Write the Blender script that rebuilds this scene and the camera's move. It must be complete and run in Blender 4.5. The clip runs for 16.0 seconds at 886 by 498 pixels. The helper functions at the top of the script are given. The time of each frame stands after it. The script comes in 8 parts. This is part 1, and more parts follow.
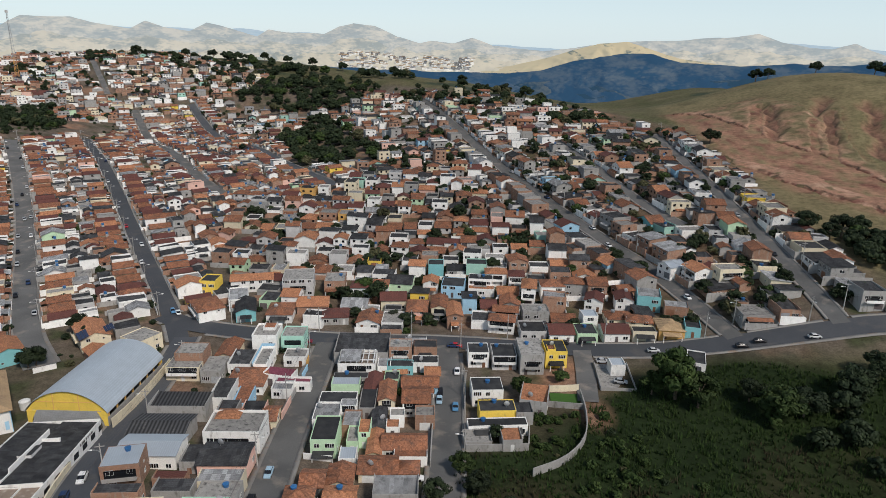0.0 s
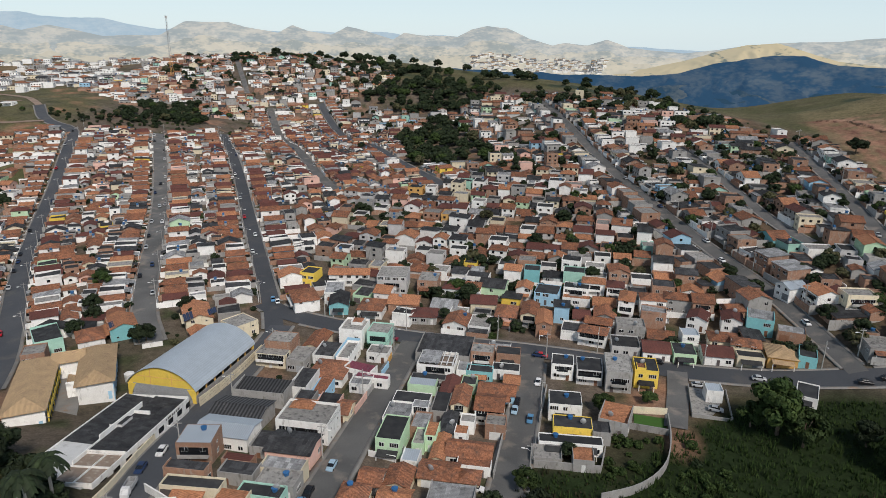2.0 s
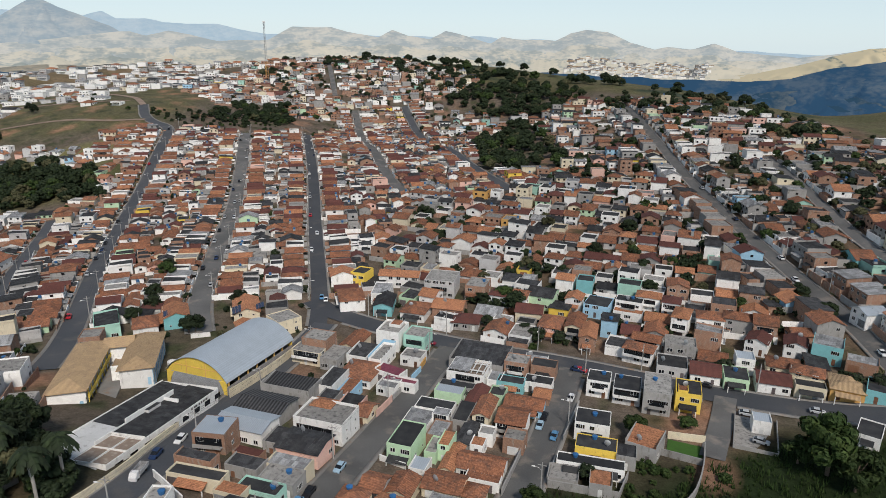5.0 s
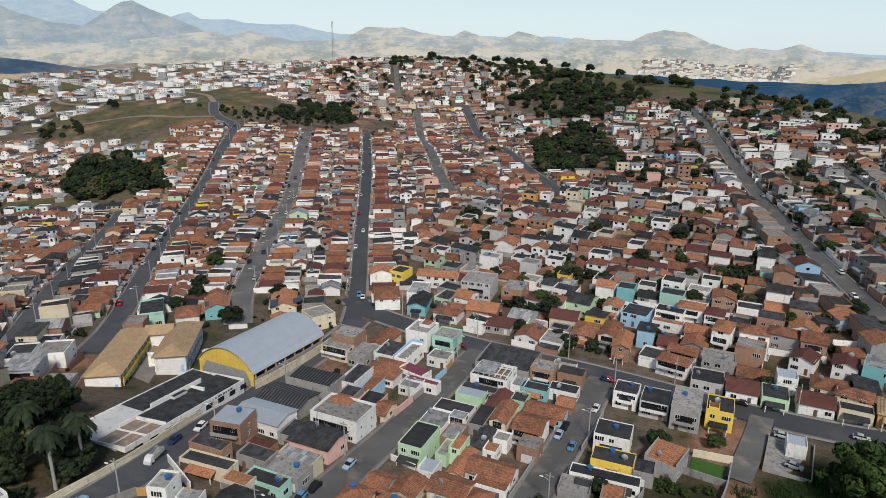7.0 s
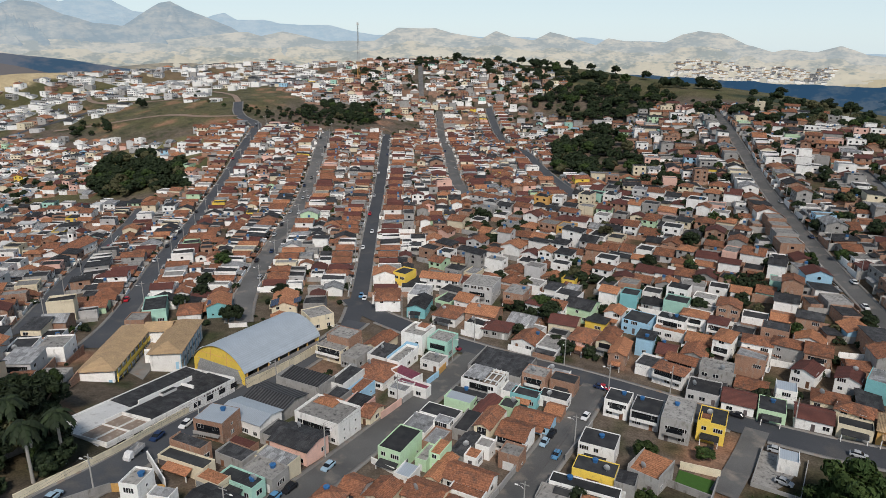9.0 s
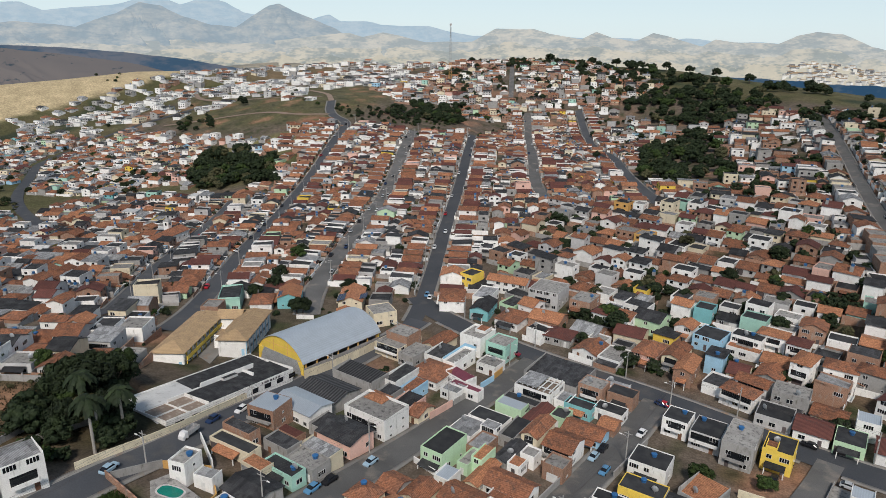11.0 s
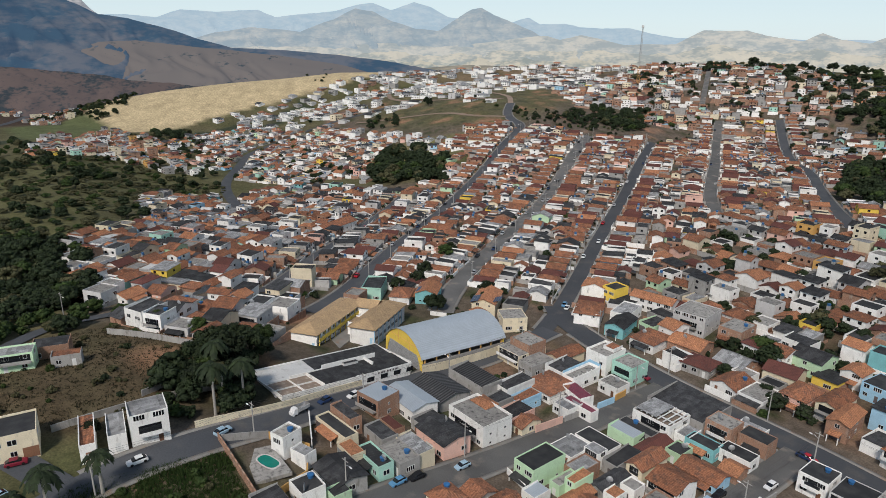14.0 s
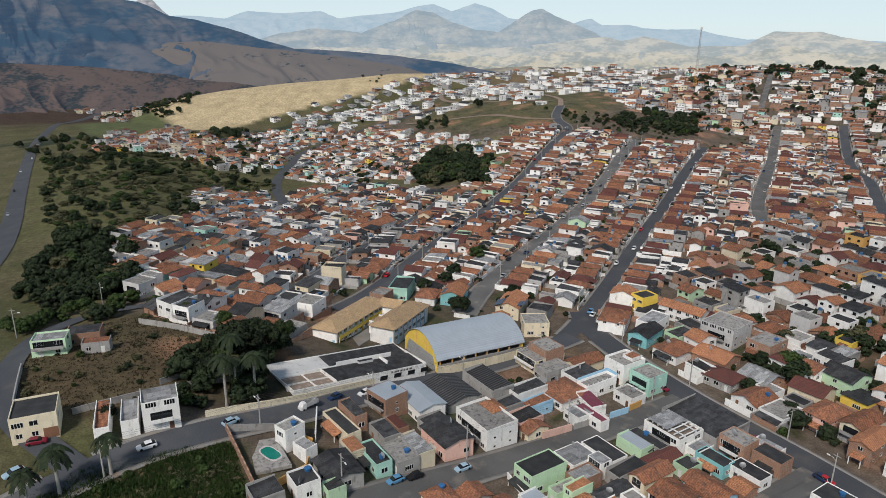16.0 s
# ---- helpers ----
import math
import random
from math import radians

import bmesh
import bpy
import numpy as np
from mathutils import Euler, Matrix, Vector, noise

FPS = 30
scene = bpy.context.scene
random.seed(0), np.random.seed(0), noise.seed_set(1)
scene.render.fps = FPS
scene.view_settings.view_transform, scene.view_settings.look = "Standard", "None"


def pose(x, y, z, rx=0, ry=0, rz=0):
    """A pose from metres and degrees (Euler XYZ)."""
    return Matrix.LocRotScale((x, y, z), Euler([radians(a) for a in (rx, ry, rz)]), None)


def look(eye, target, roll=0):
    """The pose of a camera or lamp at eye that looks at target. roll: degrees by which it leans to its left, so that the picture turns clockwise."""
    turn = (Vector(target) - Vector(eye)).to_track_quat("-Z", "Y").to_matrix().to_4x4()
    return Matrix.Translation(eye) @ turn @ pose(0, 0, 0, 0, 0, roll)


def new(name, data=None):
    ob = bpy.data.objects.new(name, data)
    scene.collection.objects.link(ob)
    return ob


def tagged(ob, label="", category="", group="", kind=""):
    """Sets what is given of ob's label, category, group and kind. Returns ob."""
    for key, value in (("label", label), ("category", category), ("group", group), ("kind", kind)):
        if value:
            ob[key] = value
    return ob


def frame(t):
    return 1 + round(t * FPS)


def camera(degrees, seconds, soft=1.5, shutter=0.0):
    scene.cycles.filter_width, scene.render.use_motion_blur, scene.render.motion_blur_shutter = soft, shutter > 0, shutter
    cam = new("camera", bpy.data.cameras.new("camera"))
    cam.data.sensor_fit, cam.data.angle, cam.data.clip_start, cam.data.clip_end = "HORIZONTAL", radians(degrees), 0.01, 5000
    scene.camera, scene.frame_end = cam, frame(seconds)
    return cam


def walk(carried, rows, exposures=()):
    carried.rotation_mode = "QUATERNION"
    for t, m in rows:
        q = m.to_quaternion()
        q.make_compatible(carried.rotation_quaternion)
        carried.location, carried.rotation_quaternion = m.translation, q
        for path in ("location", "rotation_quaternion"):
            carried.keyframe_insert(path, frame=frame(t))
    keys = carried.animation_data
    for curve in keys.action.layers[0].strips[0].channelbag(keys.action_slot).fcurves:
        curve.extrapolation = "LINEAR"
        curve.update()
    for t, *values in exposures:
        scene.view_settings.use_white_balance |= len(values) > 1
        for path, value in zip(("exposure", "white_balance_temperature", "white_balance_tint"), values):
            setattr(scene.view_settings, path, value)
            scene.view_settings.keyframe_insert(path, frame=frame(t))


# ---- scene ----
cam = camera(67.68, 16.0, soft=0.6)
PATH = [
    (0, -2.04, -1.49, 85.02, 4.53, -17.78, 1.07),
    (0.5, 0.29, -0.11, 84.80, 6.43, -17.75, 1.03),
    (1, 2.96, 1.29, 84.71, 9.58, -17.75, 0.87),
    (1.5, 5.61, 2.84, 84.42, 12.70, -17.75, 0.80),
    (2, 8.29, 4.54, 84.09, 15.69, -17.74, 0.77),
    (2.5, 11.03, 6.04, 83.95, 17.31, -17.74, 0.72),
    (3, 13.69, 7.57, 83.84, 17.94, -17.72, 0.68),
    (3.5, 16.14, 9.05, 83.76, 18.22, -17.63, 0.70),
    (4, 18.57, 10.60, 83.67, 20.18, -17.56, 0.66),
    (6.5, 30.00, 18.48, 83.25, 28.42, -17.50, 0.69),
    (7, 32.75, 20.18, 83.49, 30.12, -17.53, 0.68),
    (7.5, 35.21, 22.10, 83.57, 31.52, -17.54, 0.65),
    (8, 37.67, 23.92, 83.78, 31.68, -17.53, 0.69),
    (10.5, 46.16, 31.25, 84.14, 38.25, -17.53, 0.93),
    (11, 47.97, 33.26, 84.12, 41.01, -17.55, 0.88),
    (11.5, 49.51, 35.54, 84.02, 43.79, -17.53, 0.87),
    (12, 50.97, 37.79, 83.96, 46.57, -17.53, 0.88),
    (12.5, 52.52, 40.04, 84.04, 49.39, -17.54, 0.87),
    (13, 54.03, 42.50, 84.04, 52.20, -17.54, 0.79),
    (13.5, 55.56, 44.93, 84.14, 54.99, -17.53, 0.72),
    (14, 57.19, 47.27, 84.31, 57.48, -17.53, 0.67),
    (14.5, 58.80, 49.73, 84.54, 59.63, -17.53, 0.60),
    (15, 60.49, 52.05, 84.75, 61.70, -17.51, 0.61),
    (15.5, 62.24, 54.36, 85.07, 62.75, -17.53, 0.66),
    (16, 63.94, 56.53, 85.41, 62.53, -17.52, 0.75),
]


def aim(x, y, z, yaw, pitch, roll):
    """The camera's pose from its place, its heading to the left of +y, its pitch and its lean."""
    a, b = radians(yaw), radians(pitch)
    return look((x, y, z), (x - 50 * math.sin(a) * math.cos(b), y + 50 * math.cos(a) * math.cos(b), z + 50 * math.sin(b)), roll)


walk(cam, [(t, aim(*row)) for t, *row in PATH])

# ---- sky, sun and exposure ----
SUN_HEIGHT, SUN_HEADING = 46.0, 140.0  # degrees; heading clockwise from +y
world = bpy.data.worlds.new("sky")
scene.world = world
world.use_nodes = True
wn = world.node_tree
sky = wn.nodes.new("ShaderNodeTexSky")
sky.sky_type, sky.sun_disc = "NISHITA", False
sky.sun_elevation, sky.sun_rotation = radians(SUN_HEIGHT), radians(SUN_HEADING)
sky.air_density, sky.dust_density, sky.ozone_density = 1.0, 0.5, 1.5
sky.altitude = 900
veil = wn.nodes.new("ShaderNodeMix")  # a thin even veil of high cloud before the blue
veil.data_type = "RGBA"
veil.inputs[7].default_value = (10.2, 12.3, 13.4, 1)
upward, split, thin = wn.nodes.new("ShaderNodeTexCoord"), wn.nodes.new("ShaderNodeSeparateXYZ"), wn.nodes.new("ShaderNodeMapRange")  # thinner overhead
thin.inputs["From Min"].default_value, thin.inputs["From Max"].default_value = 0.03, 0.5
thin.inputs["To Min"].default_value, thin.inputs["To Max"].default_value = 0.72, 0.12
wn.links.new(upward.outputs["Generated"], split.inputs[0])
wn.links.new(split.outputs["Z"], thin.inputs["Value"])
wn.links.new(thin.outputs[0], veil.inputs[0])
wn.links.new(sky.outputs["Color"], veil.inputs[6])
wn.links.new(veil.outputs[2], wn.nodes["Background"].inputs["Color"])
wn.nodes["Background"].inputs["Strength"].default_value = 0.101
sun = new("sun", bpy.data.lights.new("sun", "SUN"))
sun.data.energy, sun.data.angle, sun.data.color = 4.25, radians(10), (1.0, 0.92, 0.84)
a, b = radians(SUN_HEADING), radians(SUN_HEIGHT)
sun.matrix_world = look((0, 0, 300), (-100 * math.sin(a) * math.cos(b), -100 * math.cos(a) * math.cos(b), 300 - 100 * math.sin(b)))
scene.view_settings.exposure = -0.45

# ---- materials ----


def material(name, base, rough=0.8, other=None, scale=0.5, fine=6.0, amount=0.5, bump=0.15, metal=0.0, vary=0.12, ribs=0.0, along="x", stain=None, stain_at=0.62, sheets=0.0, furrow=0.62):
    """A worn surface: base and other colours mixed by noise at two scales, stains, a change of tone from thing to thing, and relief.
    ribs: the pitch of corrugations or tile rows, in metres, counted along the object's own x or y."""
    m = bpy.data.materials.new(name)
    m.use_nodes = True
    nt = m.node_tree
    N, L = nt.nodes, nt.links
    bsdf = N["Principled BSDF"]
    bsdf.inputs["Roughness"].default_value, bsdf.inputs["Metallic"].default_value = rough, metal
    bsdf.inputs["Specular IOR Level"].default_value = 0.25
    tc = N.new("ShaderNodeTexCoord")
    info = N.new("ShaderNodeObjectInfo")
    shift = N.new("ShaderNodeVectorMath")
    shift.operation = "MULTIPLY_ADD"
    comb = N.new("ShaderNodeCombineXYZ")
    for k in "XYZ":
        L.new(info.outputs["Random"], comb.inputs[k])
    shift.inputs[1].default_value = (57.0, 91.0, 33.0)
    L.new(comb.outputs[0], shift.inputs[0])
    L.new(tc.outputs["Object"], shift.inputs[2])
    big, small = N.new("ShaderNodeTexNoise"), N.new("ShaderNodeTexNoise")
    big.inputs["Scale"].default_value, small.inputs["Scale"].default_value = scale, fine
    big.inputs["Detail"].default_value, small.inputs["Detail"].default_value = 5, 3
    for n in (big, small):
        L.new(shift.outputs[0], n.inputs["Vector"])
    other = other or tuple(c * 0.7 for c in base)
    mix = N.new("ShaderNodeMix")
    mix.data_type = "RGBA"
    mix.inputs[6].default_value, mix.inputs[7].default_value = (*base, 1), (*other, 1)
    ramp = N.new("ShaderNodeMapRange")
    ramp.inputs["From Min"].default_value, ramp.inputs["From Max"].default_value, ramp.inputs["To Max"].default_value = 0.38, 0.68, amount
    L.new(big.outputs["Fac"], ramp.inputs["Value"])
    L.new(ramp.outputs[0], mix.inputs[0])
    last = mix.outputs[2]
    if stain:
        patch = N.new("ShaderNodeTexNoise")
        patch.inputs["Scale"].default_value, patch.inputs["Detail"].default_value = scale * 2.3, 6
        stretch = N.new("ShaderNodeVectorMath")
        stretch.operation = "MULTIPLY"
        stretch.inputs[1].default_value = (1, 1, 0.35)
        L.new(shift.outputs[0], stretch.inputs[0])
        L.new(stretch.outputs[0], patch.inputs["Vector"])
        edge = N.new("ShaderNodeMapRange")
        edge.inputs["From Min"].default_value, edge.inputs["From Max"].default_value = stain_at - 0.07, stain_at + 0.12
        L.new(patch.outputs["Fac"], edge.inputs["Value"])
        over = N.new("ShaderNodeMix")
        over.data_type = "RGBA"
        over.inputs[7].default_value = (*stain, 1)
        L.new(edge.outputs[0], over.inputs[0])
        L.new(last, over.inputs[6])
        last = over.outputs[2]
    if sheets:
        snap, white, band_ = N.new("ShaderNodeVectorMath"), N.new("ShaderNodeTexWhiteNoise"), N.new("ShaderNodeHueSaturation")
        snap.operation = "SNAP"
        snap.inputs[1].default_value = (sheets, sheets * (2.2 if sheets > 0.8 else 1.0), 50) if along == "x" else (50, sheets, 50)
        L.new(shift.outputs[0], snap.inputs[0])
        L.new(snap.outputs[0], white.inputs["Vector"])
        span = N.new("ShaderNodeMapRange")
        reach = 0.3 if sheets > 0.8 else 0.28
        span.inputs["To Min"].default_value, span.inputs["To Max"].default_value = 1 - reach, 1 + reach
        L.new(white.outputs["Value"], span.inputs["Value"])
        L.new(span.outputs[0], band_.inputs["Value"])
        L.new(last, band_.inputs["Color"])
        last = band_.outputs[0]
    hsv = N.new("ShaderNodeHueSaturation")
    L.new(last, hsv.inputs["Color"])
    tone = N.new("ShaderNodeMath")
    tone.operation = "MULTIPLY_ADD"
    L.new(info.outputs["Random"], tone.inputs[0])
    tone.inputs[1].default_value, tone.inputs[2].default_value = 2 * vary, 1 - vary
    grain = N.new("ShaderNodeMath")
    grain.operation = "MULTIPLY_ADD"
    L.new(small.outputs["Fac"], grain.inputs[0])
    grain.inputs[1].default_value, grain.inputs[2].default_value = 0.5, 0.75
    isle, each, both = N.new("ShaderNodeNewGeometry"), N.new("ShaderNodeMath"), N.new("ShaderNodeMath")
    each.operation, both.operation = "MULTIPLY_ADD", "MULTIPLY"
    L.new(isle.outputs["Random Per Island"], each.inputs[0])
    each.inputs[1].default_value, each.inputs[2].default_value = 1.2 * vary, 1 - 0.6 * vary
    L.new(tone.outputs[0], both.inputs[0])
    L.new(each.outputs[0], both.inputs[1])
    tone = both
    prod = N.new("ShaderNodeMath")
    prod.operation = "MULTIPLY"
    L.new(tone.outputs[0], prod.inputs[0])
    L.new(grain.outputs[0], prod.inputs[1])
    L.new(hsv.outputs[0], bsdf.inputs["Base Color"])
    height = small.outputs["Fac"]
    shade = prod.outputs[0]
    if ribs:
        wave = N.new("ShaderNodeTexWave")
        wave.bands_direction = along.upper()
        wave.inputs["Scale"].default_value = 0.314 / ribs
        L.new(tc.outputs["Object"], wave.inputs["Vector"])
        add = N.new("ShaderNodeMath")
        add.operation = "MULTIPLY_ADD"
        L.new(small.outputs["Fac"], add.inputs[0])
        add.inputs[1].default_value = 0.5
        L.new(wave.outputs["Fac"], add.inputs[2])
        height = add.outputs[0]
        lines, furrowed = N.new("ShaderNodeMapRange"), N.new("ShaderNodeMath")  # tone falls in the furrows and rises on the ribs
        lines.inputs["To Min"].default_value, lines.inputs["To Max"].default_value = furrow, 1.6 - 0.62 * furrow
        furrowed.operation = "MULTIPLY"
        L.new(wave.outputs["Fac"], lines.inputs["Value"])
        L.new(lines.outputs[0], furrowed.inputs[0])
        L.new(shade, furrowed.inputs[1])
        shade = furrowed.outputs[0]
    L.new(shade, hsv.inputs["Value"])
    if bump:
        relief = N.new("ShaderNodeBump")
        relief.inputs["Strength"].default_value, relief.inputs["Distance"].default_value = bump, 0.06
        L.new(height, relief.inputs["Height"])
        L.new(relief.outputs[0], bsdf.inputs["Normal"])
    return m


STAIN = (0.16, 0.15, 0.13)
WALLS = {
    "white": material("white_paint", (0.85, 0.84, 0.81), 0.8, (0.70, 0.685, 0.65), stain=(0.42, 0.40, 0.37), stain_at=0.66, vary=0.12, amount=0.6),
    "cream": material("cream_paint", (0.70, 0.62, 0.46), 0.8, (0.58, 0.50, 0.36), stain=(0.33, 0.29, 0.23), stain_at=0.66),
    "brick": material("bare_brick", (0.37, 0.215, 0.145), 0.9, (0.28, 0.175, 0.13), fine=9.0, stain=(0.36, 0.30, 0.25), stain_at=0.6, ribs=0.22, along="z", bump=0.3),
    "cement": material("bare_render", (0.34, 0.33, 0.315), 0.9, (0.23, 0.225, 0.215), stain=STAIN, stain_at=0.64),
    "green": material("pale_green_paint", (0.50, 0.68, 0.46), 0.8, stain=(0.3, 0.34, 0.26), stain_at=0.68, amount=0.3),
    "mint": material("mint_paint", (0.38, 0.62, 0.52), 0.8, stain=(0.25, 0.33, 0.29), stain_at=0.7, amount=0.3),
    "turquoise": material("turquoise_paint", (0.22, 0.50, 0.52), 0.8, stain=(0.2, 0.3, 0.3), stain_at=0.7, amount=0.3),
    "blue": material("blue_paint", (0.34, 0.55, 0.70), 0.75, stain=(0.15, 0.25, 0.33), stain_at=0.7, amount=0.3),
    "pink": material("salmon_paint", (0.72, 0.46, 0.38), 0.8, stain=(0.4, 0.3, 0.27), stain_at=0.68, amount=0.3),
    "yellow": material("yellow_paint", (0.78, 0.56, 0.10), 0.8, stain=(0.45, 0.33, 0.1), stain_at=0.7, amount=0.3),
    "ochre": material("ochre_paint", (0.62, 0.36, 0.12), 0.8, stain=(0.35, 0.23, 0.12), stain_at=0.68, amount=0.4),
    "red": material("red_paint", (0.50, 0.04, 0.05), 0.7, stain=(0.25, 0.06, 0.06), stain_at=0.7, amount=0.3),
    "grey": material("grey_paint", (0.55, 0.54, 0.53), 0.8, stain=(0.25, 0.24, 0.23), stain_at=0.66),
}
ROOFS = {
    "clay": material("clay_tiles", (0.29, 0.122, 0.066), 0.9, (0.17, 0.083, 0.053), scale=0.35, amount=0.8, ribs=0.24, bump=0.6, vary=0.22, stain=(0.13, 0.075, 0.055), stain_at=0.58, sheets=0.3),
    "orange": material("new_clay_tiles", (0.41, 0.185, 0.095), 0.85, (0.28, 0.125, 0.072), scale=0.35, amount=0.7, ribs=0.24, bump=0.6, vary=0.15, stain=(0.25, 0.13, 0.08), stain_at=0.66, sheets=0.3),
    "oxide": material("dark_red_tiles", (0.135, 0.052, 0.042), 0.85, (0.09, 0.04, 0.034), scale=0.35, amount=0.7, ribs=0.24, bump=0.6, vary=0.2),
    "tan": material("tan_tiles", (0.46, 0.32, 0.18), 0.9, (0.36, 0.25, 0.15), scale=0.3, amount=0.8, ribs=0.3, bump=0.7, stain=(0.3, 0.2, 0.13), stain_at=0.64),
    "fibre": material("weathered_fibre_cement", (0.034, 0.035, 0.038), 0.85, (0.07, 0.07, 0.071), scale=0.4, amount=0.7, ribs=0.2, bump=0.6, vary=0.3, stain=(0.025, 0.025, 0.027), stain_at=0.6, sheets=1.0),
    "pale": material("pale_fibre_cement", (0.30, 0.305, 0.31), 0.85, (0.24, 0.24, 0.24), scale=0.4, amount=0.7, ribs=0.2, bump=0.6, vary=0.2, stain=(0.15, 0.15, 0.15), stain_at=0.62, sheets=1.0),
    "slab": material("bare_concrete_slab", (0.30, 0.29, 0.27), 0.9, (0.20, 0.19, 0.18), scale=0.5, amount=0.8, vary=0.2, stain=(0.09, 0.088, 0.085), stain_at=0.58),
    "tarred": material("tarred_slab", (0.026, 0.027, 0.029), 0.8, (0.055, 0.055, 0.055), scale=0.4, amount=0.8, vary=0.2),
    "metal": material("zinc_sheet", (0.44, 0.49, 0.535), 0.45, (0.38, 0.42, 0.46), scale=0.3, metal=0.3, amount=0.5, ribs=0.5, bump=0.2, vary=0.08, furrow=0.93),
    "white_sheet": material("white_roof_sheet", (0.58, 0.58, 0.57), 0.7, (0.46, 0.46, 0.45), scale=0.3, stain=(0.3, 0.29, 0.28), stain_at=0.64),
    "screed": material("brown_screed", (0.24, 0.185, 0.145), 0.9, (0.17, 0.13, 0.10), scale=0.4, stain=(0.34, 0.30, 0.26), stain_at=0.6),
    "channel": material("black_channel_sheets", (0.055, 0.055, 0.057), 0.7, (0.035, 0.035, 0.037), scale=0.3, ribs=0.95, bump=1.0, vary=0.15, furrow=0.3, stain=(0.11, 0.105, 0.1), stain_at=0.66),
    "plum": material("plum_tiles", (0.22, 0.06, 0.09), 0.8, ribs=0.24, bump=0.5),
}
TRIM = material("white_trim", (0.72, 0.72, 0.70), 0.6, vary=0.05)
GLASS = material("window_glass", (0.012, 0.014, 0.017), 0.15, vary=0.2, bump=0.0)
GLASS.node_tree.nodes["Principled BSDF"].inputs["Specular IOR Level"].default_value = 0.6
DOORWOOD = material("door_wood", (0.20, 0.10, 0.06), 0.6, vary=0.3)
SHUTTER = material("steel_shutter", (0.34, 0.35, 0.36), 0.5, ribs=0.12, along="z", vary=0.3)
GATE = material("painted_steel_gate", (0.12, 0.10, 0.10), 0.5, vary=0.3)
TANKBLUE = material("blue_plastic_tank", (0.035, 0.13, 0.30), 0.4, vary=0.15)
SOLAR = material("solar_panel", (0.012, 0.02, 0.06), 0.15, bump=0.0)
ASPHALT = material("asphalt", (0.062, 0.067, 0.076), 0.85, (0.085, 0.088, 0.095), scale=0.06, fine=3.0, amount=0.8, bump=0.1, stain=(0.11, 0.105, 0.1), stain_at=0.64)
COBBLE = material("grey_setts", (0.135, 0.133, 0.13), 0.85, (0.09, 0.09, 0.088), scale=0.08, fine=4.0, amount=0.9, bump=0.3, stain=(0.24, 0.21, 0.18), stain_at=0.62)
DIRTROAD = material("beaten_earth", (0.30, 0.22, 0.17), 0.95, (0.22, 0.16, 0.12), scale=0.1, amount=0.8)
PAVE = material("concrete_pavement", (0.23, 0.22, 0.205), 0.9, (0.16, 0.155, 0.145), scale=0.2, amount=0.8, stain=(0.24, 0.17, 0.12), stain_at=0.62)
STEEL = material("galvanised_steel", (0.45, 0.46, 0.47), 0.5, metal=0.6, bump=0)
POLE = material("concrete_pole", (0.36, 0.35, 0.33), 0.9)
BARK = material("bark", (0.16, 0.12, 0.09), 0.95, scale=1.5, bump=0.5)
PALMBARK = material("palm_bark", (0.34, 0.32, 0.29), 0.95, scale=1.5, bump=0.4)
LEAF = [
    material("dark_leaves", (0.014, 0.023, 0.010), 0.75, (0.028, 0.042, 0.016), scale=0.5, fine=2.0, amount=0.9, bump=0, vary=0.3),
    material("green_leaves", (0.026, 0.048, 0.012), 0.75, (0.048, 0.072, 0.018), scale=0.5, fine=2.0, amount=0.9, bump=0, vary=0.3),
    material("olive_leaves", (0.05, 0.052, 0.024), 0.75, (0.085, 0.08, 0.04), scale=0.5, fine=2.0, amount=0.9, bump=0, vary=0.3),
]

# ---- the land ----
GX = [-1000, -700, -520, -400, -300, -200, -110, -30, 50, 120, 250]
GY = [-50, 60, 140, 220, 300, 400, 500, 620, 760, 850]
GZ = np.array([
    [-40, -35, -30, -25, -20, -8, 0, -5, -15, -20, -25],
    [-35, -25, -20, -15, -12, -8, 3, -3, -14, -18, -20],
    [-40, -40, -40, -35, -26, -16, -13, -13, -13, -13, -12],
    [-40, -45, -45, -38, -27, -14, -15, -15, -12, 2, 8],
    [-35, -40, -35, -26, -18, -10, -11, -9, -1, 10, 16],
    [-20, -15, 0, 5, 0, -4, -2, 4, 11, 17, 22],
    [0, 10, 20, 8, -4, -4, 2, 17, 21, 22, 38],
    [10, 20, 22, 5, -12, -3, 19, 33, 29, 24, 45],
    [20, 30, 38, 34, 31, 31, 39, 30, 12, 8, 30],
    [24, 45, 54, 54, 52, 43, 36, 28, 14, 8, 30],
], float)


def _cubic(f):
    """Catmull-Rom weights for the fraction f."""
    return np.stack([-f + 2 * f**2 - f**3, 2 - 5 * f**2 + 3 * f**3, f + 4 * f**2 - 3 * f**3, -f**2 + f**3], -1) / 2


def near_height(x, y):
    """Height of the land in and round the town."""
    u = np.interp(x, GX, range(len(GX)))
    v = np.interp(y, GY, range(len(GY)))
    iu, iv = np.clip(u.astype(int), 0, len(GX) - 2), np.clip(v.astype(int), 0, len(GY) - 2)
    wu, wv = _cubic(u - iu), _cubic(v - iv)
    z = np.zeros_like(u)
    for a in range(4):
        for b in range(4):
            z += wv[..., a] * wu[..., b] * GZ[np.clip(iv + a - 1, 0, len(GY) - 1), np.clip(iu + b - 1, 0, len(GX) - 1)]
    return z


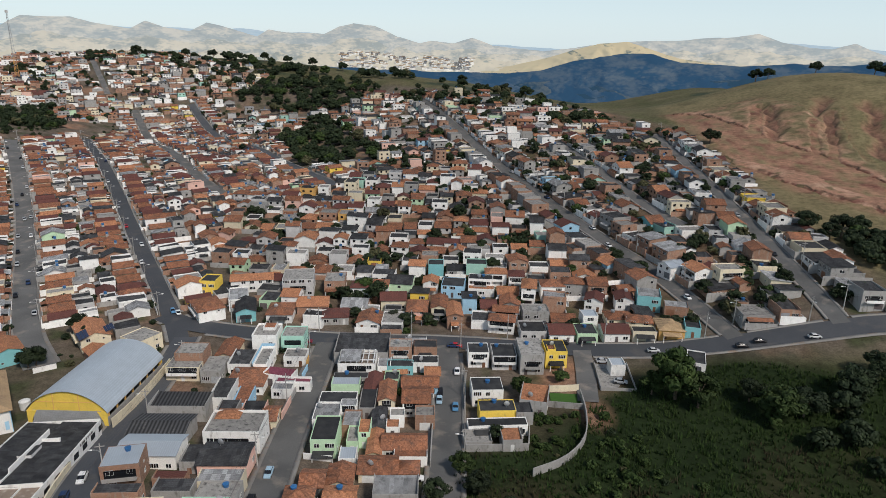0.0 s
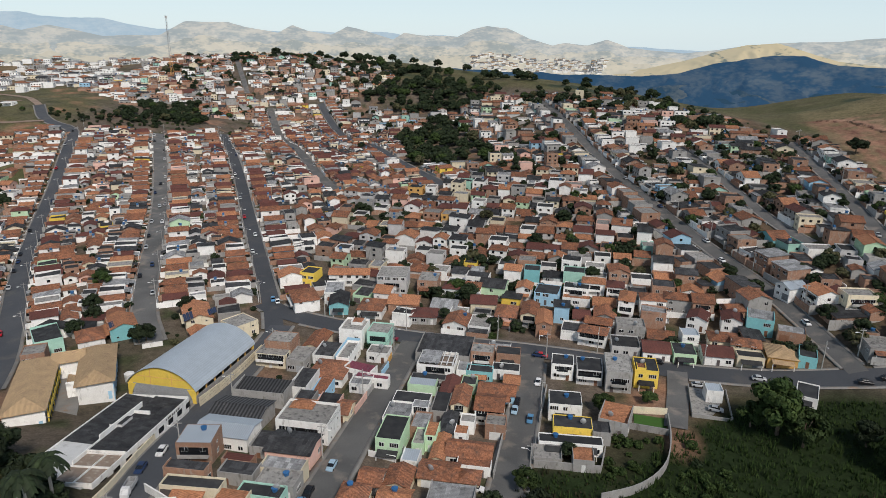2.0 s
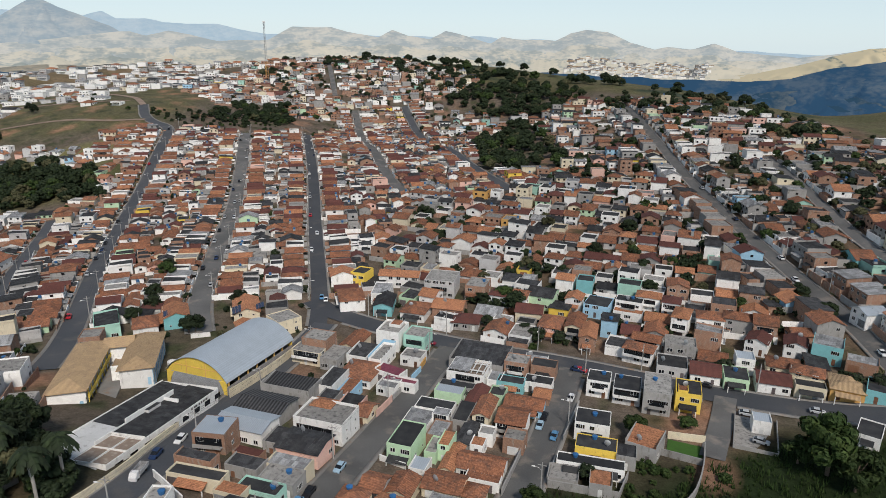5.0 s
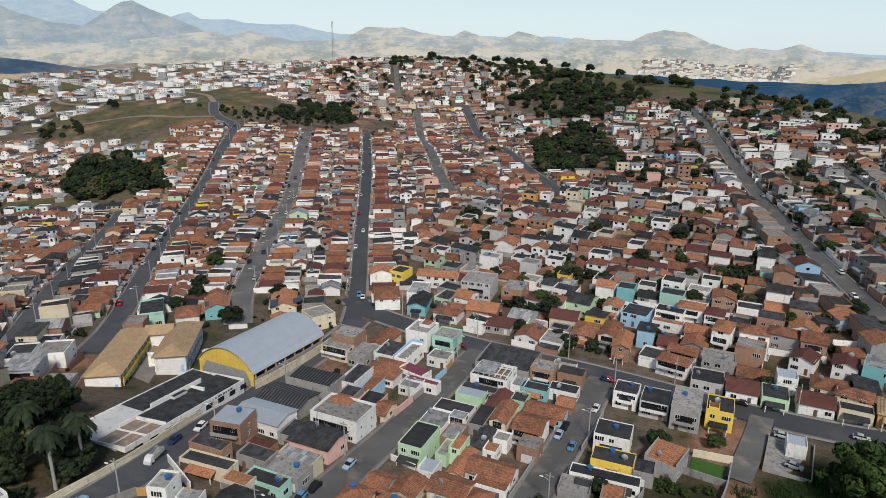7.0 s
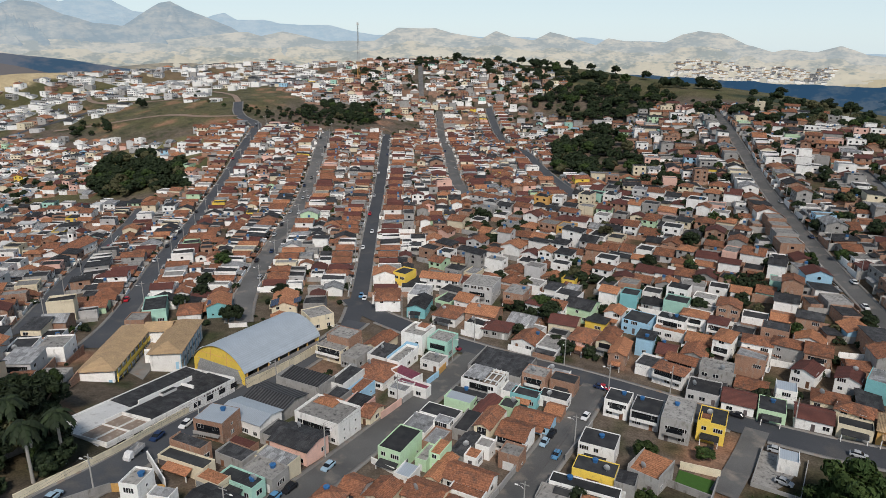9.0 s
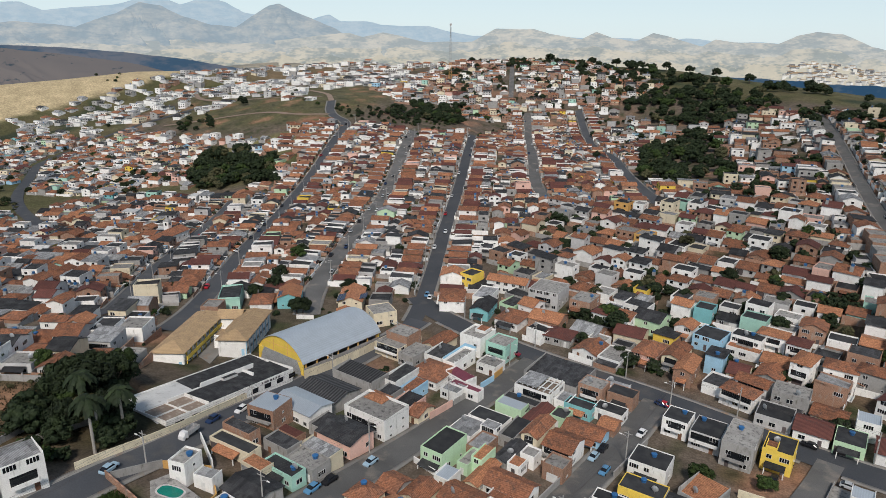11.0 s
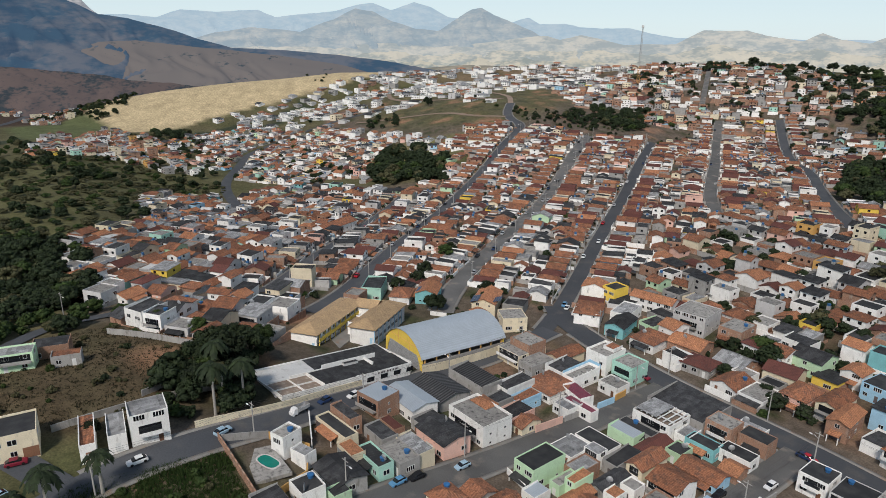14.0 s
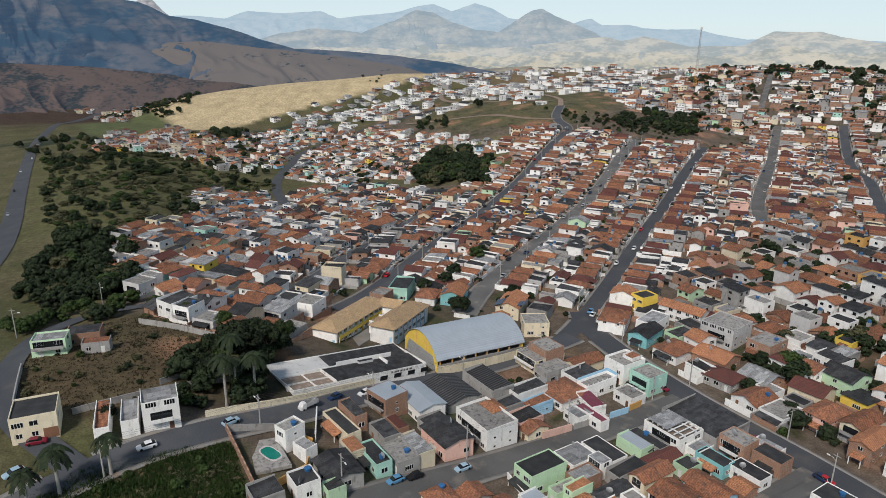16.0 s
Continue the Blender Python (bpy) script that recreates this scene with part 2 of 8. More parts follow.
def hump(x, y, cx, cy, height, rx, ry, turn=0.0):
    """A rounded hill."""
    c, s = math.cos(radians(turn)), math.sin(radians(turn))
    dx, dy = x - cx, y - cy
    return height * np.exp(-((c * dx + s * dy) / rx) ** 2 - ((c * dy - s * dx) / ry) ** 2)


def rolls(x, y, size, seed=0.0):
    """Rounded relief between -1 and 1 without a lattice."""
    z, k = np.zeros_like(x), 2 * math.pi / size
    for n in range(7):
        a = seed + 2.4 * n
        z += np.sin(k * (x * math.cos(a) + y * math.sin(a)) * (0.7 + 0.23 * n) + 3.1 * n + seed + 1.3 * np.sin(k * 0.6 * (x * math.sin(a) - y * math.cos(a)))) / (1 + 0.4 * n)
    return z / 2.6


def polar(heading, r):
    """A place by its heading to the left of +y, in degrees, and its distance from the walk's start."""
    return -r * math.sin(radians(heading)), r * math.cos(radians(heading))


# the meadow ridge's crest: heading and elevation from the walk's start, in degrees
RIDGE = [(30.4, -9.1), (38.4, -3.3), (44.3, -1.98), (48.6, -2.27), (53.3, -2.59), (58.2, -2.68), (63.1, -2.75), (67.9, -3.28), (72.7, -3.68), (77.4, -4.23), (80.6, -4.76), (83.2, -5.44), (86.2, -6.36), (92.2, -9.06)]


def height(x, y):
    """Height of the land anywhere."""
    x, y = np.atleast_1d(np.asarray(x, float)), np.atleast_1d(np.asarray(y, float))
    near = near_height(x, y)
    out = np.hypot(np.maximum(np.maximum(-820 - x, x - 260), 0), np.maximum(np.maximum(-60 - y, y - 860), 0))
    w = np.clip(out / 330, 0, 1)
    w = w * w * (3 - 2 * w)
    r = np.hypot(x, y)
    far = -48 + 8 * rolls(x, y, 900, 0.4) + 5 * rolls(x, y, 340, 2.0) + np.clip((r - 1500) / 2500, 0, 1) * (20 + 34 * rolls(x, y, 1300, 5.0))
    cx, cy = polar(-26, 900)
    far = far + hump(x, y, cx, cy, 40, 260, 200, -26)
    # the wooded valley behind the ridge lies lower
    far = far - 34 * np.clip((r - 1000) / 400, 0, 1) * np.clip((np.arctan2(y, -x) - radians(62)) / radians(6), 0, 1)
    z = near * (1 - w) + far * w
    # the long ridge with the dry meadow beyond the new lots
    crest = 85 + 1200 * np.tan(np.radians(np.interp(np.degrees(np.arctan2(-x, y)), [p[0] for p in RIDGE], [p[1] for p in RIDGE])))
    z = np.maximum(z, -56 + (crest + 56) * np.exp(-(((r - 1200) / np.where(r < 1200, 190, 130)) ** 2)))
    # the worn hillside beside the town
    z = z + hump(x, y, 330, 560, 22, 130, 170)
    for gx0, gy0, gx1, gy1, deep in ((227, 505, 203, 425, 4), (250, 480, 218, 390, 4), (196, 520, 180, 450, 4)):
        f = np.clip(((x - gx0) * (gx1 - gx0) + (y - gy0) * (gy1 - gy0)) / ((gx1 - gx0) ** 2 + (gy1 - gy0) ** 2), 0, 1)
        off = np.hypot(x - gx0 - f * (gx1 - gx0) - 3 * np.sin(y / 6.0), y - gy0 - f * (gy1 - gy0))
        z = z - deep * np.clip(1 - off / 7.0, 0, 1)
    return z


KNOWN = {}


def at_ground(x, y):
    """The height at one place, kept to the half metre once worked out."""
    key = (round(2 * x), round(2 * y))
    if key not in KNOWN:
        if len(KNOWN) == 0 or -700 < x < 240 and 20 < y < 740:
            KNOWN[key] = float(near_height(np.array([x]), np.array([y]))[0] + (height(x, y)[0] - near_height(np.array([x]), np.array([y]))[0] if x > 130 else hump(x, y, 330, 560, 22, 130, 170)))
        else:
            KNOWN[key] = float(height(x, y)[0])
    return KNOWN[key]


def inside(x, y, ring, soft=6.0):
    """How far places lie within a ring of corners: 1 inside, falling to 0 over soft metres outside."""
    x, y = np.asarray(x, float), np.asarray(y, float)
    odd, near = np.zeros(x.shape, bool), np.full(x.shape, 1e9)
    for (ax, ay), (bx, by) in zip(ring, ring[1:] + ring[:1]):
        odd ^= ((ay > y) != (by > y)) & (x < (bx - ax) * (y - ay) / ((by - ay) or 1e-9) + ax)
        f = np.clip(((x - ax) * (bx - ax) + (y - ay) * (by - ay)) / ((bx - ax) ** 2 + (by - ay) ** 2), 0, 1)
        near = np.minimum(near, np.hypot(x - ax - f * (bx - ax), y - ay - f * (by - ay)))
    return np.where(odd, 1.0, np.clip(1 - near / soft, 0, 1))


# Town, fields and bare soil, as rings of corners.
TOWN = [(-60, 112), (-20, 112), (16, 150), (40, 196), (128, 198), (130, 300), (128, 480), (90, 580), (-60, 690), (-300, 780), (-640, 860), (-760, 640), (-800, 420), (-640, 300), (-420, 420), (-330, 330),
        (-520, 230), (-400, 110), (-250, 70), (-175, 60), (-120, 95), (-95, 70), (-70, 60)]
MARSH = [(-9, 60), (-9, 104), (-7, 136), (9, 139), (10, 130), (30, 165), (52, 186), (75, 190), (110, 176), (220, 190), (320, 120), (200, 20), (60, 20)]
SCRUB = [(-560, 190), (-520, 195), (-500, 120), (-360, 104), (-330, 66), (-300, 62), (-340, 20), (-620, 10), (-700, 120)]
MEADOW = [polar(82.5, 1010), polar(83, 1180), polar(76, 1260), polar(68, 1270), polar(60, 1270), polar(54, 1240), polar(58, 1190), polar(63, 1120), polar(69.5, 1060), polar(74.4, 1010), polar(79, 960)]
LOTS = [(-975, 660), (-837, 690), (-700, 640), (-640, 600), (-560, 700), (-640, 900), (-780, 960), (-960, 820)]
FIELD = [(-1044, 36), (-1130, 130), (-1000, 150), (-864, 108), (-850, 55)]
GRASS = [(-460, 320), (-640, 360), (-760, 470), (-640, 520), (-480, 430), (-420, 395)]
LOT = [(-100, 33), (-86, 58), (-98, 80), (-128, 84), (-160, 62), (-150, 34), (-120, 30)]
WORN = [(135, 555), (164, 542), (194, 545), (205, 510), (212, 470), (226, 480), (205, 420), (200, 385), (198, 345), (174, 300), (152, 336), (146, 360), (138, 380), (143, 439), (142, 500)]


def land_colour(x, y):
    """Colours by place: what grows on the land or lies bare, with sun painted onto the meadow."""
    n1, n2, n3 = rolls(x, y, 60, 1.0), rolls(x, y, 17, 2.2), rolls(x, y, 230, 3.3)
    r = np.hypot(x, y)

    def over(c, rgb, w):
        return c + (np.array(rgb) - c) * np.clip(w, 0, 1)[:, None]

    c = np.full((len(x), 3), (0.115, 0.10, 0.056))
    c = over(c, (0.075, 0.078, 0.035), 0.5 + 0.7 * n1)
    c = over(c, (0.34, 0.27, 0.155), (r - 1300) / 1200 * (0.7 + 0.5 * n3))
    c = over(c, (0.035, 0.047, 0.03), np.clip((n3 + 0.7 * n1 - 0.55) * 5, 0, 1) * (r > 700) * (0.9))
    # dark valley woods behind the ridge
    px, py = polar(-9, 1350)
    c = over(c, (0.03, 0.045, 0.03), 2.2 * hump(x, y, px, py, 1, 620, 330, -9) + 0.6 * n1 - 0.7)
    px, py = polar(90, 1250)
    c = over(c, (0.062, 0.042, 0.032), 1.6 * hump(x, y, px, py, 1, 520, 190, 90) + 0.4 * n1 - 0.3)
    # dry meadow grass, its colour raised for the patch of sun lying on it
    c = over(c, (0.46, 0.37, 0.225), inside(x + 5 * n1, y + 4 * n2, MEADOW, 8))
    c = over(c, (0.10, 0.115, 0.052), inside(x, y, FIELD, 14))
    c = over(c, (0.17, 0.125, 0.078), inside(x, y, LOTS, 60) * (0.75 + 0.5 * n1))
    c = over(c, (0.17, 0.16, 0.07), inside(x, y, GRASS, 30))
    c = over(c, (0.17, 0.14, 0.08), inside(x, y, GRASS, 20) * (0.3 + 0.9 * n1))
    c = over(c, (0.10, 0.098, 0.045), inside(x, y, SCRUB, 30) * (0.9 + 0.5 * n1))
    c = over(c, (0.125, 0.10, 0.078), inside(x, y, TOWN, 14))
    c = over(c, (0.105, 0.10, 0.048), inside(x, y, [(-455, 440), (-560, 400), (-760, 440), (-800, 560), (-640, 640), (-520, 570)], 30) * (0.8 + 0.4 * n1 - 0.3 * n2))
    c = over(c, (0.12, 0.085, 0.056), inside(x, y, TOWN, 10) * np.clip((x + 80) / 40, 0, 1) * np.clip((y - 215) / 20, 0, 1))
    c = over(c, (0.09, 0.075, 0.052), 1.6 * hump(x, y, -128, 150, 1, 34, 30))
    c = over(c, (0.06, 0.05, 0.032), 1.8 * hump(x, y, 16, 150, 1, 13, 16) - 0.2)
    # much darker round the clump of trees beside the road
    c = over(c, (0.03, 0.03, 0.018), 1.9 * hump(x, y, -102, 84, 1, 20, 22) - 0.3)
    c = over(c, (0.30, 0.165, 0.105), inside(x, y, TOWN, 10) * (1.4 * n1 + 0.6 * n2 - 0.4))
    c = over(c, (0.055, 0.06, 0.03), inside(x, y, TOWN, 10) * (1.8 * n2 - 0.4 - 0.8 * n1))
    c = over(c, (0.016, 0.026, 0.009), inside(x, y, MARSH, 12))
    c = over(c, (0.04, 0.033, 0.018), inside(x, y, MARSH, 8) * np.clip((135 - y + 0.15 * x) / 40 + 0.8 * n1, 0, 1))
    c = over(c, (0.095, 0.072, 0.043), inside(x, y, LOT, 8) * (0.9 + 0.4 * n2))
    c = over(c, (0.22, 0.13, 0.085), 1.8 * hump(x, y, 28, 162, 1, 5, 8) - 0.3)
    c = over(c, (0.30, 0.17, 0.10), 1.7 * hump(x, y, -118, 72, 1, 15, 9, 20) - 0.35)
    slope = np.clip((x - 128) / 12, 0, 1) * np.clip((330 - x) / 40, 0, 1) * np.clip((y - 235) / 20, 0, 1) * np.clip((640 - y) / 40, 0, 1)
    fine = rolls(x, y, 7, 0.7)
    c = over(c, (0.17, 0.14, 0.075), slope)
    c = over(c, (0.11, 0.10, 0.05), slope * np.clip(0.8 * n1 + 0.3 * n2, 0, 1))
    c = over(c, (0.225, 0.165, 0.10), slope * np.clip(0.9 * n3 - 0.2 * n2, 0, 1))
    worn = inside(x, y, WORN, 9) * np.clip(0.75 + 0.9 * n2 + 0.5 * fine, 0, 1)
    c = over(c, (0.27, 0.15, 0.10), worn)
    c = over(c, (0.15, 0.065, 0.05), worn * np.clip(1.6 * rolls(x * 0.6 + y * 0.5, (y - x) * 0.25, 9, 3.0) - 0.2, 0, 1))
    for gx0, gy0, gx1, gy1 in ((227, 505, 203, 425), (250, 480, 218, 390), (196, 520, 180, 450)):
        f = np.clip(((x - gx0) * (gx1 - gx0) + (y - gy0) * (gy1 - gy0)) / ((gx1 - gx0) ** 2 + (gy1 - gy0) ** 2), 0, 1)
        off = np.hypot(x - gx0 - f * (gx1 - gx0) - 3 * np.sin(y / 6.0), y - gy0 - f * (gy1 - gy0))
        c = over(c, (0.24, 0.13, 0.09), np.clip(1.2 - off / 6.0 + 0.4 * fine, 0, 1))
        # darkest along the middle of the gully
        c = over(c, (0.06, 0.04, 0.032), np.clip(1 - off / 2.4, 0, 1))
    return c


def attribute_material(name, rough=0.95, bump=0.3):
    """A surface whose colour comes from the mesh, broken up by grain at three scales."""
    m = bpy.data.materials.new(name)
    m.use_nodes = True
    N, L = m.node_tree.nodes, m.node_tree.links
    bsdf = N["Principled BSDF"]
    bsdf.inputs["Roughness"].default_value, bsdf.inputs["Specular IOR Level"].default_value = rough, 0.1
    col, tc = N.new("ShaderNodeAttribute"), N.new("ShaderNodeTexCoord")
    col.attribute_name = "cover"
    last = col.outputs["Color"]
    for scale, low, high in ((0.05, 0.84, 1.16), (0.35, 0.74, 1.26), (2.0, 0.72, 1.28)):
        n, r, h = N.new("ShaderNodeTexNoise"), N.new("ShaderNodeMapRange"), N.new("ShaderNodeHueSaturation")
        n.inputs["Scale"].default_value, n.inputs["Detail"].default_value = scale, 4
        L.new(tc.outputs["Object"], n.inputs["Vector"])
        r.inputs["From Min"].default_value, r.inputs["From Max"].default_value = 0.3, 0.7
        r.inputs["To Min"].default_value, r.inputs["To Max"].default_value = low, high
        L.new(n.outputs["Fac"], r.inputs["Value"])
        L.new(r.outputs[0], h.inputs["Value"])
        L.new(last, h.inputs["Color"])
        last = h.outputs[0]
    L.new(last, bsdf.inputs["Base Color"])
    b = N.new("ShaderNodeBump")
    b.inputs["Strength"].default_value, b.inputs["Distance"].default_value = bump, 0.5
    L.new(n.outputs["Fac"], b.inputs["Height"])
    L.new(b.outputs[0], bsdf.inputs["Normal"])
    return m


def sheet(name, x, y, z, mat, colour=None, closed=False):
    """A grid of places as one smooth mesh."""
    rows, cols = x.shape
    me = bpy.data.meshes.new(name)
    i = np.arange(rows * cols).reshape(rows, cols)
    if closed:
        i = np.concatenate([i, i[:, :1]], 1)
    faces = np.stack([i[:-1, :-1], i[:-1, 1:], i[1:, 1:], i[1:, :-1]], -1).reshape(-1, 4)
    me.from_pydata(np.stack([x, y, z], -1).reshape(-1, 3).tolist(), [], faces.tolist())
    me.polygons.foreach_set("use_smooth", [True] * len(me.polygons))
    if colour is not None:
        at = me.color_attributes.new("cover", "FLOAT_COLOR", "POINT")
        at.data.foreach_set("color", np.concatenate([colour, np.ones((len(colour), 1))], 1).ravel())
    me.materials.append(mat)
    me.update()
    return new(name, me)


LAND = attribute_material("land")
headings = np.radians(np.concatenate([np.arange(-34, 106, 0.3), np.arange(106, 326, 2.0)]))
radii = np.concatenate([[0.5, 15, 30], np.arange(45, 260, 3.0), 260 * 1.012 ** np.arange(1, 247)])
rr, hh = np.meshgrid(radii, headings, indexing="ij")
gx, gy = -rr * np.sin(hh), rr * np.cos(hh)
gz = height(gx.ravel(), gy.ravel()).reshape(gx.shape)
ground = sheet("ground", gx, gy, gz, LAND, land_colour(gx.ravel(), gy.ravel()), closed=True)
tagged(ground, "dry grassy land with red soil, scrub and dirt", "ground", kind="structure")

# ---- far mountains ----
# crests as pairs of heading and elevation, in degrees, seen from the walk's start
FAR_BLUE = [(-34.5, -0.45), (-28, -0.38), (-23.5, -0.08), (-22, -0.03), (-16.1, -0.01), (-9.7, -0.42), (-5.3, -0.77), (0.3, -0.52), (9.6, -0.78), (12, -0.3), (13.5, 0), (16.5, 0.2), (18.4, 0), (20.1, 0.29), (21.4, 0.4), (22.7, 0.12),
            (25.6, 0.36), (28.3, 0.32), (32.6, 0.4), (38.1, 0.36), (40, 0.65), (41.8, 1.06), (44.1, 1.02), (45.7, 1.12), (47, 1.38), (49, 1.34), (49.9, 1.85), (51.9, 1.24), (56.5, 1.84), (57.9, 2.57), (59.3, 2.95), (61.2, 2.31),
            (62.6, 2.82), (64, 2.63), (65.8, 2.16), (68.6, 1.85), (70.5, 1.6), (71.8, 2.15), (75, 1.91), (77.6, 2.02), (79.4, 1.47), (82.7, 1.6), (90.2, 1.44), (106.2, 0.94)]
PEAK = [(43.3, -1.49), (46.2, -0.82), (48.2, 0.03), (49.4, 0.77), (51.3, 1.54), (52.7, 2.05), (53.7, 2.6), (54.5, 2.38), (55.9, 1.58), (57.2, 0.69), (59.1, 0.89), (61, 1.44), (62.6, 2.21), (64, 2.36), (65.7, 1.59), (68.5, 0.54),
        (72.2, 0.84), (75.2, 0.34), (80.2, -0.86)]
HILLS = [(-34.5, -0.65), (-28.1, -0.76), (-27.1, -0.4), (-26, 0.08), (-24.6, -0.38), (-23.2, -0.29), (-21.2, 0.08), (-19.6, 0.66), (-18.1, 0.43), (-16.5, 0.29), (-14, 0.08), (-9.7, -0.12), (-3.4, -0.98), (0.8, -0.57), (2.5, -0.01),
         (4, -0.48), (5.8, -0.31), (6.8, -0.48), (8.6, -0.04), (10.5, 0.77), (12.2, 0.92), (13.4, 0.66), (14.6, 0.09), (17.7, 0.15), (19, 0.34), (19.9, -0.2), (22.2, 0.43), (23.6, 0.77), (24.9, 0.09), (26.8, 0.37), (28, 0.8),
         (29.1, 0.21), (31.5, 0.54), (32.9, 0.96), (34.7, 0.93), (36.1, 0.91), (38, -0.09), (41.9, -0.19), (43.7, 0.21), (45.4, 0.49), (47, 0.13), (48.1, 0.43), (50.6, 0.2), (53.2, -0.16), (57.2, -0.56), (61.2, -0.26), (65.2, -0.56),
         (72.2, -0.66), (80.2, -1.06), (106.2, -1.26)]
GOLDEN = [(-19.5, -2.35), (-16.7, -1.56), (-14.2, -1.32), (-11.9, -0.64), (-10.1, -0.11), (-7.9, -0.28), (-5.7, -0.85), (-3.5, -1.56), (-0.7, -2.2), (2.5, -2.61)]
BLUE = [(-34.5, -1.25), (-28.2, -1.14), (-25.2, -1.54), (-22.2, -1.4), (-18.4, -1.76), (-14.2, -1.62), (-12, -0.95), (-9.8, -0.99), (-6.2, -1.64), (-3.5, -2.45), (-0.7, -2.75), (2.6, -2.76), (6.3, -2.77), (12.5, -2.55), (18.9, -2.4),
        (22.4, -3), (27.4, -4.3)]
DARK = [(55.2, -2.66), (60, -1.81), (64.8, -1.26), (69.5, -0.93), (73.2, -0.75), (75.5, -0.2), (77.2, 0.44), (78.5, 0.8), (80.6, 1.32), (82.6, 1.56), (83.8, 2.2), (84.8, 2.57), (87.2, 2.89), (90.1, 3.62), (93.4, 4.56), (98.2, 5.14),
        (106.2, 4.94)]
BROWN = [(60.2, -3.06), (64.4, -2.01), (69.2, -1.39), (73.8, -0.9), (77.4, -0.58), (80, -0.26), (82.5, -0.42), (83.8, -0.87), (85.5, -1.52), (87.5, -1.78), (90.6, -1.69), (94.1, -1.54), (106.2, -1.46)]
REDDISH = [(64.2, -5.46), (71.1, -4.2), (75.8, -3.74), (80.2, -3.28), (84.4, -2.6), (90.3, -2.12), (93.9, -1.94), (106.2, -1.86)]


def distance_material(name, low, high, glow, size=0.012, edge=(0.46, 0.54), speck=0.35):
    """Far slopes with haze painted in: woods over pasture, with scattered trees, glowing for the light of the air
    before them.
    """
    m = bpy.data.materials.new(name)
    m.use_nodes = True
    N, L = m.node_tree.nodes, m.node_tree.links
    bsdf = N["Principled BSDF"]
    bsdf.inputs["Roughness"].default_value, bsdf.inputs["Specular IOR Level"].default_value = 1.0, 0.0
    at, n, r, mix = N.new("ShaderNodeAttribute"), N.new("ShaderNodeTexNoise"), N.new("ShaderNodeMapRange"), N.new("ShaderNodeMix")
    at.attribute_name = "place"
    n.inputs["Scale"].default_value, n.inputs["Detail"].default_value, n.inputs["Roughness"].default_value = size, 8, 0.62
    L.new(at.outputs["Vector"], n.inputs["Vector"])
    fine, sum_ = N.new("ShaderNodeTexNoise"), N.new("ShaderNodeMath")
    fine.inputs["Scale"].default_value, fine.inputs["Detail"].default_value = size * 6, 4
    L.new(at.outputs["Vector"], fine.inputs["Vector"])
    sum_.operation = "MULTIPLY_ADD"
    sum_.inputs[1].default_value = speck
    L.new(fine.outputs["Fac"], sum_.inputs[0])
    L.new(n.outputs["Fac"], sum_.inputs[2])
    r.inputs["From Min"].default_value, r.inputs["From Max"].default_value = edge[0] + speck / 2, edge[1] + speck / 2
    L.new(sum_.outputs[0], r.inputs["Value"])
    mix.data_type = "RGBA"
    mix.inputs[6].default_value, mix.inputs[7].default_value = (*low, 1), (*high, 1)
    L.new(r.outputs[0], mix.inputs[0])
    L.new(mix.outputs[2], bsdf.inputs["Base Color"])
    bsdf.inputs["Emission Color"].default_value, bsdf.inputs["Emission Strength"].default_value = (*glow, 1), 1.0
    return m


def range_of_hills(name, dist, depth, crests, rough, seed, mat, label, foot=-70.0, sides=(-34, 106), spur=0.3, reach=380.0):
    """A chain of hills whose crest follows pairs of heading and elevation, with spurs and hollows running down its face."""
    h = np.arange(*sides, 0.15)
    e = np.interp(h, [p[0] for p in crests], [p[1] for p in crests])
    e = e + rough * (rolls(h * 10, h * 0 + seed, 40, seed) * 0.6 + rolls(h * 10, h * 0, 13, seed + 1) * 0.25 + rolls(h * 10, h * 0, 5, seed + 2) * 0.12)
    crest = 85 + dist * np.tan(np.radians(e))
    f = np.linspace(0, 1, 44)[:, None]
    r = dist - depth * (1 - f) + 0 * h
    a = np.radians(h) + 0 * f
    x, y = -r * np.sin(a), r * np.cos(a)
    u = (a * dist).ravel()
    down = (r - dist).ravel()
    bend = 0.35 * reach * rolls(u, down, 1.7 * reach, seed + 3)
    spurs = 0.6 - np.abs(rolls(u + bend, 0.3 * down, reach, seed)) + 0.45 * (0.5 - np.abs(rolls(u + bend, 0.5 * down, reach * 0.37, seed + 2)))
    swell = f**1.25 + spur * np.sin(math.pi * f**0.8) * spurs.reshape(x.shape)
    z = foot + (crest - foot) * swell
    ob = sheet(name, x, y, z, mat)
    at = ob.data.attributes.new("place", "FLOAT_VECTOR", "POINT")
    at.data.foreach_set("vector", np.stack([a * dist, 3.0 * z, 0.12 * r], -1).astype(np.float32).ravel())
    return tagged(ob, label, "mountains", kind="structure")


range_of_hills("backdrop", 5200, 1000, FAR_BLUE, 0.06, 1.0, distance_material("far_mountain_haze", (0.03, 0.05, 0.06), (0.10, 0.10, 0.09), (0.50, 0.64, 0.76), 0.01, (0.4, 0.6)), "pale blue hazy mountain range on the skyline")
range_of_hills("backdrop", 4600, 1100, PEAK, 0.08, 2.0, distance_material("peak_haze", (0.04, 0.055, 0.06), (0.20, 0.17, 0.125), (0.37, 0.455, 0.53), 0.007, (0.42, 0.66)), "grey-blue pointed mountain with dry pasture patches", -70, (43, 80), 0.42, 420)
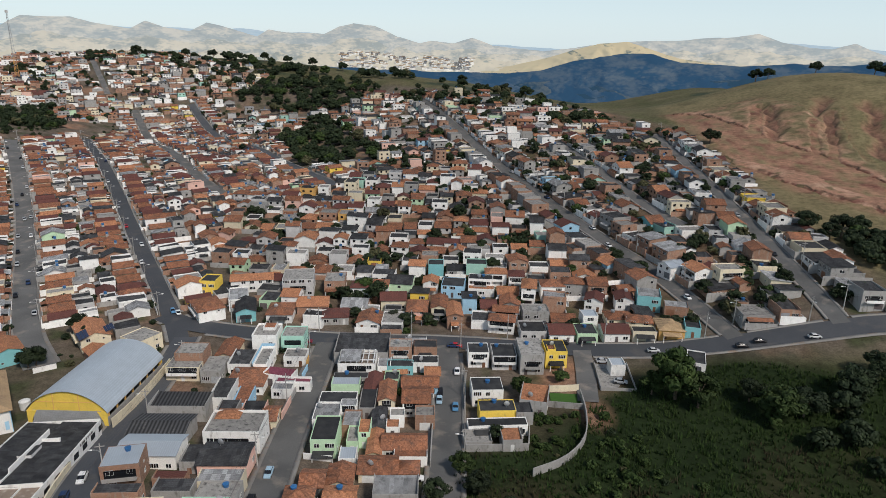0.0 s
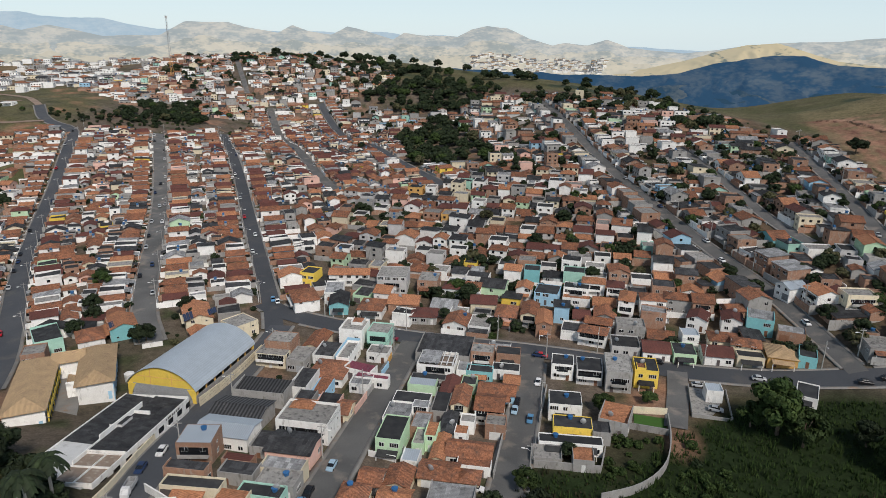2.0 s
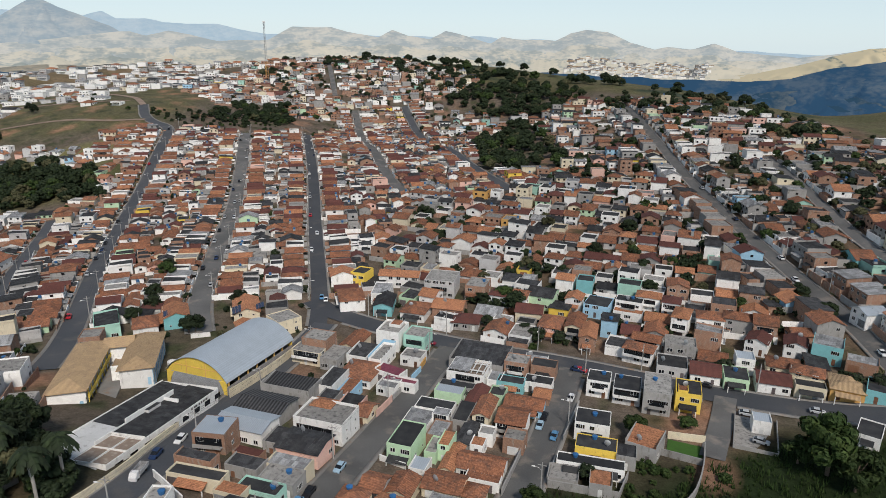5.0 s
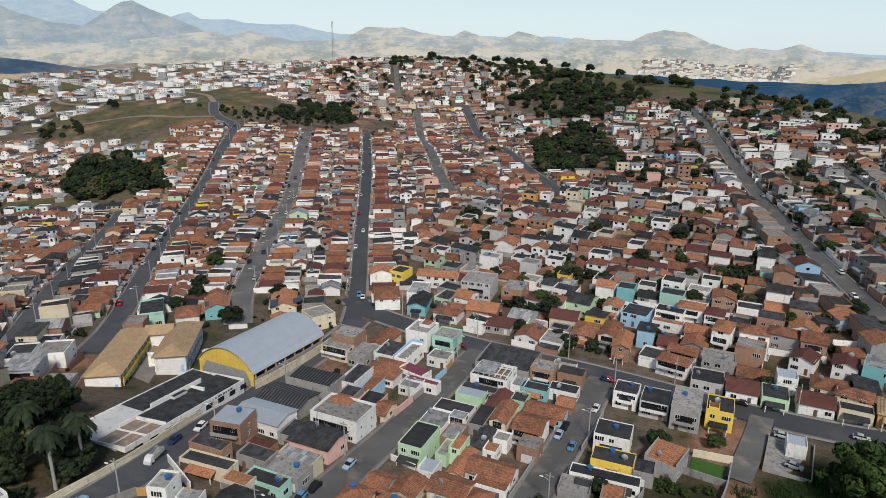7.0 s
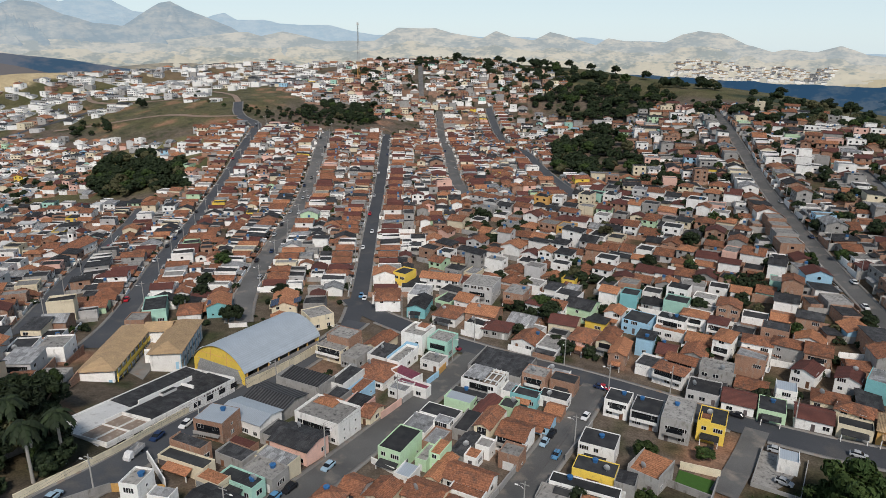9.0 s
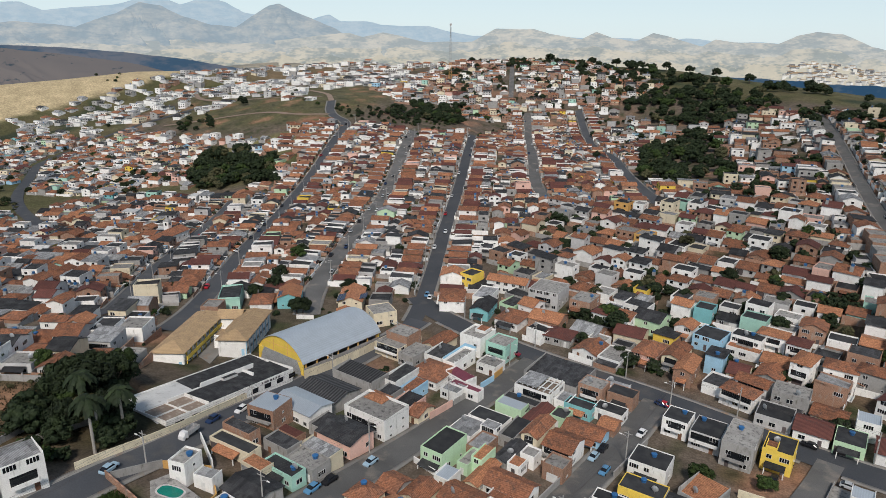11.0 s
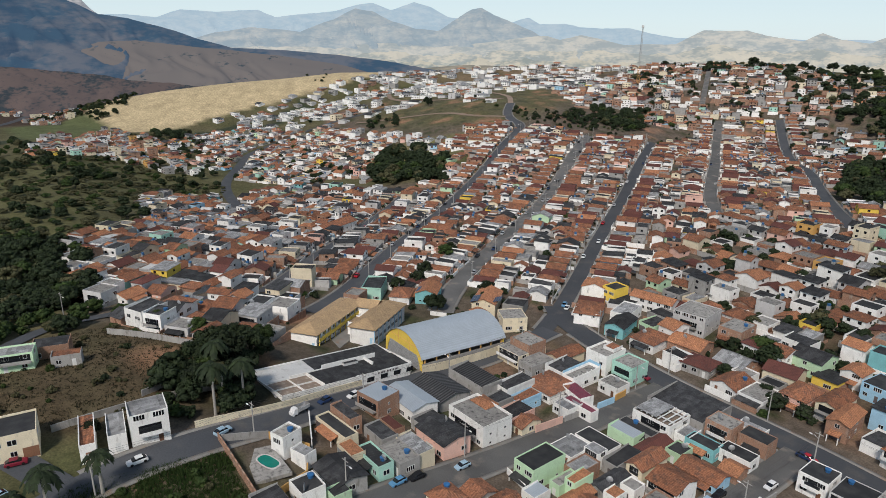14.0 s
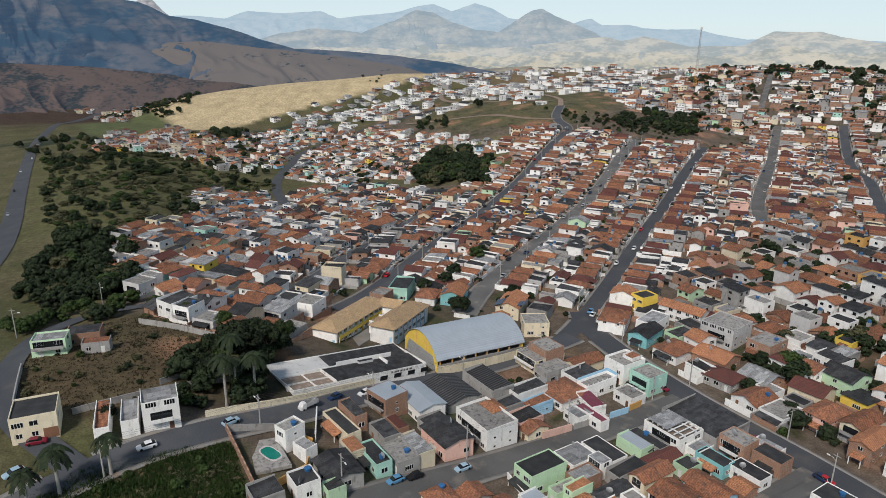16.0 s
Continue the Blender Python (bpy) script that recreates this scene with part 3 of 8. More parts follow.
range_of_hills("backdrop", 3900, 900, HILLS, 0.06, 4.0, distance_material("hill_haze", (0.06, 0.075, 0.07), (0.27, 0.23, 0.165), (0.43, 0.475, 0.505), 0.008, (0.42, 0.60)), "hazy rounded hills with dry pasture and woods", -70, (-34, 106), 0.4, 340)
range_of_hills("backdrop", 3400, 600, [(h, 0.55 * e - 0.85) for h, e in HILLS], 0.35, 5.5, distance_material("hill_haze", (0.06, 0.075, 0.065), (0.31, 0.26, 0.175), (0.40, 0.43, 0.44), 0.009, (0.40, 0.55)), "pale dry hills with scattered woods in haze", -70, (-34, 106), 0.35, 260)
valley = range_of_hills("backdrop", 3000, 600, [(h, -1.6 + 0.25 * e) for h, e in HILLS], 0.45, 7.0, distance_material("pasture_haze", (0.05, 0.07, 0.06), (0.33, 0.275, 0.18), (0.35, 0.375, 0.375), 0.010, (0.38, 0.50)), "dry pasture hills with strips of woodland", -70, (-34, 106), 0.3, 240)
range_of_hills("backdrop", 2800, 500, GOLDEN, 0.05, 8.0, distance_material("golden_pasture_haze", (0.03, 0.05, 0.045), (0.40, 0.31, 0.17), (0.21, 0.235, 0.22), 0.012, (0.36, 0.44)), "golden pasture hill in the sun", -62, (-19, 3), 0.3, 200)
# cloud shade over the valley is put into these two dark base colours
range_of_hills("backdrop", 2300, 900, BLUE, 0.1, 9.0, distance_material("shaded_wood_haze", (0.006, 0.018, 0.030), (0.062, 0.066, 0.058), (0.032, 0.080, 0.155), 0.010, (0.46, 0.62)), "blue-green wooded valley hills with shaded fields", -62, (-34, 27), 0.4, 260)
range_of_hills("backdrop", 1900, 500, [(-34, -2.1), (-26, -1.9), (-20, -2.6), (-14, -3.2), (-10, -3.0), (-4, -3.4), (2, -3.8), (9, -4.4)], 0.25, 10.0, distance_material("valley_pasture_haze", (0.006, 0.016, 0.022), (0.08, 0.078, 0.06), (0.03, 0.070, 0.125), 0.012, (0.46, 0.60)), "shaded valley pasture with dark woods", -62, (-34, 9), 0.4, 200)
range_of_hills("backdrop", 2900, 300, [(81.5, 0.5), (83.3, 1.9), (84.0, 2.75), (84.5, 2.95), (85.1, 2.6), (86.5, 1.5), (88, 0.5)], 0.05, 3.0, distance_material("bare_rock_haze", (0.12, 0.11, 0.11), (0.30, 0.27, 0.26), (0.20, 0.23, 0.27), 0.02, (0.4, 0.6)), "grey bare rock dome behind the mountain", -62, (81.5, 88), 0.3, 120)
# the mountain's cloud shade sits in its lowered base colours, blue air in the glow
range_of_hills("backdrop", 2300, 800, DARK, 0.06, 11.0, distance_material("mountain_shade", (0.014, 0.030, 0.040), (0.098, 0.084, 0.070), (0.050, 0.092, 0.160), 0.007, (0.42, 0.60)), "wooded mountain with brown pasture, cloud shade and blue air painted in", -62, (55, 106), 0.34, 330)
# blue air painted as glow on the next two slopes
range_of_hills("backdrop", 1900, 420, BROWN, 0.05, 12.0, distance_material("brown_pasture_haze", (0.014, 0.026, 0.028), (0.135, 0.110, 0.088), (0.040, 0.058, 0.088), 0.013, (0.30, 0.40), 0.5), "rounded brown pasture hill dotted with trees", -60, (60, 106), 0.22, 300)
range_of_hills("backdrop", 1560, 300, REDDISH, 0.12, 13.0, distance_material("reddish_scrub_haze", (0.022, 0.028, 0.026), (0.105, 0.072, 0.056), (0.028, 0.038, 0.056), 0.02, (0.36, 0.52), 0.6), "reddish-brown scrub slope above the valley", -58, (64, 106), 0.25, 160)

# the slopes across the valley again: a skin added over the ground, glowing blue as haze
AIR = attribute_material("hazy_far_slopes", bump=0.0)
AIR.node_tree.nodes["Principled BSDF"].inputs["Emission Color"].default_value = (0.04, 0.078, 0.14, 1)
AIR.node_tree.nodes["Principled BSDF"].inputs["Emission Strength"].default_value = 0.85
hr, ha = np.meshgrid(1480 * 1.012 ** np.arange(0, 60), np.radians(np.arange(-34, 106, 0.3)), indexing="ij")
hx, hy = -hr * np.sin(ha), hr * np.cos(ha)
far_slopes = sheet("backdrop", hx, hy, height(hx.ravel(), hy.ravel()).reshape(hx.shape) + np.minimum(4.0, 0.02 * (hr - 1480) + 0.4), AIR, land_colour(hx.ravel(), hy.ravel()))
tagged(far_slopes, "blue-glowing haze skin over pasture hills and dark woods across the valley", "hills", kind="structure")

# ---- the eroded bank beside the town ----


def beside(x, y, line):
    """Distance from a line of corners, positive to its left, and how far along it, in metres."""
    best, side, run, done = np.full(x.shape, 1e9), np.zeros(x.shape), np.zeros(x.shape), 0.0
    for (ax, ay), (bx, by) in zip(line, line[1:]):
        length = math.hypot(bx - ax, by - ay)
        f = np.clip(((x - ax) * (bx - ax) + (y - ay) * (by - ay)) / length**2, 0, 1)
        off = np.hypot(x - ax - f * (bx - ax), y - ay - f * (by - ay))
        left = np.sign((bx - ax) * (y - ay) - (by - ay) * (x - ax))
        nearer = off < best
        best, side, run = np.where(nearer, off, best), np.where(nearer, left, side), np.where(nearer, done + f * length, run)
        done += length
    return best * side, run


bx, by = np.meshgrid(np.arange(128, 238, 1.1), np.arange(296, 575, 1.4), indexing="ij")
fx, fy = bx.ravel(), by.ravel()
cut = inside(fx, fy, WORN, 9) + 0.2 * rolls(fx, fy, 20, 0.2)
soil = np.full((len(fx), 3), (0.30, 0.17, 0.115))
bz = height(fx, fy) + np.where(cut > 0.4, 0.7, -3.0)


def soil_over(rgb, w):
    global soil
    soil = soil + (np.array(rgb) - soil) * np.clip(w, 0, 1)[:, None]


soil_over((0.38, 0.245, 0.17), 1.2 * rolls(fx, fy, 26, 1.2))
SCARPS = [[(136, 560), (154, 532), (161, 494), (167, 464), (172, 439), (178, 419), (185, 402), (190, 388), (193, 364), (194, 344)], [(142, 470), (147, 446), (155, 426), (163, 410), (171, 398), (180, 384)], [(143, 372), (149, 350), (157, 329), (167, 315), (172, 300)]]
above, along_it = beside(fx, fy, SCARPS[0])
soil_over((0.145, 0.12, 0.066), np.clip((above - 5) / 4, 0, 1) * (0.75 + 0.6 * rolls(fx, fy, 18, 2.2)))
for line, drop in zip(SCARPS, (5.0, 3.2, 1.6)):
    off, run = beside(fx + 2.2 * rolls(fx, fy, 9, 0.6), fy + 2.2 * rolls(fx, fy, 8, 1.6), line)
    bz = bz - drop * np.clip(0.5 - off / 2.6, 0, 1) * np.clip(1 + (off + 2) / 26, 0, 1)
    face = np.clip(1.5 - np.abs(off) / 2.2, 0, 1)
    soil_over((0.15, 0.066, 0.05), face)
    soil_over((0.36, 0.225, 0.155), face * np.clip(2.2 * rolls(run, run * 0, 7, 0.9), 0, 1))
    # a broken near-black line just above the scarp's edge
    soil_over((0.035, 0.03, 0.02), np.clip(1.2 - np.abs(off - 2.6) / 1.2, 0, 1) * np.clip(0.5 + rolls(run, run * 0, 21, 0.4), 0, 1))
for line, wide in (([(190, 524), (180, 490), (168, 456)], 5.0), ([(196, 513), (186, 476), (174, 440)], 4.5), ([(209, 469), (196, 432), (184, 400)], 3.0), ([(222, 476), (206, 430), (187, 384)], 3.2)):
    off, run = beside(fx + 1.5 * rolls(fx, fy, 10, 0.3), fy, line)
    bz = bz - 2.8 * np.clip(1 - np.abs(off) / wide, 0, 1)
    cut = np.maximum(cut, np.clip(1.5 - np.abs(off) / (wide + 3), 0, 1))
    soil_over((0.31, 0.185, 0.125), np.clip(1.6 - np.abs(off) / wide, 0, 1) * (0.7 + 0.4 * rolls(fx, fy, 6, 1.1)))
    # deeper red down the centre line
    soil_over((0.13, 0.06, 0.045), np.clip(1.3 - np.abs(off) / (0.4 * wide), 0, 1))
soil_over((0.15, 0.125, 0.07), np.clip((0.8 - cut) * 3, 0, 1))
soil_over((0.10, 0.09, 0.045), np.clip(2.4 * rolls(fx, fy, 13, 3.1) - 1.1, 0, 1) * 0.8)
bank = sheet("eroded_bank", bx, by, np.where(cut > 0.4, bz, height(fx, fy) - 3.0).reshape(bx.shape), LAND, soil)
tagged(bank, "bare red eroded bank with scarps and gullies on the hillside", "bank", kind="structure")

# ---- streets ----
STREETS = []


def along(points, step=4.0):
    """Places every step metres along a line of corners rounded off, with the way at each."""
    p = np.array(points, float)
    for _ in range(2):
        if len(p) > 2:
            q = np.concatenate([[p[0]], np.stack([0.75 * p[:-1] + 0.25 * p[1:], 0.25 * p[:-1] + 0.75 * p[1:]], 1).reshape(-1, 2), [p[-1]]])
            p = q
    s = np.concatenate([[0], np.cumsum(np.hypot(*np.diff(p, axis=0).T))])
    t = np.linspace(0, s[-1], max(2, int(s[-1] / step) + 1))
    c = np.stack([np.interp(t, s, p[:, 0]), np.interp(t, s, p[:, 1])], 1)
    w = np.gradient(c, axis=0)
    return c, w / np.hypot(*w.T)[:, None]


def band(name, points, left, right, lift, mat, thick=0.0, step=3.0, skip=None):
    """A strip of surface along a line, from left to right metres beside it; thick: with kerb faces of that height. It breaks off where
    it would run across another street."""
    c, w = along(points, step)
    side = np.stack([w[:, 1], -w[:, 0]], 1)
    offs = np.linspace(left, right, max(2, int((right - left) / 3) + 1))
    if thick:
        offs = np.concatenate([[left], offs, [right]])
    x = c[:, 0:1] + side[:, 0:1] * offs
    y = c[:, 1:2] + side[:, 1:2] * offs
    z = height(x.ravel(), y.ravel()).reshape(x.shape) + lift
    if thick:
        z[:, 0] -= thick
        z[:, -1] -= thick
    ob = sheet(name, x, y, z, mat)
    if skip is not None and len(skip):
        mx, my = c[:, 0] + side[:, 0] * (left + right) / 2, c[:, 1] + side[:, 1] * (left + right) / 2
        gone = ((np.hypot(mx[:, None] - skip[:, 0], my[:, None] - skip[:, 1]) - skip[:, 2]) < 0.4).any(1)
        n = len(offs) - 1
        bm = bmesh.new()
        bm.from_mesh(ob.data)
        bm.faces.ensure_lookup_table()
        bmesh.ops.delete(bm, geom=[bm.faces[k] for k in range(len(bm.faces)) if gone[k // n] or gone[k // n + 1]], context="FACES")
        bm.to_mesh(ob.data)
        bm.free()
    return ob


PLANNED = []


def street(points, width, mat, label, pave=1.2):
    """Notes a street: carriageway and, on both sides, a raised pavement."""
    PLANNED.append((points, width, mat, label, pave))
    STREETS.append((along(points, 2.0)[0], width / 2, mat))


MAIN = [(-104, 190), (-116, 210), (-138, 241), (-175, 292), (-240, 385), (-345, 525)]
street(MAIN, 6.6, ASPHALT, "dark asphalt street running up through the town")
street([(-140, 172), (-160, 192), (-186, 228), (-230, 290), (-290, 371), (-369, 470)], 8, COBBLE, "grey sett-paved street between rows of houses")
street([(-160, 128), (-182, 155), (-262, 233), (-321, 300), (-366, 366), (-422, 442), (-470, 455), (-520, 500)], 8, ASPHALT, "grey asphalt street between rows of houses")
street([(-162, 366), (-189, 396), (-258, 497), (-376, 661)], 7, COBBLE, "grey sett-paved side street")
street([(-100, 388), (-137, 432), (-222, 558), (-331, 695)], 7, ASPHALT, "grey asphalt side street")
street([(-122, 214), (-107, 206), (-61, 202), (-15, 205), (33, 202), (78, 202), (124, 204), (230, 216)], 9, ASPHALT, "grey asphalt street along the foot of the town")
street([(-106, 198), (-101, 173), (-96, 140), (-88, 112), (-79, 90), (-74, 66), (-70, 48), (-62, 30), (-46, 8), (-30, -20)], 8, ASPHALT, "grey asphalt road curving past the wall")
street([(-57, 200), (-54, 164), (-52, 140), (-48, 112), (-44, 90)], 7.5, COBBLE, "grey sett-paved street between houses")
street([(-16, 202), (-13, 169), (-11, 132), (-10, 112)], 7.5, COBBLE, "pale sett-paved street between houses")
street([(79, 205), (66, 255), (46, 297), (23, 353), (-3, 418), (-42, 538), (-85, 659)], 5.6, COBBLE, "pale sett-paved street climbing the hill", 0.9)
street([(112, 206), (111, 250), (111, 291), (110, 361), (108, 484)], 5.6, COBBLE, "pale sett-paved street at the town's edge", 0.9)
street([(39, 465), (58, 395), (74, 325), (84, 299)], 5, COBBLE, "pale sett-paved side street", 0.8)
street([(-197, 126), (-258, 175), (-315, 228), (-365, 280)], 7.5, ASPHALT, "grey asphalt street in the lower town")
street([(-70, 44), (-100, 27), (-146, 29), (-172, 45), (-176, 66), (-190, 100), (-197, 126)], 6, ASPHALT, "narrow asphalt lane", pave=0)
street([(-110, -30), (-220, 0), (-325, 8), (-490, -1), (-620, -6), (-790, -11), (-945, -9), (-1150, 8), (-1300, 67), (-1500, 120)], 11, ASPHALT, "dark asphalt highway through the valley", pave=0)
street([(-440, 180), (-520, 190), (-580, 206), (-649, 240), (-720, 270), (-760, 368), (-720, 470)], 9, ASPHALT, "grey asphalt road winding up to the houses", pave=0)
street([(29, 202), (28.5, 186), (27, 168)], 6, COBBLE, "short dead-end street of pale setts", pave=0)
street([(-470, 455), (-500, 440), (-560, 445), (-640, 420), (-700, 400)], 5, DIRTROAD, "dirt track along the grassy slope", pave=0)
street([(-520, 500), (-600, 560), (-720, 600), (-800, 640)], 6, DIRTROAD, "dirt road through new house lots", pave=0)
street([(-560, 520), (-660, 500), (-760, 480), (-840, 520)], 6, DIRTROAD, "dirt road through new house lots", pave=0)
street([(-420, 690), (-470, 760), (-520, 830)], 6, COBBLE, "pale street on the hilltop", pave=0)
for k, (points, width, mat, label, pave) in enumerate(PLANNED):
    lift = 0.30 + 0.006 * k
    tagged(band("road", points, -width / 2, width / 2, lift, mat), label, "street", kind="structure")
    others = np.concatenate([np.column_stack([c, np.full(len(c), h)]) for j, (c, h, _) in enumerate(STREETS) if j != k])
    for a, b in ((-width / 2 - pave, -width / 2), (width / 2, width / 2 + pave)) if pave else ():
        tagged(band("pavement", points, a, b, lift + 0.13, PAVE, 0.25, skip=others), "narrow concrete pavement with worn kerb", "pavement", kind="structure")
STREET_POINTS = np.concatenate([np.column_stack([c, np.full(len(c), h)]) for c, h, _ in STREETS])


def clear_of_streets(x, y, r):
    """How many metres lie between a disc and the nearest carriageway."""
    return float((np.hypot(STREET_POINTS[:, 0] - x, STREET_POINTS[:, 1] - y) - STREET_POINTS[:, 2]).min() - r)

# ---- houses ----


class Shape:
    """Gathers boxes and faces, each with one of the materials, for one mesh."""

    def __init__(self):
        self.v, self.f, self.m = [], [], []

    def face(self, pts, mat=0):
        n = len(self.v)
        self.v += [tuple(p) for p in pts]
        self.f.append(tuple(range(n, n + len(pts))))
        self.m.append(mat)

    def box(self, x0, x1, y0, y1, z0, z1, mat=0, top=None):
        n = len(self.v)
        self.v += [(x, y, z) for z in (z0, z1) for x, y in ((x0, y0), (x1, y0), (x1, y1), (x0, y1))]
        for k, q in enumerate(((3, 2, 1, 0), (4, 5, 6, 7), (0, 1, 5, 4), (1, 2, 6, 5), (2, 3, 7, 6), (3, 0, 4, 7))):
            self.f.append(tuple(n + i for i in q))
            self.m.append(top if top is not None and k == 1 else mat)

    def solid(self, pts, thick, mat=0):
        """A flat ring of corners with a thickness downwards."""
        n, k = len(self.v), len(pts)
        self.v += [tuple(p) for p in pts] + [(x, y, z - thick) for x, y, z in pts]
        self.f += [tuple(range(n, n + k)), tuple(range(n + 2 * k - 1, n + k - 1, -1))]
        self.f += [(n + (i + 1) % k, n + i, n + k + i, n + k + (i + 1) % k) for i in range(k)]
        self.m += [mat] * (k + 2)

    def add(self, other, turn):
        n = len(self.v)
        p = np.array([tuple(q) for q in other.v]) @ np.array(turn)[:3, :3].T + np.array(turn)[:3, 3]
        self.v += p.tolist()
        self.f += [tuple(n + i for i in f) for f in other.f]
        self.m += other.m

    def mesh(self, name, mats):
        me = bpy.data.meshes.new(name)
        me.from_pydata(self.v, [], self.f)
        for m in mats:
            me.materials.append(m)
        me.polygons.foreach_set("material_index", self.m)
        me.update()
        return me


def part(name, shape, mats, parent, label="", at=None):
    """Links a shape, or a mesh made before, as one part of a thing."""
    ob = new(name, shape if isinstance(shape, bpy.types.Mesh) else shape.mesh(name, mats if isinstance(mats, (list, tuple)) else [mats]))
    ob.parent = parent
    if at is not None:
        ob.matrix_basis = at
    return tagged(ob, label)


def window_shape(w, h, bars=1):
    """A frame standing proud of the wall with panes set back in it, all of one piece."""
    s = Shape()
    f, out, back = 0.045, -0.05, -0.01
    cells = bars + 1
    xs = [-w / 2]
    for k in range(cells):
        x0 = -w / 2 + w * k / cells
        xs += [x0 + f, x0 + w / cells - f]
    xs.append(w / 2)
    zs = [0, f, h - f, h]
    at = {}

    def v(x, y, z):
        key = (round(x, 4), round(y, 4), round(z, 4))
        if key not in at:
            at[key] = len(s.v)
            s.v.append((x, y, z))
        return at[key]

    def quad(pts, m):
        s.f.append(tuple(v(*p) for p in pts))
        s.m.append(m)

    for i in range(len(xs) - 1):
        for j in range(3):
            x0, x1, z0, z1 = xs[i], xs[i + 1], zs[j], zs[j + 1]
            pane = j == 1 and i % 2 == 1
            y = back if pane else out
            quad([(x0, y, z0), (x1, y, z0), (x1, y, z1), (x0, y, z1)], 1 if pane else 0)
            if pane:
                quad([(x0, out, z0), (x1, out, z0), (x1, y, z0), (x0, y, z0)], 0)
                quad([(x0, y, z1), (x1, y, z1), (x1, out, z1), (x0, out, z1)], 0)
                quad([(x0, out, z0), (x0, y, z0), (x0, y, z1), (x0, out, z1)], 0)
                quad([(x1, y, z0), (x1, out, z0), (x1, out, z1), (x1, y, z1)], 0)
    quad([(-w / 2, out, 0), (-w / 2, 0.03, 0), (w / 2, 0.03, 0), (w / 2, out, 0)], 0)
    quad([(-w / 2, out, h), (w / 2, out, h), (w / 2, 0.03, h), (-w / 2, 0.03, h)], 0)
    quad([(-w / 2, out, 0), (-w / 2, out, h), (-w / 2, 0.03, h), (-w / 2, 0.03, 0)], 0)
    quad([(w / 2, out, 0), (w / 2, 0.03, 0), (w / 2, 0.03, h), (w / 2, out, h)], 0)
    return s


def panel_shape(w, h, boards=4):
    """A boarded leaf of one folded sheet."""
    s = Shape()
    xs, ys = [-w / 2], [0.03]
    for k in range(boards):
        x0, x1 = -w / 2 + w * k / boards, -w / 2 + w * (k + 1) / boards
        xs += [x0, x0 + 0.02, x1 - 0.02, x1]
        ys += [-0.03, -0.06, -0.06, -0.03]
    xs.append(w / 2)
    ys.append(0.03)
    for x, y in zip(xs, ys):
        s.v += [(x, y, 0), (x, y, h)]
    for k in range(len(xs) - 1):
        s.f.append((2 * k, 2 * k + 2, 2 * k + 3, 2 * k + 1))
        s.m.append(0)
    return s


WINDOWS = {k: window_shape(*k).mesh("window", [TRIM, GLASS]) for k in ((1.2, 1.1, 1), (1.6, 1.2, 1), (0.7, 0.6, 0), (2.2, 1.2, 3))}
DOORS = {k: panel_shape(0.95, 2.1).mesh("door", [k]) for k in (DOORWOOD, TRIM, GATE)}
GARAGES = {k: panel_shape(2.8, 2.4, 7).mesh("garage_door", [k]) for k in (SHUTTER, GATE, TRIM, DOORWOOD)}


def tank_shape():
    s = Shape()
    n = 14
    for (r0, z0), (r1, z1) in zip(((0.55, 0.0), (0.68, 0.75), (0.72, 0.78), (0.72, 0.86), (0.3, 1.0)), ((0.68, 0.75), (0.72, 0.78), (0.72, 0.86), (0.3, 1.0), (0.01, 1.02))):
        for k in range(n):
            a, b = 2 * math.pi * k / n, 2 * math.pi * (k + 1) / n
            s.face([(r0 * math.cos(a), r0 * math.sin(a), z0), (r0 * math.cos(b), r0 * math.sin(b), z0), (r1 * math.cos(b), r1 * math.sin(b), z1), (r1 * math.cos(a), r1 * math.sin(a), z1)])
    return s


TANK = tank_shape().mesh("water_tank", [TANKBLUE])


def dish_shape():
    s = Shape()
    n = 10
    for k in range(n):
        a, b = 2 * math.pi * k / n, 2 * math.pi * (k + 1) / n
        for r0, r1 in ((0.0, 0.45), (0.45, 0.8)):
            s.face([(r * math.cos(t), 0.35 * r * r - 0.3, r * math.sin(t) + 1.1) for r, t in ((r0, a), (r1, a), (r1, b), (r0, b))])
    s.box(-0.03, 0.03, -0.33, -0.27, 0, 1.1)
    return s


DISH = dish_shape().mesh("satellite_dish", [STEEL])


def framed(w):
    """Whether a lean-to roof of this width lies behind a parapet."""
    return int(w * 1000) % 10 < 6


